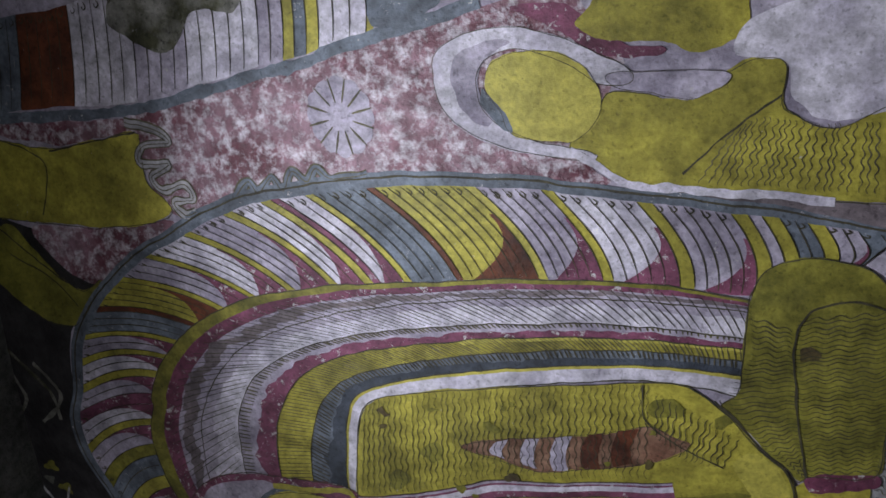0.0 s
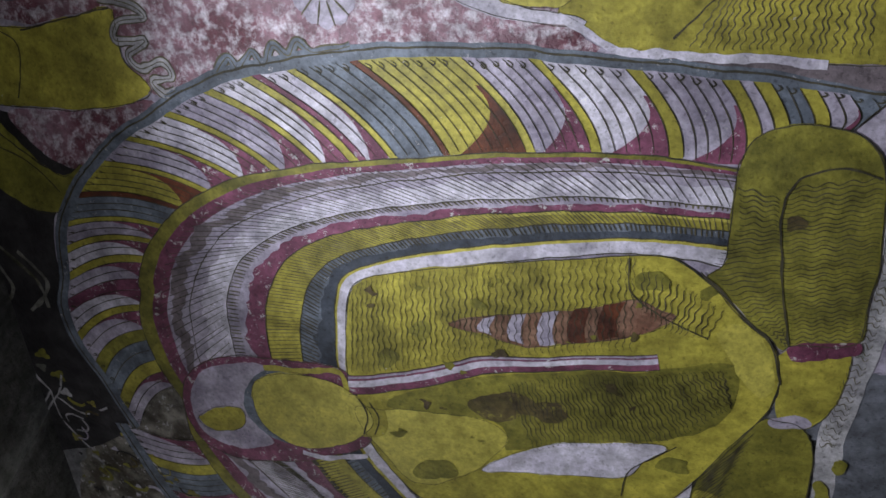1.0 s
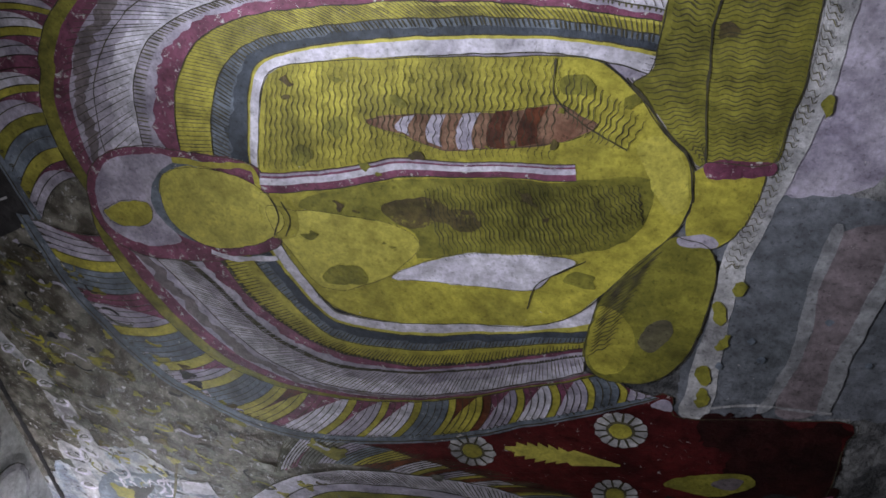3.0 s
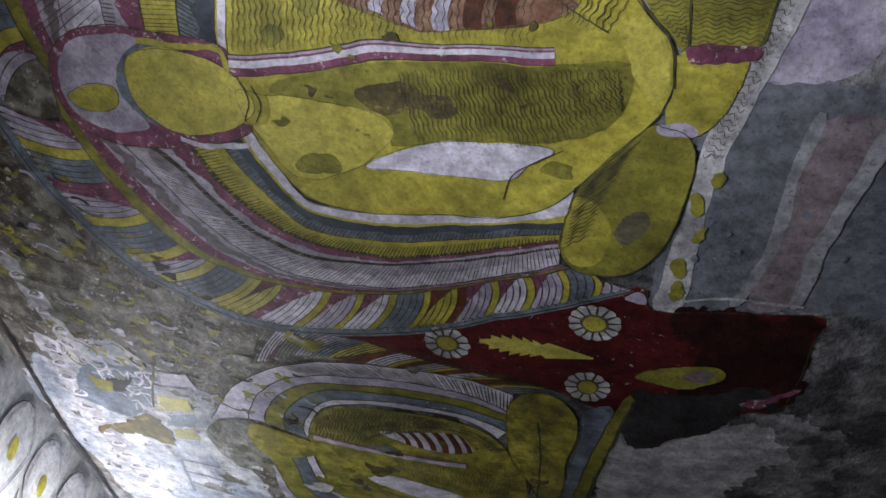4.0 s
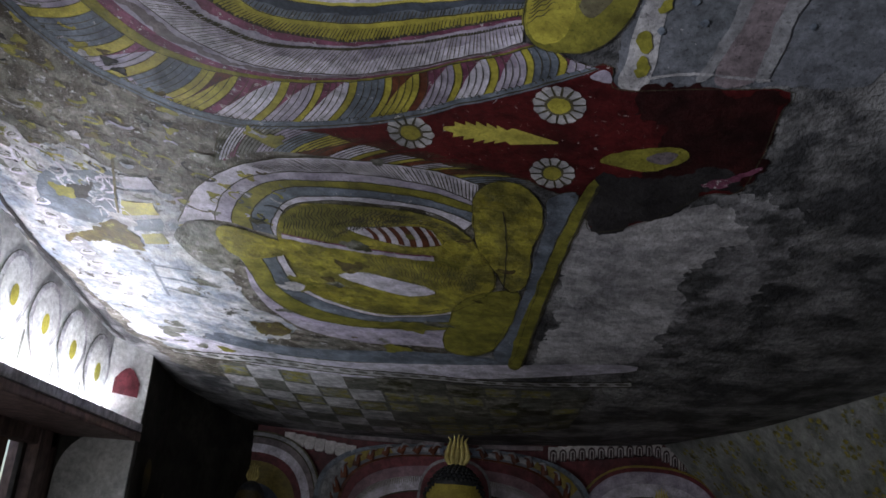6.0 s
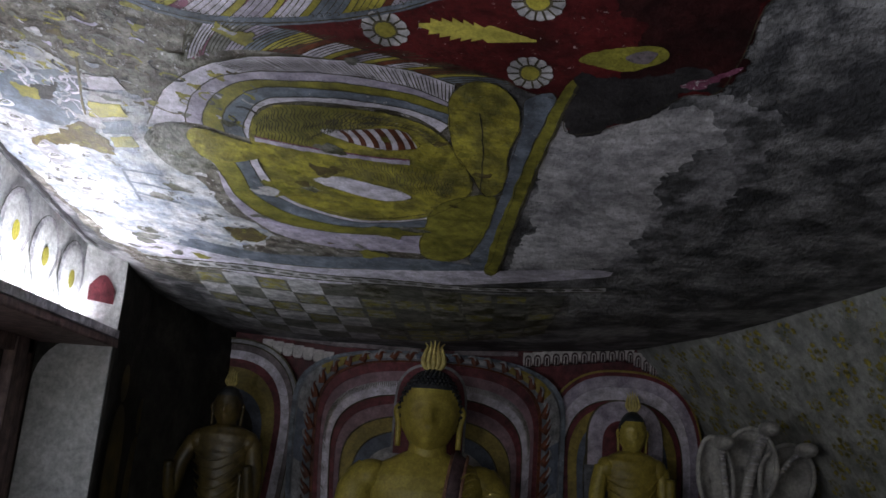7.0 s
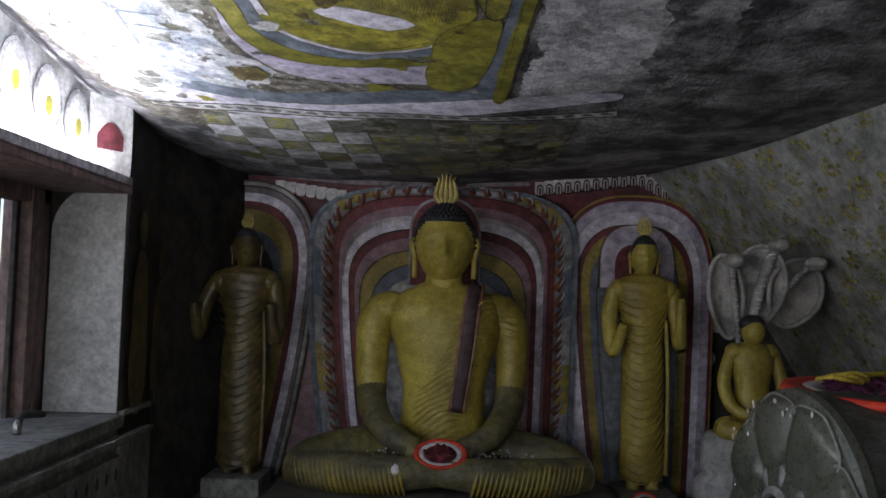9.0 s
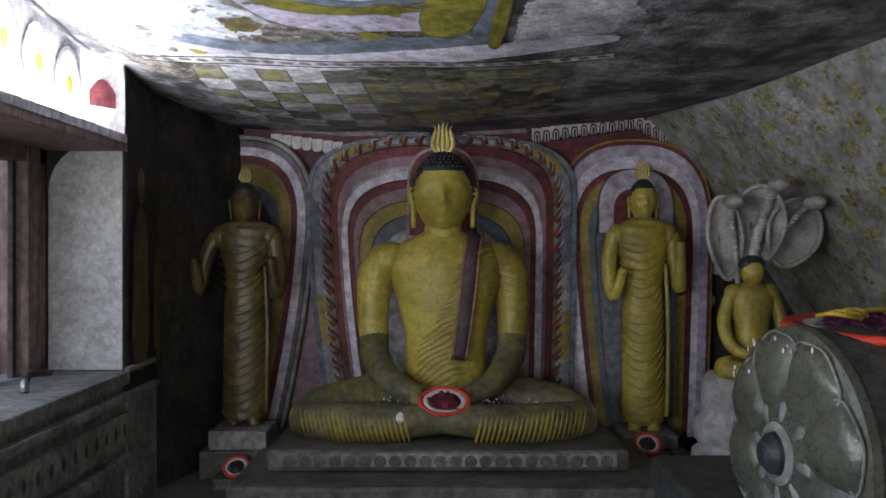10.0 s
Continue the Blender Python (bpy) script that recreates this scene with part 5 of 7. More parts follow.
small.stroke("fold_line", [(0.097, 2.67), (0.122, 2.869), (0.136, 3.195)], 0.006, "line", 4.8)
small.fill("face_shape", [(-1.034, 3.121), (-0.976, 3.064), (-0.868, 3.085), (-0.763, 3.119), (-0.739, 3.179), (-0.832, 3.252), (-0.959, 3.295), (-1.028, 3.236)], "golddim", 4.4)
small.fill("halo", [(-1.23, 3.207), (-1.137, 3.082), (-1.019, 3.06), (-0.985, 3.201), (-0.977, 3.323), (-1.092, 3.454), (-1.175, 3.394), (-1.223, 3.305)], "mottled", 4.0)
small.fill("blue_border", [(0.239, 2.559), (0.333, 2.508), (0.307, 2.717), (0.28, 2.983), (0.257, 3.386), (0.222, 3.94), (0.13, 3.857), (0.197, 3.376), (0.231, 2.955), (0.244, 2.682)], "blue", 3.4, outline=0.005)
small.fill("ochre_border", [(0.355, 2.455), (0.391, 2.452), (0.359, 2.671), (0.327, 3.012), (0.298, 3.429), (0.276, 3.987), (0.212, 3.982), (0.241, 3.39), (0.28, 2.983), (0.313, 2.715)], "olive", 3.6)
small.stroke("dark_edge", [(0.391, 2.452), (0.36, 2.678), (0.33, 3.033), (0.301, 3.456), (0.276, 3.987)], 0.012, "line", 4.2)
small.fill("pale_field", [(-1.763, 3.383), (-1.548, 3.404), (-1.429, 3.535), (-1.26, 3.614), (-1.221, 3.869), (-1.055, 3.985), (-1.304, 4.193), (-1.576, 4.213), (-1.722, 3.883), (-1.861, 3.616)], "peel", 2.4, ragged=0.05, n=200)
small.stroke("blue_line", [(-1.429, 3.535), (-1.231, 3.506)], 0.02, "blue", 3.2, n=10)
small.stroke("blue_line", [(-1.435, 3.633), (-1.225, 3.625)], 0.02, "blue", 3.2, n=10)
small.stroke("blue_line", [(-1.426, 3.731), (-1.216, 3.742)], 0.02, "blue", 3.2, n=10)
small.stroke("blue_line", [(-1.429, 3.535), (-1.423, 3.81)], 0.02, "blue", 3.2, n=10)
small.fill("flaked_hole", [(-1.627, 3.032), (-1.526, 2.974), (-1.506, 3.01), (-1.609, 3.069)], "dark", 3.4, ragged=0.06, n=120)
small.fill("flaked_hole", [(-1.817, 3.477), (-1.69, 3.35), (-1.463, 3.163), (-1.442, 3.251), (-1.447, 3.403), (-1.598, 3.398)], "brownstain", 3.4, ragged=0.06, n=120)
small.fill("flaked_hole", [(-1.037, 3.926), (-0.919, 3.854), (-0.851, 3.934), (-0.912, 4.046), (-1.023, 4.038)], "brownstain", 3.4, ragged=0.06, n=120)
for pts, colour in (([(-1.358, 2.879), (-1.242, 2.84), (-1.208, 2.907), (-1.368, 2.945)], "white"), ([(-1.367, 2.957), (-1.245, 2.932), (-1.239, 2.996), (-1.386, 3.012)], "pale"), ([(-1.399, 3.032), (-1.265, 2.998), (-1.257, 3.083), (-1.43, 3.135)], "gold"), ([(-1.413, 3.163), (-1.255, 3.105), (-1.281, 3.214), (-1.419, 3.252)], "blue"), ([(-1.40, 3.27), (-1.28, 3.23), (-1.27, 3.30), (-1.40, 3.34)], "olive")):
    small.fill("side_tongue", pts, colour, 3.2, smooth=False, ragged=0.012)
small.stroke("side_line", [(-1.353, 2.771), (-1.404, 2.965), (-1.458, 3.162)], 0.013, "line_soft", 3.6, n=40)
small.fill("marbled_patch", [(-1.70, 2.951), (-1.367, 2.844), (-1.463, 3.162), (-1.62, 3.264), (-1.83, 3.233)], "blue", 2.9, smooth=False, ragged=0.03)
for k in range(46):
    x, y = rng.uniform(-1.76, -1.42), rng.uniform(2.92, 3.24)
    a, w = rng.uniform(0, 6.28), rng.uniform(0.03, 0.085)
    if x > -1.42 - 0.95 * (3.30 - y) + 0.02 and x < -1.40 - 0.28 * (y - 2.87):
        small.stroke("white_vein", [(x + w * q * math.cos(a + 0.9 * math.sin(2.6 * q + k)), y + w * q * math.sin(a + 0.9 * math.sin(2.6 * q + k))) for q in (-1, -0.4, 0.2, 0.7, 1)], rng.uniform(0.006, 0.018), rng.choice(["white", "white", "pale", "peel"]), 3.3, n=16)
# flat dark stroke along where the rock meets the wall
small.stroke("wall_edge_stroke", [(-2.09, 2.3), (-2.035, 2.9), (-1.985, 3.5), (-1.94, 4.1), (-1.90, 4.55)], 0.035, "dark", 3.9, n=160)
for k in range(70):
    x, y = rng.uniform(-1.9, 0.6), rng.uniform(2.4, 4.4)
    w = rng.uniform(0.02, 0.09)
    if -1.95 + 0.12 * (y - 2.5) < x < 0.15 and not (x > -0.3 and y < 2.75):
        small.fill("flake", [(x + w * rng.uniform(0.5, 1.2) * math.cos(q), y + 0.6 * w * rng.uniform(0.5, 1.2) * math.sin(q)) for q in np.linspace(0, 6.283, 9, endpoint=False)], rng.choice(["mottled", "olive", "pale", "checkdark", "peel"] if x < -0.75 else ["olive", "olive", "mottled", "brownstain"]), 4.9 if x > -0.9 else 3.7, n=36, ragged=0.03)
small.done()

checker = Mural("checker_mural", "faded chequered painting in white, grey and olive")
X0 = spline([(-1.394, 4.655), (-1.188, 4.593), (-0.99, 4.547), (-0.798, 4.509), (-0.608, 4.466), (-0.415, 4.427), (-0.224, 4.412), (-0.043, 4.406), (0.137, 4.387), (0.315, 4.363), (0.491, 4.334), (0.664, 4.3)], 110)
X1 = spline([(-1.351, 5.658), (-1.22, 5.773), (-1.079, 5.864), (-0.916, 5.917), (-0.751, 5.936), (-0.521, 5.908), (-0.288, 5.844), (-0.071, 5.801), (0.142, 5.747), (0.345, 5.606), (0.518, 5.44), (0.674, 5.233)], 110)
bm = bmesh.new()
strip_mesh(bm, X0, X1, 2.0)
checker.add("chequered_field", bm, M["checkdark"])
for i in range(11):
    for j in range(6):
        if (i + j) % 2 and rng.random() < (0.97 if i < 6 else 0.55):
            bm = bmesh.new()
            strip_mesh(bm, X0 + (X1 - X0) * (j / 6), X0 + (X1 - X0) * ((j + 1) / 6), 2.6, m=3, s0=i / 11, s1=(i + 1) / 11)
            checker.add("square", bm, M["pale" if i < 5 else "mottled"])
        elif rng.random() < 0.8:
            bm = bmesh.new()
            strip_mesh(bm, X0 + (X1 - X0) * ((j + 0.15) / 6), X0 + (X1 - X0) * ((j + 0.9) / 6), 2.4, m=3, s0=(i + 0.08) / 11, s1=(i + 0.92) / 11)
            checker.add("square", bm, M["checkolive"])
checker.done()
Y0 = spline([(-1.63, 4.541), (-1.333, 4.48), (-0.963, 4.396), (-0.596, 4.354), (-0.221, 4.3), (0.189, 4.254), (0.669, 4.16), (0.829, 4.105)], 90)
Y1 = spline([(-1.614, 4.59), (-1.357, 4.576), (-0.981, 4.499), (-0.605, 4.437), (-0.223, 4.383), (0.194, 4.329), (0.682, 4.235), (0.849, 4.197)], 90)
border = Mural("patterned_border_mural", "pale painted border with a row of dark ovals")
border.strip("border_strip", Y0, Y1, "pale", 3.0)
for c in (Y0, Y1):
    line_mesh(border.lines, c, 0.02, 3.6, taper=False)
for k in range(26):
    c = across(Y0, Y1, (k + 0.5) / 26, m=2)[1]
    border.fill("oval", [(c[0] + 0.035 * math.cos(q), c[1] + 0.02 * math.sin(q)) for q in np.linspace(0, 6.283, 8, endpoint=False)], "checkdark", 3.4, n=20)
border.done()


# ---- shaping helpers for solid things ----
def ellipsoid(bm, c, r, mi=0, seg=24, rings=14, m=None):
    """An oval ball of half axes r round c, turned by m."""
    c = Vector(c)

    def at(th, ph):
        p = Vector((r[0] * math.sin(th) * math.cos(ph), r[1] * math.sin(th) * math.sin(ph), r[2] * math.cos(th)))
        return bm.verts.new((m @ p if m is not None else p) + c)

    rows = [[at(math.pi * i / rings, 2 * math.pi * j / seg) for j in range(seg)] for i in range(1, rings)]
    ends = [at(0, 0), at(math.pi, 0)]
    for j in range(seg):
        k = (j + 1) % seg
        faces = [(ends[0], rows[0][j], rows[0][k]), (ends[1], rows[-1][k], rows[-1][j])]
        faces += [(p[j], q[j], q[k], p[k]) for p, q in zip(rows, rows[1:])]
        for f in faces:
            bm.faces.new(f).material_index = mi
    return [v for row in rows for v in row] + ends


def tube(bm, pts, radii, mi=0, seg=14, flat=1.0, n=24):
    """A round limb along a smooth line, its radius changing on the way."""
    p = [Vector(q) for q in pts]
    k = len(p)
    cs, rs = [], []
    for i in range(n + 1):
        q = i / n * (k - 1)
        j = min(int(q), k - 2)
        s = q - j
        a, b, c, d = p[max(j - 1, 0)], p[j], p[j + 1], p[min(j + 2, k - 1)]
        cs.append(0.5 * (2 * b + (c - a) * s + (2 * a - 5 * b + 4 * c - d) * s * s + (3 * b - a - 3 * c + d) * s ** 3))
        rs.append(radii[j] + (radii[j + 1] - radii[j]) * s)
    rings = []
    for i in range(n + 1):
        t = (cs[min(i + 1, n)] - cs[max(i - 1, 0)]).normalized()
        u = t.cross(Vector((0, 1, 0.001))).normalized()
        w = t.cross(u)
        rings.append([bm.verts.new(cs[i] + (u * math.cos(2 * math.pi * j / seg) + w * math.sin(2 * math.pi * j / seg) * flat) * rs[i]) for j in range(seg)])
    for i in range(n):
        for j in range(seg):
            bm.faces.new((rings[i][j], rings[i][(j + 1) % seg], rings[i + 1][(j + 1) % seg], rings[i + 1][j])).material_index = mi
    for ring in (rings[0], rings[-1]):
        bm.faces.new(ring).material_index = mi


def loft(bm, secs, mi=0, seg=32, n=40, folds=0.0, count=14):
    """A body of oval sections (z, x, y, half width, half depth), smoothly joined; folds ripple it like cloth."""
    s = np.array(secs, float)
    run = np.linspace(0, len(s) - 1, n + 1)
    rings = []
    for q in run:
        j = min(int(q), len(s) - 2)
        f = q - j
        f = f * f * (3 - 2 * f) * 0.5 + f * 0.5
        z, x, y, a, b = s[j] + (s[j + 1] - s[j]) * f
        ring = []
        for i in range(seg):
            t = 2 * math.pi * i / seg
            w = 1 + folds * math.sin(z * 2 * math.pi * count + 1.6 * math.cos(t) + t)
            ring.append(bm.verts.new((x + a * w * math.cos(t), y + b * w * math.sin(t), z)))
        rings.append(ring)
    for i in range(n):
        for j in range(seg):
            bm.faces.new((rings[i][j], rings[i][(j + 1) % seg], rings[i + 1][(j + 1) % seg], rings[i + 1][j])).material_index = mi
    for ring in (rings[0], rings[-1]):
        bm.faces.new(ring).material_index = mi


def turned(bm, profile, mi=0, seg=40, m=None, ring_only=False):
    """A round body turned from a profile of (radius, height)."""
    rings = []
    for r, z in profile:
        ring = [Vector((r * math.cos(2 * math.pi * j / seg), r * math.sin(2 * math.pi * j / seg), z)) for j in range(seg)]
        rings.append([bm.verts.new(m @ v if m else v) for v in ring])
    for i in range(len(rings) - 1):
        for j in range(seg):
            bm.faces.new((rings[i][j], rings[i][(j + 1) % seg], rings[i + 1][(j + 1) % seg], rings[i + 1][j])).material_index = mi
    if ring_only:
        for j in range(seg):
            bm.faces.new((rings[-1][j], rings[-1][(j + 1) % seg], rings[0][(j + 1) % seg], rings[0][j])).material_index = mi
        return
    for ring in (rings[0], rings[-1]):
        bm.faces.new(ring).material_index = mi


def plate(bm, outline, lift, thick, mi=0, place=None):
    """A flat cut-out, thick metres deep, from its outline in its own plane (x, z), facing -y."""
    place = place or (lambda x, z, d: (x, d, z))
    f = [bm.verts.new(place(x, z, -lift - thick)) for x, z in outline]
    b = [bm.verts.new(place(x, z, -lift)) for x, z in outline]
    bm.faces.new(f).material_index = mi
    for i in range(len(f)):
        j = (i + 1) % len(f)
        bm.faces.new((f[i], b[i], b[j], f[j])).material_index = mi


# more surfaces
M["statue_gold"] = mat("ochre_statue_paint", (0.50, 0.41, 0.085), (0.31, 0.25, 0.05), 0.5, 3.5, 0.42, 0.12, 60, wear=(0.075, 0.07, 0.06), wear_at=0.66, wear_scale=3, edge=0.22, spec=0.45, grime=0.22)
M["statue_robe"] = mat("ochre_robe_paint", (0.40, 0.315, 0.06), (0.22, 0.17, 0.035), 0.5, 3.5, 0.42, 0.15, 60, wear=(0.085, 0.08, 0.07), wear_at=0.62, wear_scale=3, edge=0.22, spec=0.45, grime=0.22)
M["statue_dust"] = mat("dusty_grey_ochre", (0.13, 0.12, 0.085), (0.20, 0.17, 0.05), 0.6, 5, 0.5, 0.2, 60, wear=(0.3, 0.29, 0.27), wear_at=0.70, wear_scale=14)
M["hair"] = mat("black_hair_paint", (0.02, 0.022, 0.028), (0.045, 0.05, 0.06), 0.5, 20, 0.45, 0.3, 60, grime=0.22)
M["finial"] = mat("pale_yellow_paint", (0.55, 0.46, 0.17), (0.40, 0.32, 0.10), 0.5, 12, 0.5, 0.1, grime=0.22)
M["sash"] = mat("plum_sash_paint", (0.085, 0.05, 0.06), (0.05, 0.03, 0.035), 0.5, 12, 0.55, 0.1)
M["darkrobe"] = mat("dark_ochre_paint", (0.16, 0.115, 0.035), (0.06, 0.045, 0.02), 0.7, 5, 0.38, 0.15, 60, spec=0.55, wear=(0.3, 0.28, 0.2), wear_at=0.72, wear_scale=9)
M["stone"] = mat("grey_plinth_stone", (0.14, 0.135, 0.125), (0.07, 0.068, 0.06), 0.6, 5, 0.55, 0.3, 45, wear=(0.28, 0.27, 0.26), wear_at=0.66, wear_scale=10)
M["cobra"] = mat("grey_cobra_plaster", (0.40, 0.39, 0.39), (0.20, 0.195, 0.20), 0.6, 5, 0.5, 0.2, 50, wear=(0.10, 0.10, 0.10), wear_at=0.68, wear_scale=8, grime=0.22)
M["scarlet"] = mat("scarlet_cloth", (0.62, 0.05, 0.025), (0.45, 0.03, 0.02), 0.4, 14, 0.6, 0.1, grime=0.22)
M["petal"] = mat("purple_flower_petals", (0.075, 0.012, 0.06), (0.16, 0.03, 0.10), 0.6, 40, 0.6, 0.4)
M["maroon"] = mat("maroon_petals", (0.17, 0.02, 0.035), (0.06, 0.01, 0.015), 0.6, 30, 0.6, 0.4)
M["cream"] = mat("cream_white", (0.62, 0.58, 0.60), (0.45, 0.42, 0.44), 0.5, 12, 0.55, 0.1, grime=0.22)
M["yellow_loop"] = mat("yellow_ribbon", (0.62, 0.45, 0.06), (0.45, 0.32, 0.04), 0.4, 14, 0.5, 0.1)
M["drum"] = mat("dark_grey_plaster", (0.075, 0.08, 0.075), (0.035, 0.037, 0.036), 0.6, 7, 0.55, 0.45, 40, wear=(0.2, 0.2, 0.2), wear_at=0.70, wear_scale=13)
M["drum_petal"] = mat("grey_olive_glaze", (0.088, 0.092, 0.078), (0.052, 0.056, 0.045), 0.5, 5, 0.30, 0.12, 50, spec=0.6, wear=(0.36, 0.36, 0.34), wear_at=0.74, wear_scale=11, grime=0.22)
M["drum_rim"] = mat("pale_grey_rim", (0.24, 0.25, 0.255), (0.14, 0.14, 0.145), 0.6, 10, 0.5, 0.2, 50, grime=0.22)
M["drum_blue"] = mat("blue_grey_glaze", (0.12, 0.14, 0.18), (0.07, 0.08, 0.10), 0.5, 10, 0.4, 0.2, 50)
M["pinkwood"] = mat("pinkish_painted_wood", (0.27, 0.18, 0.17), (0.18, 0.115, 0.105), 0.6, 4, 0.55, 0.2, 50, stretch=(6, 6, 0.6), wear=(0.10, 0.08, 0.075), wear_at=0.68, wear_scale=6)
M["darkwood"] = mat("dark_weathered_wood", (0.07, 0.055, 0.05), (0.035, 0.03, 0.027), 0.6, 5, 0.6, 0.3, 50, stretch=(4, 0.7, 4))
M["reveal"] = mat("pale_grey_reveal", (0.50, 0.505, 0.515), (0.42, 0.42, 0.43), 0.5, 3, 0.6, 0.15, 40, wear=(0.12, 0.12, 0.12), wear_at=0.76, wear_scale=9, grime=0.22)
M["metal"] = mat("dull_steel", (0.5, 0.5, 0.5), (0.3, 0.3, 0.3), 0.5, 10, 0.35, 0.1, metal=0.9)
M["dotgrey"] = mat("dark_dots", (0.05, 0.05, 0.05), (0.09, 0.09, 0.09), 0.5, 9)


# ---- window, lamp ledge and wall on the lit side ----
def panel(name, p0, p1, z0, top, thick, material, label, n=30):
    """A wall panel between two plan points, rising to the ceiling."""
    bm = bmesh.new()
    d = Vector((p1[0] - p0[0], p1[1] - p0[1], 0)).normalized()
    back = Vector((-d.y, d.x, 0)) * thick

    def f(u, v):
        x, y = p0[0] + (p1[0] - p0[0]) * u, p0[1] + (p1[1] - p0[1]) * u
        zt = top if top else ceil_z(x, y) + 0.03
        p = Vector((x, y, z0 + (zt - z0) * v))
        return p + noise.noise_vector(p * 3) * 0.006
    sheet(bm, f, n, 12)
    sheet(bm, lambda u, v: f(u, v) + back, n, 12)
    return tagged(finish(bm, name, material), label, "wall", kind="structure")


panel("wall_over_window", (-2.14, 2.25), (-1.95, 4.55), 2.10, 0, 0.25, M["limewash"], "white limewashed wall over the window, brightly lit")
panel("wall_over_window", (-1.95, 4.55), (-1.795, 4.765), 2.10, 0, 0.25, M["limewash"], "white limewashed return beside the lamp ledge", n=8)
wall_box("wall_left", (-2.45, 2.2, 2.10), (-2.25, 4.77, 3.6), M["greywall"], "outer wall over the window", cuts=6)

petals = thing("petal_frieze", "painted lotus petals with yellow dots on white wall", "mural", at=(-1.9, 3.5, 2.5))


def on_panel(s, z, lift):
    p = Vector((-2.14 + 0.19 * s, 2.25 + 2.3 * s, z))
    return p + Vector((0.9966, -0.0823, 0)) * (0.008 + lift) - petals.location


for k in range(8):
    s = 0.07 + 0.124 * k
    zt = ceil_z(-2.0, 2.25 + 2.3 * s) - 0.10
    for nm, w, z0, z1, lift, mt in (("petal", 0.060, zt - 0.37, zt + 0.05, 0.0, "checkdark"), ("petal_rim", 0.0575, zt - 0.36, zt + 0.045, 0.003, "pale"), ("petal_core", 0.046, zt - 0.33, zt + 0.02, 0.006, "limewash"), ("yellow_dot", 0.013, zt - 0.21, zt - 0.11, 0.009, "gold"), ("drip", 0.0045, zt - 0.44, zt - 0.28, 0.004, "checkdark")):
        bm = bmesh.new()
        ring = []
        for q in range(20):
            a = 2 * math.pi * q / 20
            taper = 1 - 0.55 * max(0, -math.sin(a)) if nm.startswith("petal") else 1
            ss = s + (0.062 if nm == "drip" else 0) + w * math.cos(a) * taper
            ring.append(bm.verts.new(on_panel(ss, (z0 + z1) / 2 + (z1 - z0) / 2 * math.sin(a), lift)))
        bm.faces.new(ring)
        part(nm, bm, M[mt], petals)
bm = bmesh.new()
arch = [(-1.925 + 0.095 * q / 6, 4.585 + 0.132 * q / 6) for q in range(7)]
lowv = [bm.verts.new(Vector((x + 0.008, y - 0.006, 2.28)) - petals.location) for x, y in arch]
highv = [bm.verts.new(Vector((x + 0.008, y - 0.006, 2.36 + 0.075 * math.sin(math.pi * i / 6))) - petals.location) for i, (x, y) in enumerate(arch)]
for i in range(6):
    bm.faces.new((lowv[i], lowv[i + 1], highv[i + 1], highv[i]))
part("red_arch", bm, M["niche_crim"], petals, "small rust-red painted arch")

# ledge with a lip, a light tube lying behind the lip
ledge = thing("lamp_ledge", "dark wooden ledge over the window holding a tube light", "ledge", at=(-1.9, 3.5, 2.1))
bm = bmesh.new()
box(bm, (-0.32, -1.27, -0.05), (0.10, 1.33, 0.0), 0.008)
part("board", bm, M["pinkwood"], ledge)
bm = bmesh.new()
box(bm, (0.075, -1.27, 0.0), (0.105, 1.31, 0.05), 0.006)
part("lip", bm, M["pale"], ledge, "grey front lip")
lamp_mat = bpy.data.materials.new("tube_glow")
lamp_mat.use_nodes = True
lb = lamp_mat.node_tree.nodes["Principled BSDF"]
lb.inputs["Base Color"].default_value = (0.9, 0.9, 0.9, 1)
lb.inputs["Emission Color"].default_value = (0.90, 0.95, 1.0, 1)
lb.inputs["Emission Strength"].default_value = TUBE
tube_light = thing("tube_light", "white fluorescent tube glowing behind the ledge lip", "lamp", at=(-1.885, 3.7, 2.151))
bm = bmesh.new()
tube(bm, [(0, -0.85, 0), (0, -0.3, 0), (0, 0.3, 0), (0, 0.85, 0)], [0.014] * 4, seg=12)
part("glass_tube", bm, lamp_mat, tube_light)
for yy in (-0.86, 0.86):
    bm = bmesh.new()
    box(bm, (-0.02, yy - 0.02, -0.051), (0.02, yy + 0.02, 0.02), 0.004)
    part("socket", bm, M["cream"], tube_light)

# sill and the wall below it
sill = thing("window_sill", "worn grey stone window sill with dark edge", "sill", at=(-2.0, 3.5, 0.8), kind="structure")
bm = bmesh.new()
box(bm, (-0.42, -1.3, -0.06), (0.24, 1.27, 0.015), 0.012)
bmesh.ops.subdivide_edges(bm, edges=bm.edges[:], cuts=3, use_grid_fill=True)
for v in bm.verts:
    v.co += noise.noise_vector(v.co * 5) * 0.008
part("slab", bm, M["greywall"], sill)
latch = thing("window_latch", "bent steel window latch lying on the sill", "latch", at=(-2.02, 4.05, 0.815))
bm = bmesh.new()
tube(bm, [(0.03, -0.03, 0.0), (0.03, -0.02, 0.05), (0.01, 0.05, 0.075), (-0.03, 0.22, 0.06), (-0.06, 0.42, 0.03)], [0.018, 0.018, 0.02, 0.022, 0.018], seg=10)
part("bar", bm, M["darkwood"], latch)
bm = bmesh.new()
ellipsoid(bm, (0.03, -0.03, 0.03), (0.022, 0.022, 0.04), 0, 12, 8)
part("tip", bm, M["metal"], latch, "shiny worn tip")
dado = thing("wall_dado", "grey painted dado with a row of dark dots", "dado", at=(-1.79, 3.5, 0.5), kind="structure")
bm = bmesh.new()
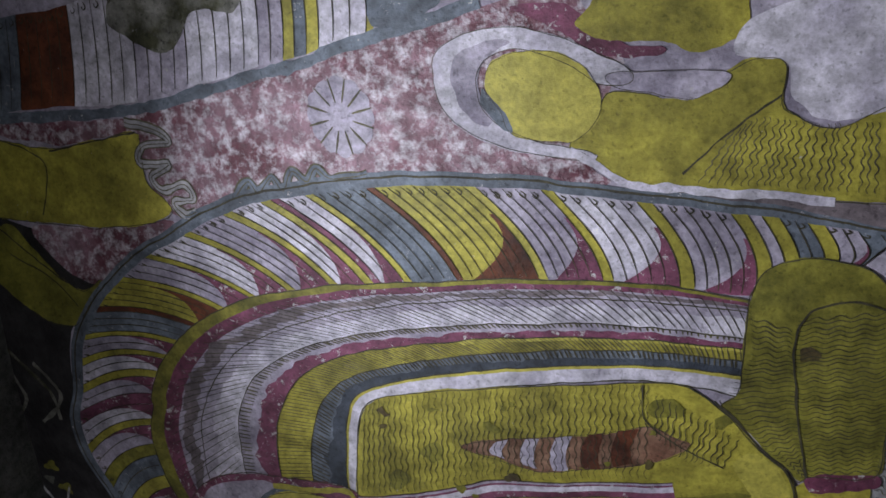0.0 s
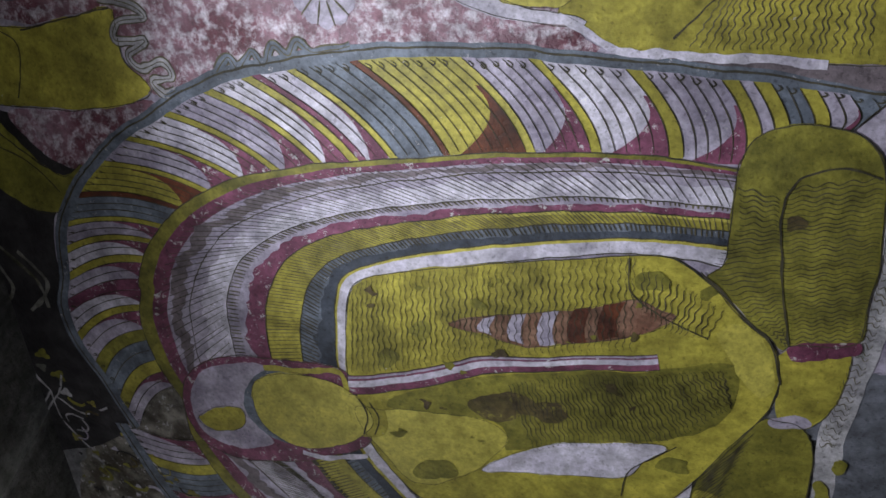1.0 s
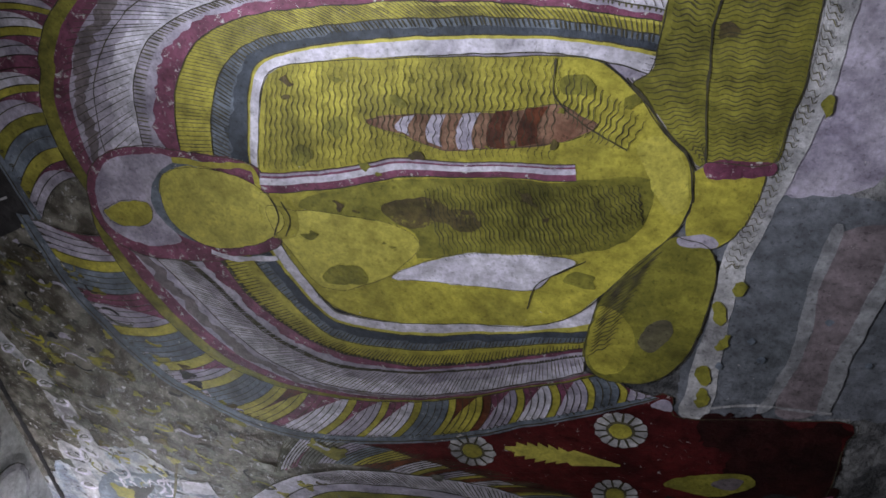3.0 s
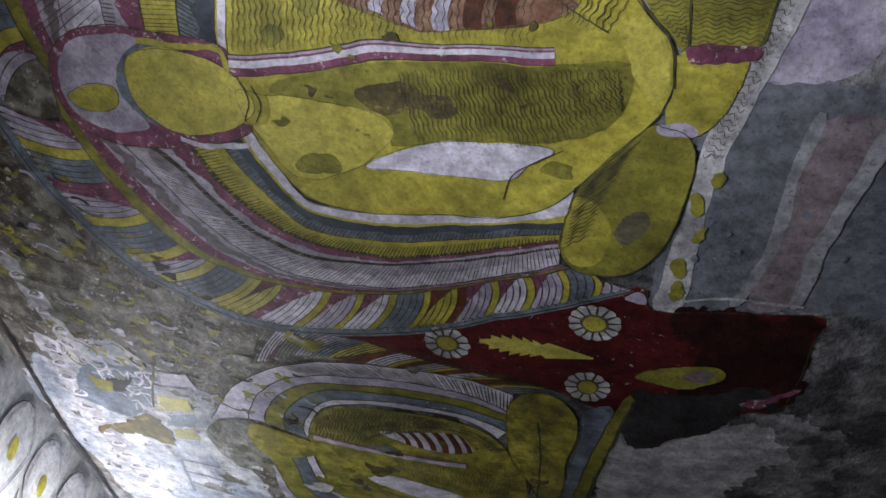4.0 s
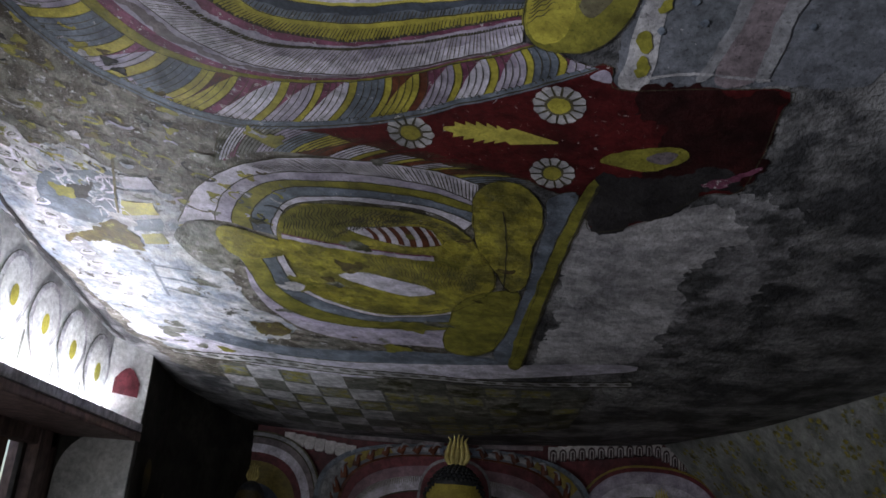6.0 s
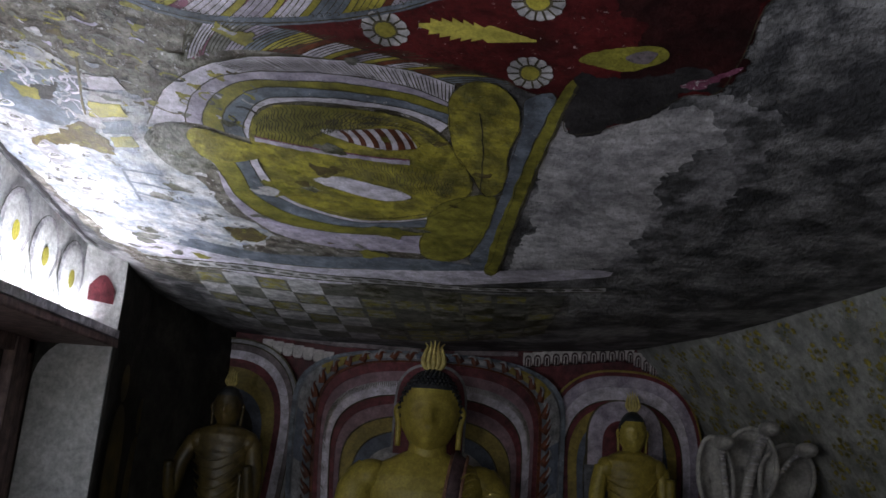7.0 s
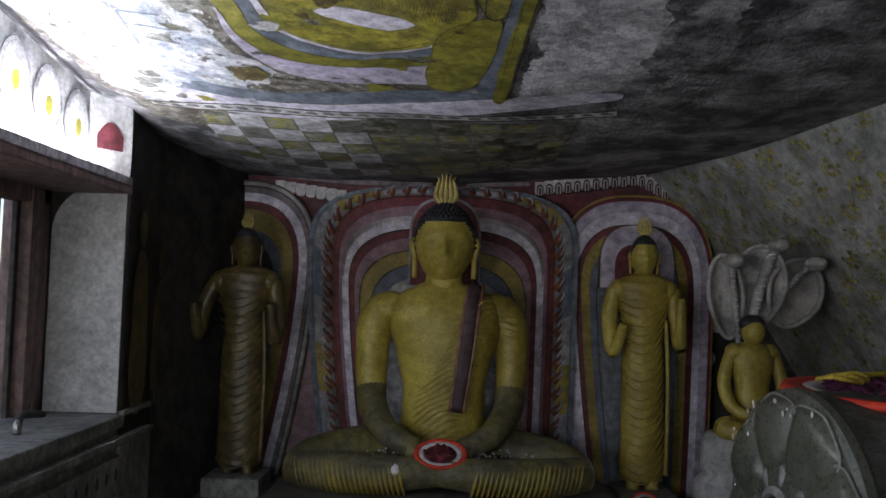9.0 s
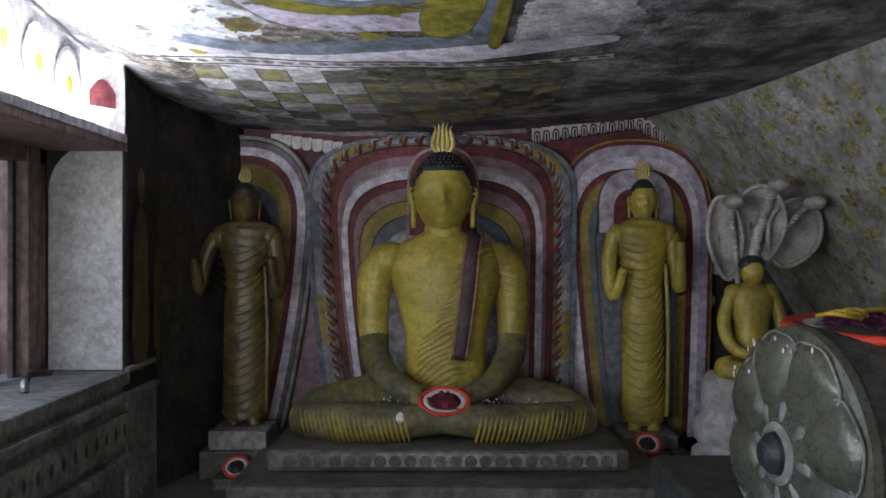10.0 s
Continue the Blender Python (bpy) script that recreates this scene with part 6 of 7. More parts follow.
box(bm, (-0.02, -1.4, -0.10), (0.03, 1.27, 0.09), 0.01)
part("band", bm, M["greywall"], dado)
bm = bmesh.new()
box(bm, (-0.02, -1.4, 0.15), (0.045, 1.27, 0.20), 0.012)
part("moulding", bm, M["greywall"], dado)
bm = bmesh.new()
box(bm, (-0.02, -1.4, -0.22), (0.05, 1.27, -0.14), 0.015)
part("moulding", bm, M["greywall"], dado)
for y0, y1, z0, z1, d in ((1.275, 1.76, -0.5, 0.16, 0.012), (1.275, 1.76, 0.16, 0.19, 0.03), (1.275, 1.76, 0.30, 0.33, 0.016)):
    bm = bmesh.new()
    box(bm, (-0.02, y0, z0), (d, y1, z1), 0.006)
    part("dado_panel", bm, M["greywall"], dado)
for k in range(20):
    bm = bmesh.new()
    ellipsoid(bm, (0.03, -1.2 + 0.125 * k, 0.0), (0.004, 0.022, 0.035), 0, 10, 6)
    part("dot", bm, M["dotgrey"], dado)

# far reveal of the window, with its arched top
reveal = thing("window_reveal", "pale grey plastered reveal with an arched top", "wall", at=(-2.0, 4.77, 0.8), kind="structure")
bm = bmesh.new()
out = [(0.195, 0.02), (0.195, 1.30), (0.05, 1.295)] + [(0.02 - 0.24 * math.sin(q), 1.02 + 0.265 * math.cos(q)) for q in np.linspace(0, math.pi / 2, 9)] + [(-0.22, 0.5), (-0.22, 0.02)]
plate(bm, out, 0.0, 0.014)
part("plaster", bm, M["reveal"], reveal)

# the window: frame post and half-shut plank shutters in the outer wall
window = thing("window_1", "half-shut window with pinkish plank shutters", "window", at=(-2.28, 4.5, 0.81), kind="structure")
for y0, y1, x0, x1, mt, nm in ((0.03, 0.165, -0.05, 0.06, "pinkwood", "frame"), (-0.02, 0.02, -0.03, 0.0, "darkwood", "plank"), (-0.30, -0.165, -0.035, -0.01, "pinkwood", "plank"), (-0.42, -0.31, -0.05, -0.01, "pinkwood", "plank"), (-0.50, -0.43, -0.05, -0.01, "darkwood", "plank")):
    bm = bmesh.new()
    box(bm, (x0, y0, 0.0), (x1, y1, 1.24), 0.006)
    part(nm, bm, M[mt], window)
bm = bmesh.new()
box(bm, (-0.06, -2.2, 1.16), (0.05, 0.25, 1.26), 0.008)
part("head_rail", bm, M["pinkwood"], window)
wall_box("wall_left", (-2.45, 4.66, 0.8), (-2.23, 4.77, 2.1), M["pinkwood"], "pinkish plaster behind the window frame", cuts=3)

# housing of the added spotlight, out of view on the near part of the same wall
lamp = thing("added_ceiling_spot", "added unseen spotlight, small dark metal, bracketed to the wall", "lamp", at=(-1.89, 0.12, 1.87))
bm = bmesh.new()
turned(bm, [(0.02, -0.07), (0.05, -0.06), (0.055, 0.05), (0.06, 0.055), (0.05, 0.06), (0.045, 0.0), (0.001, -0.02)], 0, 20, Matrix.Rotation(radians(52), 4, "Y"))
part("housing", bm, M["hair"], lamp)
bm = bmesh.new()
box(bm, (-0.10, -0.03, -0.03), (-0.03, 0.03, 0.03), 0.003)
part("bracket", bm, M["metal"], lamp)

# faint painted shapes on the near-black wall
faint = thing("dark_wall_mural", "faint ochre standing shapes on a near-black wall", "mural", at=(-1.79, 5.3, 1.4))
for y, w, z0, z1 in ((-0.32, 0.13, -0.62, 0.35), (0.02, 0.12, -0.60, 0.18)):
    bm = bmesh.new()
    ring = [bm.verts.new((0.012, y + w * math.cos(q) * (1.15 if math.sin(q) < 0 else 0.95), (z0 + z1) / 2 + (z1 - z0) / 2 * (abs(math.sin(q)) ** 0.6) * (1 if math.sin(q) > 0 else -1))) for q in np.linspace(0, 2 * math.pi, 28, endpoint=False)]
    bm.faces.new(ring)
    part("painted_shape", bm, M["darkrobe"], faint)
    bm = bmesh.new()
    ring = [bm.verts.new((0.013, y + 0.06 * math.cos(q), z1 + 0.12 + 0.11 * math.sin(q))) for q in np.linspace(0, 2 * math.pi, 20, endpoint=False)]
    bm.faces.new(ring)
    part("painted_shape", bm, M["darkrobe"], faint)
cable = thing("cable", "thin black cable hanging down the wall", "cable", at=(-1.77, 5.45, 0.8))
bm = bmesh.new()
tube(bm, [(0, -0.25, 0.1), (0.0, -0.15, -0.1), (0.02, 0.0, -0.25), (0.03, 0.3, -0.5)], [0.005] * 4, seg=6)
part("wire", bm, M["hair"], cable)


# ---- the painted back wall and its three niches ----
BACK = 6.27
back = thing("niche_wall_painting", "crimson back wall with three painted arched niches", "mural", at=(0, BACK, 0), kind="structure")
bm = bmesh.new()
sheet(bm, lambda u, v: (-1.55 + 3.35 * u, 0.01 * noise.noise((u * 9, v * 9, 0)), 0.05 + (2.42 + 0.12 * max(0, u - 0.45) - 0.05) * v), 40, 30)
part("wall_ground", bm, M["niche_red"], back)


def arch_curve(cx, hw, top, low, lean_l=0.0, lean_r=0.0, rise=0.0, n=40):
    """An arch: sides that draw in towards the floor, rounded over to top."""
    r = rise or hw * 1.15
    power = 3.0 if rise else 2.6
    pts = [(cx - hw, low + (top - r - low) * i / 8) for i in range(8)]
    for i in range(n + 1):
        t = math.pi * (1 - i / n)
        c, s = math.cos(t), math.sin(t)
        pts.append((cx + hw * math.copysign(abs(c) ** (2 / power), c), top - r + r * abs(s) ** (2 / power)))
    pts += [(cx + hw, low + (top - r - low) * (7 - i) / 8) for i in range(8)]
    out = []
    for x, z in pts:
        f = max(0.0, (1.75 - z) / (1.75 - 0.45)) ** 1.6
        out.append((x + (lean_l if x < cx else lean_r) * f * min(1, abs(x - cx) / hw * 1.2), z))
    return out


def arch_band(name, outer, inner, lift, material, label="", thick=0.012):
    bm = bmesh.new()
    rows = [[bm.verts.new((p[0], -d, p[1])) for p in c] for c, d in ((outer, 0.0), (outer, lift), (inner, lift + thick * 0.3), (inner, 0.0))]
    for a, b in zip(rows, rows[1:]):
        for i in range(len(a) - 1):
            bm.faces.new((a[i], a[i + 1], b[i + 1], b[i]))
    return part(name, bm, M[material], back, label)


def niche(cx, low, rows, lift=0.02, **kw):
    """Nested arched bands, from outside in: (half width, top, colour)."""
    for i, (hw, top, colour) in enumerate(rows):
        outer = arch_curve(cx, hw, top, low, **kw)
        if i + 1 < len(rows):
            arch_band("arch_band", outer, arch_curve(cx, rows[i + 1][0], rows[i + 1][1], low, **kw), lift + 0.006 * (len(rows) - i), colour)
        else:
            bm = bmesh.new()
            plate(bm, outer, 0.0, lift + 0.004)
            part("niche_back", bm, M[colour], back)


MID = dict(lean_l=0.12, lean_r=-0.02, rise=0.47)
niche(-0.01, 0.40, [(0.985, 2.33, "blue"), (0.955, 2.315, "greyblue"), (0.82, 2.262, "rust"), (0.797, 2.25, "niche_crim"), (0.765, 2.185, "flesh_mauve"), (0.742, 2.115, "white"), (0.692, 2.02, "line"), (0.686, 2.012, "niche_crim"), (0.655, 1.955, "flesh_mauve"), (0.62, 1.868, "line_soft"), (0.614, 1.86, "ochre_dull"), (0.545, 1.768, "line_soft"), (0.538, 1.76, "niche_blue"), (0.49, 1.668, "pale")], **MID)
niche(1.40, 0.12, [(0.575, 2.305, "ochre_dull"), (0.565, 2.29, "niche_crim"), (0.545, 2.262, "lilac"), (0.485, 2.18, "white"), (0.435, 2.09, "line"), (0.428, 2.082, "niche_crim"), (0.395, 2.04, "ochre_dull"), (0.33, 1.95, "niche_blue"), (0.285, 1.86, "line_soft"), (0.278, 1.85, "greyblue")], lean_l=0.10, lean_r=-0.03)
niche(-1.50, 0.12, [(0.565, 2.34, "line_soft"), (0.555, 2.33, "stripe"), (0.53, 2.305, "line"), (0.522, 2.295, "mauve"), (0.49, 2.25, "white"), (0.43, 2.19, "niche_crim"), (0.385, 2.13, "ochre_dull"), (0.30, 1.98, "niche_blue"), (0.24, 1.88, "darkwall")], lean_r=-0.17)
# haloes painted behind the heads of the two ochre statues
for cx, rows, low in ((0.0, ((0.262, 2.245, "stripe", 0.112), (0.245, 2.225, "niche_crim", 0.116)), 1.60), (1.41, ((0.275, 2.085, "line_soft", 0.092), (0.268, 2.078, "lilac", 0.095), (0.165, 1.94, "niche_crim", 0.099)), 1.62)):
    for hw, top, colour, lift in rows:
        bm = bmesh.new()
        plate(bm, arch_curve(cx, hw, top, low), 0.0, lift)
        part("head_halo", bm, M[colour], back)
# pink ground between the niches, near the floor
bm = bmesh.new()
plate(bm, [(-1.14, 0.35), (-0.85, 0.35), (-0.93, 1.30), (-0.99, 1.30)], 0.0, 0.014)
part("pink_ground", bm, M["flesh_mauve"], back)
# fine ribs on the pale band of the middle arch
rib_o, rib_i = arch_curve(-0.01, 0.740, 2.112, 0.45, n=150, **MID), arch_curve(-0.01, 0.722, 2.074, 0.45, n=150, **MID)
bm = bmesh.new()
for i in range(4, len(rib_o) - 4):
    a, b = Vector(rib_o[i]), Vector(rib_i[i])
    d = (b - a).normalized()
    s = Vector((-d.y, d.x)) * 0.0025
    f = [bm.verts.new((q.x, -0.084, q.y)) for q in (a - s, a + s, b + s * 0.5, b - s * 0.5)]
    bm.faces.new(f)
tagged(part("rib_line", bm, M["line_soft"], back), kind="stuff")
# painted patches and curled rust leaves round the middle arch's frame
lo, li = spline(arch_curve(-0.01, 0.953, 2.313, 0.47, **MID), 132), spline(arch_curve(-0.01, 0.822, 2.264, 0.47, **MID), 132)
COLOURS = ("stripe", "niche_blue", "ochre_dull", "mauve", "stripe", "mauve", "niche_blue", "pale", "ochre_dull")
for i in range(0, 132, 3):
    bm = bmesh.new()
    n = 3
    rows = []
    for j in range(n + 1):
        a, b = Vector(lo[i + j]), Vector(li[i + j])
        side_in = 0.10 + 0.06 * noise.noise((i, j, 0.3))
        rows.append([bm.verts.new((p.x, -0.113 - 0.006 * math.sin(math.pi * q), p.y)) for q in (0.0, 0.33, 0.66, 1.0) for p in (a.lerp(b, side_in + (0.80 - side_in) * q),)])
    for r0, r1 in zip(rows, rows[1:]):
        for q in range(3):
            bm.faces.new((r0[q], r0[q + 1], r1[q + 1], r1[q]))
    part("leaf_patch", bm, M[COLOURS[(i // 9 * 2 + i // 36) % 9]], back)
    # a leaf that curls out from the inner edge, its tip bent upwards
    a, b = Vector(lo[i + 2]), Vector(li[i + 2])
    along = Vector(li[min(i + 4, 132)]) - Vector(li[max(i, 0)])
    along = along.normalized() * (1 if i < 66 else -1)
    out = (a - b).normalized()
    bm = bmesh.new()
    pts = [b + along * -0.030 + out * 0.005, b + out * 0.035, b + along * 0.030 + out * 0.060, b + along * 0.055 + out * 0.052]
    tube(bm, [(p.x, -0.120, p.y) for p in pts], [0.026, 0.025, 0.013, 0.003], 0, 8, 0.5, n=10)
    part("leaf_curl", bm, M["rust"], back)
    bm = bmesh.new()
    tube(bm, [(p.x, -0.130, p.y) for p in (b + along * -0.012 + out * 0.034, b + along * 0.022 + out * 0.070, b + along * 0.056 + out * 0.058)], [0.004, 0.010, 0.003], 0, 6, 0.6, n=8)
    part("leaf_edge", bm, M["stripe"], back)
# plain cornice strips under the rock, and the scalloped fringe over the niches
for pts in ([(-1.42, 2.41), (-1.25, 2.375), (-0.75, 2.335), (-0.1, 2.335), (-0.1, 2.365), (-0.75, 2.375), (-1.25, 2.43), (-1.42, 2.47)], [(0.15, 2.335), (0.62, 2.36), (0.62, 2.39), (0.15, 2.365)]):
    bm = bmesh.new()
    plate(bm, pts, 0.0, 0.03)
    part("cornice_strip", bm, M["mauve"], back)
for x0, x1, z0, z1, n in ((-1.27, -0.74, 2.305, 2.235, 7), (0.66, 1.42, 2.335, 2.44, 11), (1.42, 1.66, 2.44, 2.33, 4)):
    for k in range(n):
        s = (k + 0.5) / n
        x, z, w = x0 + (x1 - x0) * s, z0 + (z1 - z0) * s, (x1 - x0) / n * 0.50
        h = 0.042 if x1 < 0 else 0.052
        bm = bmesh.new()
        out = [(x - w, z + 0.05)] + [(x - w * (0.96 if x1 < 0 else 1) * math.copysign(abs(math.cos(q)) ** 0.6, math.cos(q)), z - h * math.sin(q) ** 0.6) for q in np.linspace(0, math.pi, 13)] + [(x + w, z + 0.05)]
        plate(bm, out, 0.0, 0.034)
        part("scallop", bm, M["cream"], back)
        if x1 > 0:
            for rad, lift, mt in ((0.74, 0.038, "sash"), (0.44, 0.042, "cream"), (0.24, 0.045, "sash")):
                bm = bmesh.new()
                plate(bm, [(x - w * rad, z - 0.055)] + [(x - w * rad * math.cos(q), z + (0.055 * rad - 0.01) * math.sin(q)) for q in np.linspace(0, math.pi, 9)] + [(x + w * rad, z - 0.055)], 0.0, lift)
                part("scallop_core", bm, M[mt], back)
# pale discs painted beside the right niche
for x, z, r in ((2.02, 1.36, 0.05), (1.95, 1.12, 0.06), (2.06, 2.00, 0.09), (2.75, 1.36, 0.09)):
    bm = bmesh.new()
    plate(bm, [(x + r * math.cos(q), z + r * math.sin(q)) for q in np.linspace(0, 2 * math.pi, 24, endpoint=False)], 0.0, 0.025)
    part("pale_disc", bm, M["lilac"], back)


# ---- statues: each one plain mesh ----
def flame_finial(bm, c, h, w, mi):
    """A flame-shaped crest: curved prongs that swell from a round bud."""
    ellipsoid(bm, (c[0], c[1], c[2] + h * 0.20), (w * 0.36, w * 0.26, h * 0.22), mi, 14, 8)
    for k in (-2, -1, 0, 1, 2):
        x = k * w * 0.24
        tube(bm, [(c[0] + x * 0.35, c[1] - w * 0.12, c[2]), (c[0] + x * 1.02, c[1] - w * 0.2, c[2] + h * 0.26), (c[0] + x * 0.86, c[1] - w * 0.1, c[2] + h * 0.58), (c[0] + x * 0.72, c[1] - w * 0.05, c[2] + h * (0.85 - 0.05 * abs(k))), (c[0] + x * 1.0, c[1], c[2] + h * (1.0 - 0.07 * abs(k)))], [w * 0.08, w * 0.13, w * 0.095, w * 0.055, w * 0.015], mi, 8, n=16)


def head(bm, c, w, h, skin, dark, crest, fin):
    """A plain head with soft relief: tapering oval, cap of curls, long ear lobes, crest."""
    seg, rings = 64, 44
    bell = lambda v, s: math.exp(-(v / s) ** 2)

    def hair_line(d):
        f = min(1.0, max(0.0, (-d.y + 0.15) / 0.80))
        return -0.42 + 0.98 * f * f * (3 - 2 * f)

    def at(d):
        x, y, z = d.x, d.y, d.z
        jaw = 1 - 0.20 * max(0, -z) ** 1.6
        fx, fz = x, z
        push = 0.0
        if y < 0:
            down = min(1, max(0, (0.22 - fz) / 0.40)) * (1 if fz > -0.20 else max(0, 1 - (-0.20 - fz) / 0.07))
            push += 0.34 * bell(fx, 0.095 + 0.05 * down) * down
            push -= 0.11 * bell(abs(fx) - 0.38, 0.20) * bell(fz - 0.10, 0.10)
            push += 0.045 * bell(abs(fx) - 0.38, 0.15) * bell(fz - 0.08, 0.045)
            push += 0.075 * bell(fx, 0.20) * (bell(fz + 0.37, 0.035) + bell(fz + 0.46, 0.04))
            push += 0.06 * bell(fx, 0.25) * bell(fz + 0.72, 0.13)
            push += 0.035 * bell(abs(fx) - 0.36, 0.26) * bell(fz - 0.22, 0.05)
        lift = 1.06 if z > hair_line(d) else 1.0
        return Vector((c[0] + w * 0.5 * x * jaw * lift, c[1] + w * 0.54 * (y * lift * (1 - 0.08 * max(0, -z)) - push), c[2] + h * 0.5 * z * (1.02 if lift > 1 else 1)))

    dirs = [[Vector((math.sin(math.pi * i / rings) * math.cos(2 * math.pi * j / seg), math.sin(math.pi * i / rings) * math.sin(2 * math.pi * j / seg), math.cos(math.pi * i / rings))) for j in range(seg)] for i in range(1, rings)]
    vs = [[bm.verts.new(at(d)) for d in row] for row in dirs]
    ends = [bm.verts.new(at(Vector((0, 0, 1)))), bm.verts.new(at(Vector((0, 0, -1))))]
    for j in range(seg):
        k = (j + 1) % seg
        bm.faces.new((ends[0], vs[0][j], vs[0][k])).material_index = dark
        bm.faces.new((ends[1], vs[-1][k], vs[-1][j])).material_index = skin
        for i in range(rings - 2):
            mid = (dirs[i][j] + dirs[i + 1][k]) * 0.5
            bm.faces.new((vs[i][j], vs[i + 1][j], vs[i + 1][k], vs[i][k])).material_index = dark if mid.z > hair_line(mid) else skin
    if w > 0.3:
        for i in range(13):
            th = 0.12 + 0.125 * i
            n = max(5, int(math.sin(th) * 44))
            for k in range(n):
                ph = 2 * math.pi * (k + 0.5 * (i % 2)) / n
                d = Vector((math.sin(th) * math.cos(ph), math.sin(th) * math.sin(ph), math.cos(th)))
                if d.z > hair_line(d) + 0.03:
                    ellipsoid(bm, at(d), (0.0135, 0.0135, 0.0125), dark, 6, 5)
    for q in (-1, 1):
        tube(bm, [(c[0] + q * w * 0.49, c[1], c[2] + h * 0.10), (c[0] + q * w * 0.55, c[1] - 0.01, c[2] + h * 0.02), (c[0] + q * w * 0.52, c[1], c[2] - h * 0.14), (c[0] + q * w * 0.51, c[1], c[2] - h * 0.40)], [w * 0.045, w * 0.07, w * 0.05, w * 0.045], skin, 10, n=14)
    flame_finial(bm, (c[0], c[1] + w * 0.05, c[2] + h * 0.49), crest, crest * 0.60, fin)


def seated_statue():
    bm = bmesh.new()
    y = 5.78
    # trunk
    loft(bm, [(0.42, 0, y, 0.34, 0.24), (0.62, 0, y, 0.27, 0.20), (0.90, 0, y, 0.255, 0.19), (1.15, 0, y, 0.31, 0.21), (1.36, 0, y, 0.385, 0.215), (1.46, 0, y + 0.01, 0.385, 0.20), (1.535, 0, y + 0.02, 0.30, 0.175), (1.59, 0, y + 0.02, 0.19, 0.145), (1.625, 0, y + 0.02, 0.12, 0.12)], 0, 40, 44)
    loft(bm, [(1.48, 0, y + 0.01, 0.18, 0.15), (1.56, 0, y, 0.135, 0.13), (1.70, 0, y - 0.01, 0.118, 0.118)], 0, 28, 10, folds=0.015, count=28)
    # robe over one side of the chest, rippled
    loft(bm, [(0.50, 0.03, y - 0.01, 0.31, 0.225), (0.66, 0.03, y - 0.012, 0.272, 0.205), (0.92, 0.04, y - 0.012, 0.255, 0.195), (1.10, 0.10, y - 0.012, 0.235, 0.21), (1.28, 0.18, y - 0.012, 0.225, 0.215), (1.44, 0.215, y, 0.195, 0.205), (1.53, 0.21, y + 0.02, 0.14, 0.17), (1.565, 0.20, y + 0.02, 0.06, 0.08)], 1, 48, 90, folds=0.022, count=13)
    # ridged folds of the robe sweeping down across the trunk
    zs = [0.50, 0.66, 0.92, 1.10, 1.28, 1.46, 1.55]
    xs, aw, bw = [0.03, 0.03, 0.04, 0.10, 0.18, 0.235, 0.25], [0.31, 0.272, 0.255, 0.235, 0.225, 0.205, 0.15], [0.225, 0.205, 0.195, 0.21, 0.215, 0.205, 0.17]
    for k in range(22):
        pts = []
        for i in range(9):
            u = i / 8
            z = 1.50 - 0.043 * k - 0.17 * u * u - 0.04 * u
            cx, a, b = (float(np.interp(z, zs, q)) for q in (xs, aw, bw))
            x = cx + a * (0.42 - 1.30 * u)
            if z > 0.52 and abs((x - cx) / a) < 0.97:
                pts.append((x, y - 0.014 - b * math.sqrt(1 - ((x - cx) / a) ** 2), z + 0.010 * math.sin(9 * u + k)))
        if len(pts) > 3:
            tube(bm, pts, [0.0075] * len(pts), 1, 6, n=20)
    # sash down from the shoulder
    for x, r, mi in ((0.0, 0.043, 3), (0.05, 0.011, 2), (-0.05, 0.011, 2)):
        tube(bm, [(0.225 + x, y + 0.05, 1.61), (0.215 + x, y - 0.13, 1.585), (0.185 + x, y - 0.235, 1.42), (0.155 + x, y - 0.242, 1.15), (0.105 + x * 0.9, y - 0.222, 0.77)], [r, r, r, r, r * 0.9], mi, 10, 0.22)
    # arms: shoulder, elbow, wrist, folded in the lap
    for q, mi in ((-1, 0), (1, 1)):
        tube(bm, [(q * 0.36, y + 0.02, 1.46), (q * 0.455, y, 1.33), (q * 0.475, y - 0.02, 1.05), (q * 0.46, y - 0.06, 0.86)], [0.115, 0.125, 0.107, 0.094], mi, 18)
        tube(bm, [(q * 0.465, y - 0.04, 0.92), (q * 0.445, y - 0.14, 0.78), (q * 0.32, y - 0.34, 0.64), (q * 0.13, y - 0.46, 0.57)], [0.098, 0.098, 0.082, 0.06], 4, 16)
        ellipsoid(bm, (q * 0.375, y + 0.01, 1.425), (0.145, 0.14, 0.12), mi, 22, 14, Matrix.Rotation(q * 0.45, 3, "Y"))
        if mi:
            for k in range(11):
                zz = 0.93 + 0.047 * k
                rr = float(np.interp(zz, [0.9, 1.05, 1.34, 1.5], [0.104, 0.113, 0.132, 0.122]))
                ellipsoid(bm, (float(np.interp(zz, [0.9, 1.05, 1.34, 1.5], [0.463, 0.475, 0.455, 0.38])), y - 0.012, zz), (rr, rr, 0.013), 1, 20, 6, Matrix.Rotation(0.28, 3, "Y"))
    tube(bm, [(-0.20, y - 0.46, 0.545), (0.0, y - 0.49, 0.535), (0.20, y - 0.46, 0.545)], [0.06, 0.075, 0.06], 4, 14, 0.8)
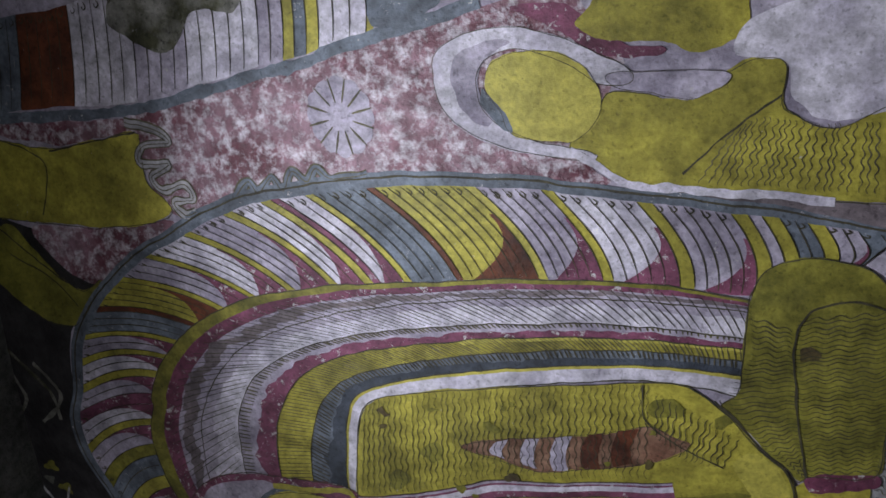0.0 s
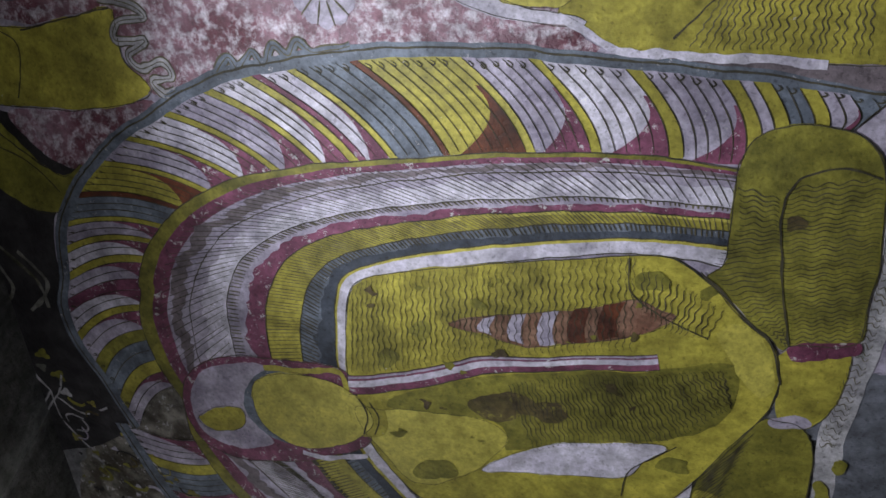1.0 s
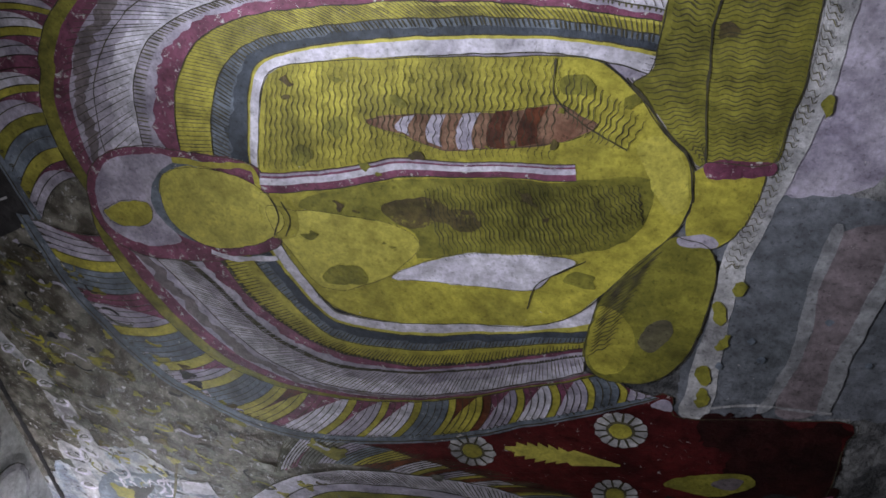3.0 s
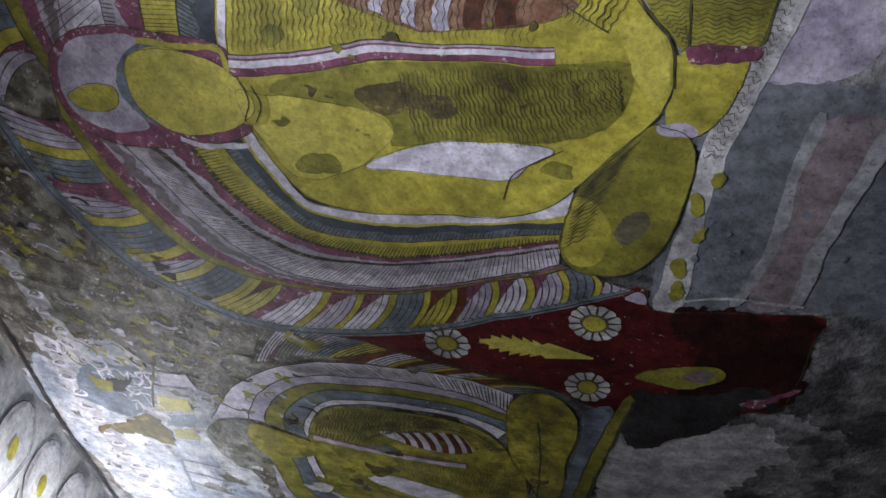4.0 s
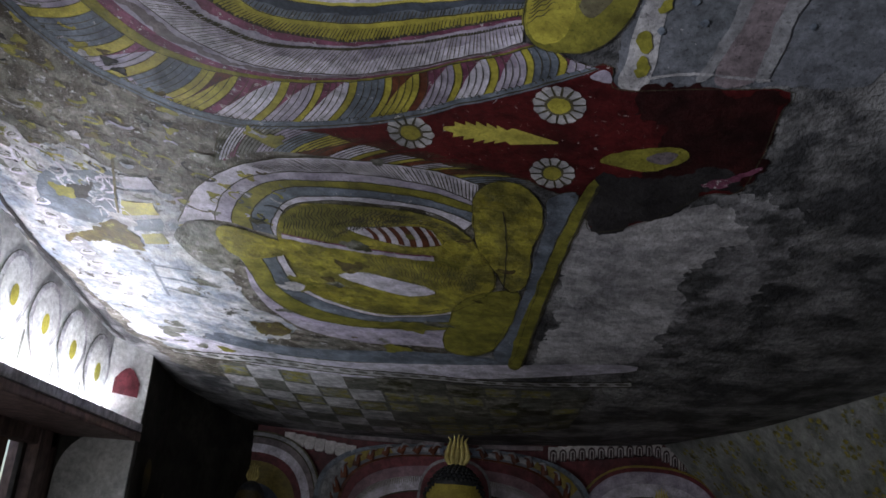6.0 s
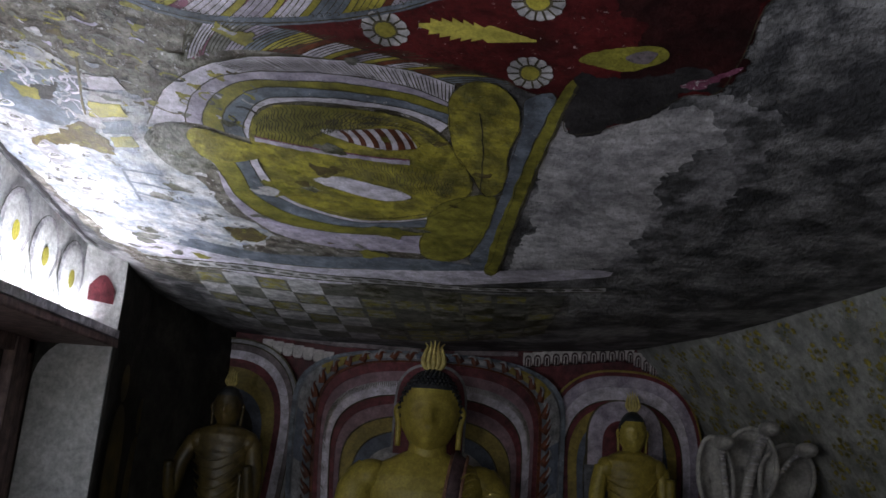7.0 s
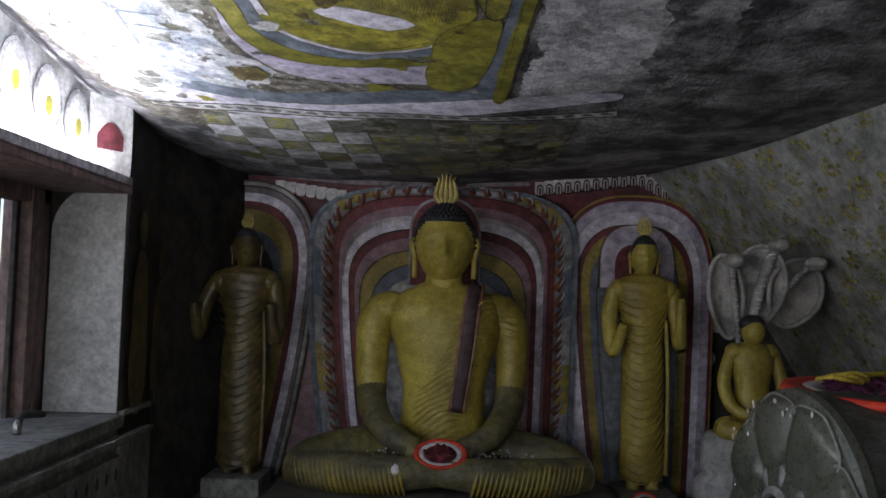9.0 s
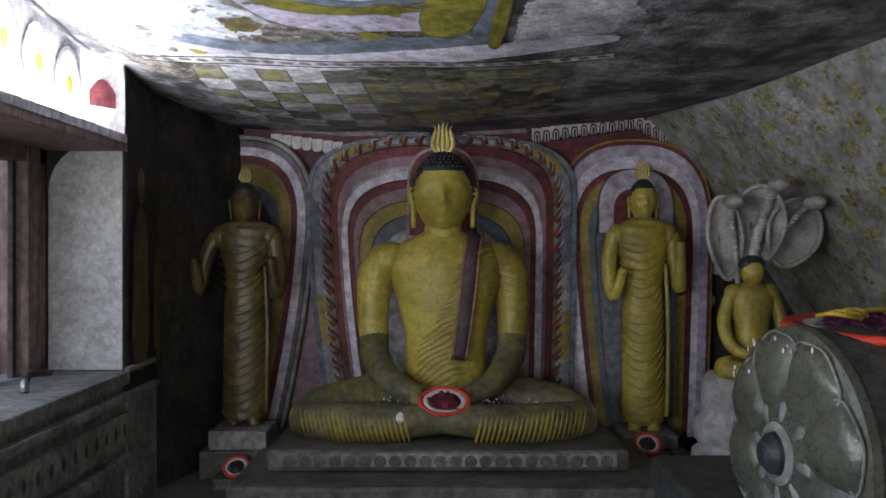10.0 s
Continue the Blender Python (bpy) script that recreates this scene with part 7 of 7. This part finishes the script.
    # crossed legs
    for q in (-1, 1):
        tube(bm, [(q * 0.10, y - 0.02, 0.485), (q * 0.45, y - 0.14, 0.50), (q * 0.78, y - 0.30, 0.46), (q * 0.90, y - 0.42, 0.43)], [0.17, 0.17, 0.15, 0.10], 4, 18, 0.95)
        # dusty grey under the gold folds paints the grooves between them dark
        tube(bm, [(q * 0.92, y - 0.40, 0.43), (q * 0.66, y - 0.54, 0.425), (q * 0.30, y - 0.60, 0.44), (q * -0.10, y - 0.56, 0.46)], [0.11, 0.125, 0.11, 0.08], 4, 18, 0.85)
        for k in range(22):
            u = 0.22 + 0.031 * k
            yc = float(np.interp(u, [0.2, 0.3, 0.66, 0.92], [-0.60, -0.60, -0.545, -0.41]))
            rr = float(np.interp(u, [0.2, 0.3, 0.66, 0.92], [0.122, 0.128, 0.144, 0.126]))
            ellipsoid(bm, (q * u, y + yc, 0.415), (0.0145, rr * 0.97, rr * 0.86), 1, 8, 12, Matrix.Rotation(q * 0.22, 3, "Y"))
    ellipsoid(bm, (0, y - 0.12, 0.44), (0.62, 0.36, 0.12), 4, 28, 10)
    ellipsoid(bm, (-0.26, y - 0.60, 0.47), (0.05, 0.10, 0.06), 5, 12, 8)
    ellipsoid(bm, (0.28, y - 0.60, 0.44), (0.04, 0.09, 0.08), 5, 12, 8)
    for k in range(90):
        q, u = rng.choice((-1, 1)), rng.random()
        px, py = q * (0.15 + 0.75 * u), y - 0.30 - 0.22 * rng.random() + 0.05 * u
        ellipsoid(bm, (px, py, 0.555 - 0.05 * u + rng.uniform(-0.03, 0.02)), (rng.uniform(0.004, 0.011), rng.uniform(0.004, 0.011), 0.008), 5, 6, 4)
    head(bm, (0.0, y - 0.02, 1.868), 0.395, 0.56, 0, 6, 0.235, 7)
    ob = finish(bm, "seated_statue", [M["statue_gold"], M["statue_robe"], M["pinkrust"], M["sash"], M["statue_dust"], M["pale"], M["hair"], M["finial"]])
    return tagged(ob, "large yellow-ochre painted seated statue on a stone plinth", "statue")


seated_statue()


def standing_statue(name, label, at, h, hw, robe, skin, crest, arms):
    """A plain robed standing figure of height h to the crown."""
    bm = bmesh.new()
    x, y, z = at
    k = h / 1.70
    S = lambda zz, ww, dd, ox=0.0: (z + zz * k, x + ox, y, ww * hw, dd * hw)
    loft(bm, [S(0.06, 0.62, 0.50), S(0.10, 0.66, 0.5), S(0.50, 0.62, 0.46), S(0.80, 0.62, 0.46), S(0.98, 0.56, 0.44), S(1.10, 0.58, 0.46), S(1.28, 0.80, 0.48), S(1.40, 0.86, 0.44), S(1.445, 0.62, 0.36), S(1.47, 0.28, 0.26)], 0, 36, 80, folds=0.028, count=15)
    for q in (-1, 1):
        tube(bm, [(x + q * hw * 0.28, y - hw * 0.2, z), (x + q * hw * 0.28, y - hw * 0.15, z + 0.10 * k)], [hw * 0.2, hw * 0.2], 1, 10, n=4)
    loft(bm, [S(1.42, 0.30, 0.28), S(1.56, 0.24, 0.24)], 1, 20, 6)
    for q, pts in arms:
        ellipsoid(bm, (x + hw * pts[0][0] * 0.86, y, z + 1.35 * k), (hw * 0.30, hw * 0.32, hw * 0.34), q, 16, 10)
        tube(bm, [(x + hw * a, y + hw * b, z + c * k) for a, b, c in pts], [hw * 0.25, hw * 0.24, hw * 0.20, hw * 0.13], q, 14)
    # curved ridges of the robe
    for kk in range(20):
        zz = 1.34 - 0.062 * kk
        ww, dd = float(np.interp(zz, [0.1, 0.8, 0.98, 1.28, 1.4], [0.66, 0.62, 0.56, 0.80, 0.86])) * hw, float(np.interp(zz, [0.1, 0.98, 1.4], [0.5, 0.44, 0.46])) * hw
        pts = [(x + ww * math.cos(q), y - dd * 1.03 * math.sin(q), z + k * (zz - 0.11 * math.sin(q) ** 2 + 0.05 * math.cos(q))) for q in np.linspace(0.3, 2.85, 9)]
        tube(bm, pts, [0.006] * 9, 0, 6, n=18)
    # hem and falling edge of the robe
    tube(bm, [(x + hw * 0.62, y - hw * 0.3, z + 1.15 * k), (x + hw * 0.70, y - hw * 0.3, z + 0.7 * k), (x + hw * 0.66, y - hw * 0.3, z + 0.1 * k)], [hw * 0.06, hw * 0.07, hw * 0.07], 0, 8)
    head(bm, (x, y - 0.01, z + 1.585 * k), hw * 0.80, 0.30 * k, 1, 2, crest, 3)
    return tagged(finish(bm, name, [M[robe], M[skin], M["hair"], M["finial"]]), label, "statue")


standing_statue("standing_statue", "ochre painted standing statue with raised forearm", (1.42, 6.02, 0.22), 1.74, 0.235, "statue_robe", "statue_gold", 0.15,
                [(1, [(-0.85, 0, 1.36), (-1.02, -0.05, 1.15), (-0.95, -0.35, 0.93), (-0.72, -0.75, 1.12)]), (0, [(0.85, 0, 1.36), (1.0, -0.1, 1.12), (1.05, -0.3, 0.98), (0.98, -0.6, 1.30)])])
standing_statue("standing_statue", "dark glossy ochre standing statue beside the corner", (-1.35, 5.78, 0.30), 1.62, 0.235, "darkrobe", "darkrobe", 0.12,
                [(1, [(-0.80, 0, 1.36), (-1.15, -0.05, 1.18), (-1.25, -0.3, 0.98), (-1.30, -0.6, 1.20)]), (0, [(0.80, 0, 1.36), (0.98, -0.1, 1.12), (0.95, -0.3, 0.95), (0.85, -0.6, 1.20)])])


def cobra_statue():
    """A small seated figure before a fan of cobra hoods, on a stacked pedestal."""
    bm = bmesh.new()
    x, y = 2.05, 5.62
    turned(bm, [(0.24, 0.0), (0.27, 0.05), (0.27, 0.16), (0.22, 0.20), (0.25, 0.24), (0.25, 0.36), (0.19, 0.42), (0.21, 0.46), (0.20, 0.62), (0.17, 0.68)], 0, 28, Matrix.Translation((x - 0.12, y, 0)))
    loft(bm, [(0.66, x, y, 0.17, 0.14), (0.80, x, y, 0.12, 0.10), (1.0, x, y, 0.11, 0.09), (1.16, x, y, 0.15, 0.10), (1.24, x, y, 0.12, 0.08), (1.28, x, y, 0.05, 0.05)], 1, 24, 24)
    for q in (-1, 1):
        tube(bm, [(x + q * 0.13, y, 1.22), (x + q * 0.19, y - 0.02, 1.02), (x + q * 0.16, y - 0.10, 0.86), (x + q * 0.03, y - 0.20, 0.80)], [0.045, 0.045, 0.04, 0.03], 1, 10)
        tube(bm, [(x, y, 0.72), (x + q * 0.20, y - 0.10, 0.72), (x + q * 0.05, y - 0.22, 0.70)], [0.08, 0.08, 0.05], 1, 10)
    for q in (-1, 1):
        ellipsoid(bm, (x + q * 0.115, y, 1.21), (0.065, 0.06, 0.06), 1, 14, 10)
    ellipsoid(bm, (x, y - 0.02, 1.35), (0.075, 0.085, 0.10), 1, 18, 12)
    ellipsoid(bm, (x, y, 1.395), (0.085, 0.09, 0.065), 2, 18, 10)
    # hoods: broad hollow leaves with raised rims, ribbed necks, small heads
    yb = y + 0.12
    for cx, cz, rx, rz, tilt, dy, swing in ((2.375, 1.605, 0.205, 0.235, -0.45, 0.04, 0.30), (1.915, 1.575, 0.105, 0.28, 0.10, 0.05, -0.30), (2.12, 1.655, 0.165, 0.27, -0.10, 0.0, -0.25)):
        m = Matrix.Rotation(-tilt, 3, "Y")
        dish = lambda r, q: (m @ Vector((rx * r * math.cos(q) * (1 - 0.22 * max(0, -math.sin(q))), 0.10 * (1 - r * r) + swing * rx * r * math.cos(q), rz * r * math.sin(q)))) + Vector((cx, yb + dy - 0.05, cz))
        rows = [[bm.verts.new(dish(r, 2 * math.pi * k / 36)) for k in range(36)] for r in (0.005, 0.25, 0.45, 0.65, 0.85, 1.0)]
        back_rows = [[bm.verts.new(v.co + Vector((0, 0.045, 0))) for v in row] for row in rows]
        for grid in (rows, back_rows, [rows[-1], back_rows[-1]]):
            for r0, r1 in zip(grid, grid[1:]):
                for k in range(36):
                    bm.faces.new((r0[k], r0[(k + 1) % 36], r1[(k + 1) % 36], r1[k])).material_index = 0
        for row in (rows, back_rows):
            bm.faces.new(row[0]).material_index = 0
        tube(bm, [dish(1.0, 2 * math.pi * k / 24) for k in range(25)], [0.017] * 25, 0, 8, n=60)
    for px, pz, hx, hz in ((2.06, 1.30, 2.22, 1.92), (1.99, 1.22, 1.92, 1.81), (2.20, 1.46, 2.46, 1.80)):
        pts = [(px, yb - 0.05, pz), ((px * 2 + hx) / 3, yb - 0.05, pz + (hz - pz) * 0.45), ((px + 3 * hx) / 4, yb - 0.06, pz + (hz - pz) * 0.82), (hx, yb - 0.10, hz)]
        tube(bm, pts, [0.030, 0.034, 0.036, 0.028] if 2.1 < hx < 2.3 else [0.018, 0.02, 0.02, 0.018], 0, 12)
        for k in range(14):
            s = 0.05 + 0.065 * k
            j = min(int(s * 3), 2)
            a = Vector(pts[j]).lerp(Vector(pts[j + 1]), s * 3 - j)
            ellipsoid(bm, a + Vector((0, -0.012, 0)), (0.037 if 2.1 < hx < 2.3 else 0.021, 0.034 if 2.1 < hx < 2.3 else 0.021, 0.010), 3, 10, 6)
        ellipsoid(bm, (hx, yb - 0.14, hz + 0.005), (0.062, 0.12, 0.05), 0, 14, 8)
    # the whole is shrunk towards the camera's end position to keep its view, clear of the leaning rock
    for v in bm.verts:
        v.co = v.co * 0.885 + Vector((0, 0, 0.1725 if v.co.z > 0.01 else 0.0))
    return tagged(finish(bm, "cobra_statue", [M["cobra"], M["statue_robe"], M["hair"], M["pale"]]), "grey cobra-hooded small seated statue on stacked pedestal", "statue")


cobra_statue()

# ---- plinth of the seated statue ----
plinth = thing("statue_plinth", "stepped grey stone plinth with a carved band", "plinth", at=(0.03, 5.4, 0))
for nm, lo3, hi3, mt in (("step", (-1.22, -0.80, 0.0), (1.26, 0.85, 0.20), "stone"), ("seat_slab", (-1.06, -0.47, 0.20), (1.06, 0.85, 0.325), "stone")):
    bm = bmesh.new()
    box(bm, lo3, hi3, 0.025)
    bmesh.ops.subdivide_edges(bm, edges=bm.edges[:], cuts=4, use_grid_fill=True)
    for v in bm.verts:
        v.co += noise.noise_vector(v.co * 4) * 0.010
    part(nm, bm, M[mt], plinth)
bm = bmesh.new()
box(bm, (-0.98, -0.50, 0.235), (0.98, -0.45, 0.315), 0.008)
part("carved_band", bm, M["greywall"], plinth, "pale band of scrolls")
for k in range(22):
    bm = bmesh.new()
    turned(bm, [(0.036, 0.0), (0.036, 0.008), (0.026, 0.008), (0.024, 0.003), (0.014, 0.003), (0.012, 0.010), (0.0001, 0.011)], 0, 14, Matrix.Translation((-0.92 + 0.0876 * k, -0.50, 0.268)) @ Matrix.Rotation(math.pi / 2, 4, "X"))
    part("scroll", bm, M["stone"], plinth)

# stands under the standing statues
for x, y, zt in ((1.42, 5.98, 0.22), (-1.35, 5.74, 0.30)):
    st = thing("statue_stand", "low grey stone stand under a statue", "stand", at=(x, y, 0), group="statue stands")
    bm = bmesh.new()
    box(bm, (-0.24, -0.24, 0.0), (0.24, 0.24, zt * 0.6), 0.015)
    part("base", bm, M["stone"], st)
    bm = bmesh.new()
    box(bm, (-0.19, -0.20, zt * 0.6), (0.19, 0.20, zt + 0.004), 0.012)
    part("block", bm, M["greywall"], st)


# ---- offering trays ----
def offering(at, r, tilt, label, sq=1.0, fill="maroon", scatter=40, turn=0.0):
    """A red-rimmed tray with a white inner ring and a heap of petals."""
    tr = thing("offering_tray", label, "tray", at=at, group="offering trays")
    tr.matrix_basis = pose(*at, tilt, 0, turn)
    shape = Matrix.Diagonal((1, sq, 1, 1))
    for nm, prof, mt in (("rim", [(r * 0.80, 0.002), (r * 0.97, 0.0), (r, 0.012), (r * 0.97, 0.03), (r * 0.80, 0.026)], "scarlet"), ("inner_ring", [(r * 0.60, 0.004), (r * 0.80, 0.004), (r * 0.80, 0.024), (r * 0.60, 0.018)], "cream"), ("petal_bed", [(r * 0.001, 0.004), (r * 0.62, 0.004), (r * 0.58, 0.022), (r * 0.001, 0.034)], fill)):
        bm = bmesh.new()
        turned(bm, prof, 0, 40, shape, nm != "petal_bed")
        part(nm, bm, M[mt], tr, smooth=True)
    bm = bmesh.new()
    for k in range(scatter):
        a, d = rng.uniform(0, 6.28), r * 0.6 * math.sqrt(rng.random())
        ellipsoid(bm, (d * math.cos(a), sq * d * math.sin(a), 0.03 + rng.uniform(0, 0.015) * (1 - d / r)), (r * 0.09, r * 0.06, 0.006), 0, 7, 5, Euler((rng.uniform(-0.7, 0.7), rng.uniform(-0.7, 0.7), a)).to_matrix())
    tagged(part("petal", bm, M[fill], tr), kind="stuff")
    return tr


offering((0.01, 5.20, 0.555), 0.165, 50, "red-rimmed tray of maroon petals in the lap", sq=0.62)
offering((1.34, 5.55, 0.21), 0.09, 38, "small red-rimmed tray at the statue's feet", fill="hair", scatter=8)
offering((-1.30, 5.33, 0.115), 0.085, 38, "small red-rimmed tray before the dark statue", fill="hair", scatter=8)
for x, y, zt in ((1.34, 5.58, 0.16), (-1.30, 5.36, 0.07)):
    bm = bmesh.new()
    box(bm, (x - 0.14, y - 0.11, 0), (x + 0.14, y + 0.11, zt), 0.012)
    tagged(finish(bm, "offering_block", M["stone"], False), "small grey stone block holding an offering", "block", group="offering blocks")


# ---- the great bolster with its lotus end ----
bed = thing("stone_bed", "dark plastered stone bed along the wall", "plinth", at=(2.2, 3.5, 0))
bm = bmesh.new()
box(bm, (-1.05, -0.75, 0.0), (1.0, 1.2, 0.36), 0.03)
part("block", bm, M["drum"], bed)
DC = Vector((1.25, 2.97, 0.785))
DN = Vector((-0.9911, -0.1334, 0.0))
side = Vector((0, 0, 1)).cross(DN).normalized()
frame_m = Matrix((side.to_4d(), Vector((0, 0, 1, 0)), DN.to_4d(), (0, 0, 0, 1))).transposed()
frame_m.col[3] = (*DC, 1)
frame_m[3][0] = frame_m[3][1] = frame_m[3][2] = 0
bolster = thing("lotus_bolster", "great round grey bolster with carved lotus end", "bolster")
RB = 0.435
bm = bmesh.new()
turned(bm, [(RB * 0.98, 0.0), (RB * 1.0, -0.02), (RB * 1.0, -0.25), (RB * 1.02, -0.6), (RB * 1.0, -1.5)], 0, 64, frame_m)
for v in bm.verts:
    v.co += noise.noise_vector(v.co * 9) * 0.006
part("body", bm, M["drum"], bolster, "rough dark grey body")
bm = bmesh.new()
turned(bm, [(RB * 1.0, -0.03), (RB * 1.03, -0.01), (RB * 1.02, 0.02), (RB * 0.96, 0.03), (RB * 0.60, 0.055), (RB * 0.30, 0.075), (0.001, 0.08)], 0, 72, frame_m)
part("lotus_disc", bm, M["drum_petal"], bolster)


def petal_shape(k, n, r0, r1, width, lift, name, mt, rim):
    """One raised lotus petal, pointing inwards."""
    a0 = 2 * math.pi * k / n
    bm = bmesh.new()
    grid = []
    for i in range(13):
        u = i / 12
        row = []
        w = width * (math.sin(math.pi * min(1, u * 0.62 + 0.02)) ** 0.55) * (1 if u < 0.8 else math.sqrt(max(0, 1 - ((u - 0.8) / 0.205) ** 2)))
        for j in range(9):
            v = j / 4 - 1
            r = r0 + (r1 - r0) * u
            ang = a0 + v * w / max(r, 0.05)
            base = 0.075 - 0.045 * (r / RB)
            edge = max(abs(v), abs(2 * u - 1) ** 3)
            h = base + lift * (1 - edge ** 2.2)
            row.append(bm.verts.new(frame_m @ Vector((r * math.cos(ang), r * math.sin(ang), h))))
        grid.append(row)
    for i in range(12):
        for j in range(8):
            bm.faces.new((grid[i][j], grid[i + 1][j], grid[i + 1][j + 1], grid[i][j + 1]))
    ob = part(name, bm, M[mt], bolster, smooth=True)
    if rim:
        bm = bmesh.new()
        pts = []
        for j, side_ in ((0, 1), (8, -1)):
            seq = range(13) if side_ == 1 else range(12, -1, -1)
            for i in seq:
                pts.append(ob.data.vertices[i * 9 + j].co + DN * 0.006)
        tube(bm, pts, [0.005] * len(pts), 0, 6, n=60)
        part("petal_rim", bm, M["drum_rim"], ob, "pale raised rim")


for k in range(8):
    petal_shape(k + 0.35, 8, 0.16, RB * 0.985, 0.155, 0.038, "lotus_petal", "drum_petal", True)
for k in range(8):
    petal_shape(k + 0.85, 8, 0.105, 0.19, 0.035, 0.018, "inner_petal", "drum_rim", False)
bm = bmesh.new()
turned(bm, [(0.105, 0.06), (0.11, 0.085), (0.085, 0.10), (0.075, 0.085)], 0, 32, frame_m, True)
part("boss_ring", bm, M["drum_rim"], bolster)
bm = bmesh.new()
turned(bm, [(0.078, 0.08), (0.07, 0.11), (0.045, 0.135), (0.02, 0.145), (0.001, 0.147)], 0, 28, frame_m)
part("boss", bm, M["hair"], bolster, "dark glossy boss")
bm = bmesh.new()
for k in range(16):
    a, d = rng.uniform(0.9, 2.6), RB * rng.uniform(0.7, 1.0)
    ellipsoid(bm, frame_m @ Vector((d * math.cos(a), d * math.sin(a), 0.062)), (0.004, rng.uniform(0.005, 0.012), rng.uniform(0.006, 0.013)), 0, 7, 5)
tagged(part("chip", bm, M["cream"], bolster, "white chips of bare plaster"), kind="stuff")

tray = offering((1.67, 3.12, 1.19), 0.40, 2.5, "large red-rimmed tray of purple flowers on the bolster", fill="petal", scatter=160, turn=12)
bm = bmesh.new()
for cx, cy, r in ((-0.20, 0.05, 0.06), (-0.12, 0.10, 0.05)):
    tube(bm, [(cx + r * 1.4 * math.cos(q), cy + r * math.sin(q), 0.065 + 0.01 * math.sin(2 * q)) for q in np.linspace(0, 6.2, 9)], [0.008] * 9, 0, 8)
tube(bm, [(-0.1, 0.14, 0.06), (0.1, 0.16, 0.07), (0.35, 0.15, 0.06)], [0.01] * 3, 0, 8)
part("ribbon", bm, M["yellow_loop"], tray, "yellow looped ribbon")


# ---- leaning rock wall with painted flowers ----
def right_wall(u, v):
    y = -3.1 + 9.5 * v
    top = 2.1 - (y - 4.0) * 0.27 if y > 2 else 2.64 + 0.1 * (2 - y)
    low = 3.25 - 0.03 * (y + 3)
    x = low + (top - low) * (u ** 1.6)
    p = Vector((x, y, (ceil_z(top, y) + 0.02) * u))
    return p + noise.noise_vector(p * 1.7) * 0.03


bm = bmesh.new()
sheet(bm, right_wall, 40, 120)
wall_right = tagged(finish(bm, "wall_right", M["flower_wall"]), "rough grey rock wall with faded yellow flowers", "wall", kind="structure")
flowers = thing("flower_mural", "faded yellow-green flowers painted on grey rock", "mural", at=(2.4, 4.5, 1.8))
for i in range(13):
    for j in range(17):
        u0, v0 = 0.40 + 0.047 * i + rng.uniform(-0.008, 0.008), 0.52 + 0.0275 * (j + 0.5 * (i % 2)) + rng.uniform(-0.003, 0.003)
        if u0 > 0.985 or v0 > 0.985:
            continue
        bm = bmesh.new()
        ph, sz = rng.uniform(0, 6.28), rng.uniform(0.75, 1.25)
        for dab in range(7):
            du, dv = 0.016 * sz * math.sin(ph + dab * 0.9) * (dab > 0), 0.0062 * sz * math.cos(ph + dab * 0.9) * (dab > 0)
            ring = []
            for q in range(10):
                a = 2 * math.pi * q / 10
                r = sz * rng.uniform(0.55, 1.1) * (0.55 if dab else 0.7)
                ring.append(bm.verts.new(right_wall(u0 + du + 0.013 * r * math.sin(a), v0 + dv + 0.0044 * r * math.cos(a)) + Vector((-0.007 - 0.0006 * dab, -0.002, -0.002)) - flowers.location))
            bm.faces.new(ring)
        part("flower", bm, M["flower"], flowers)
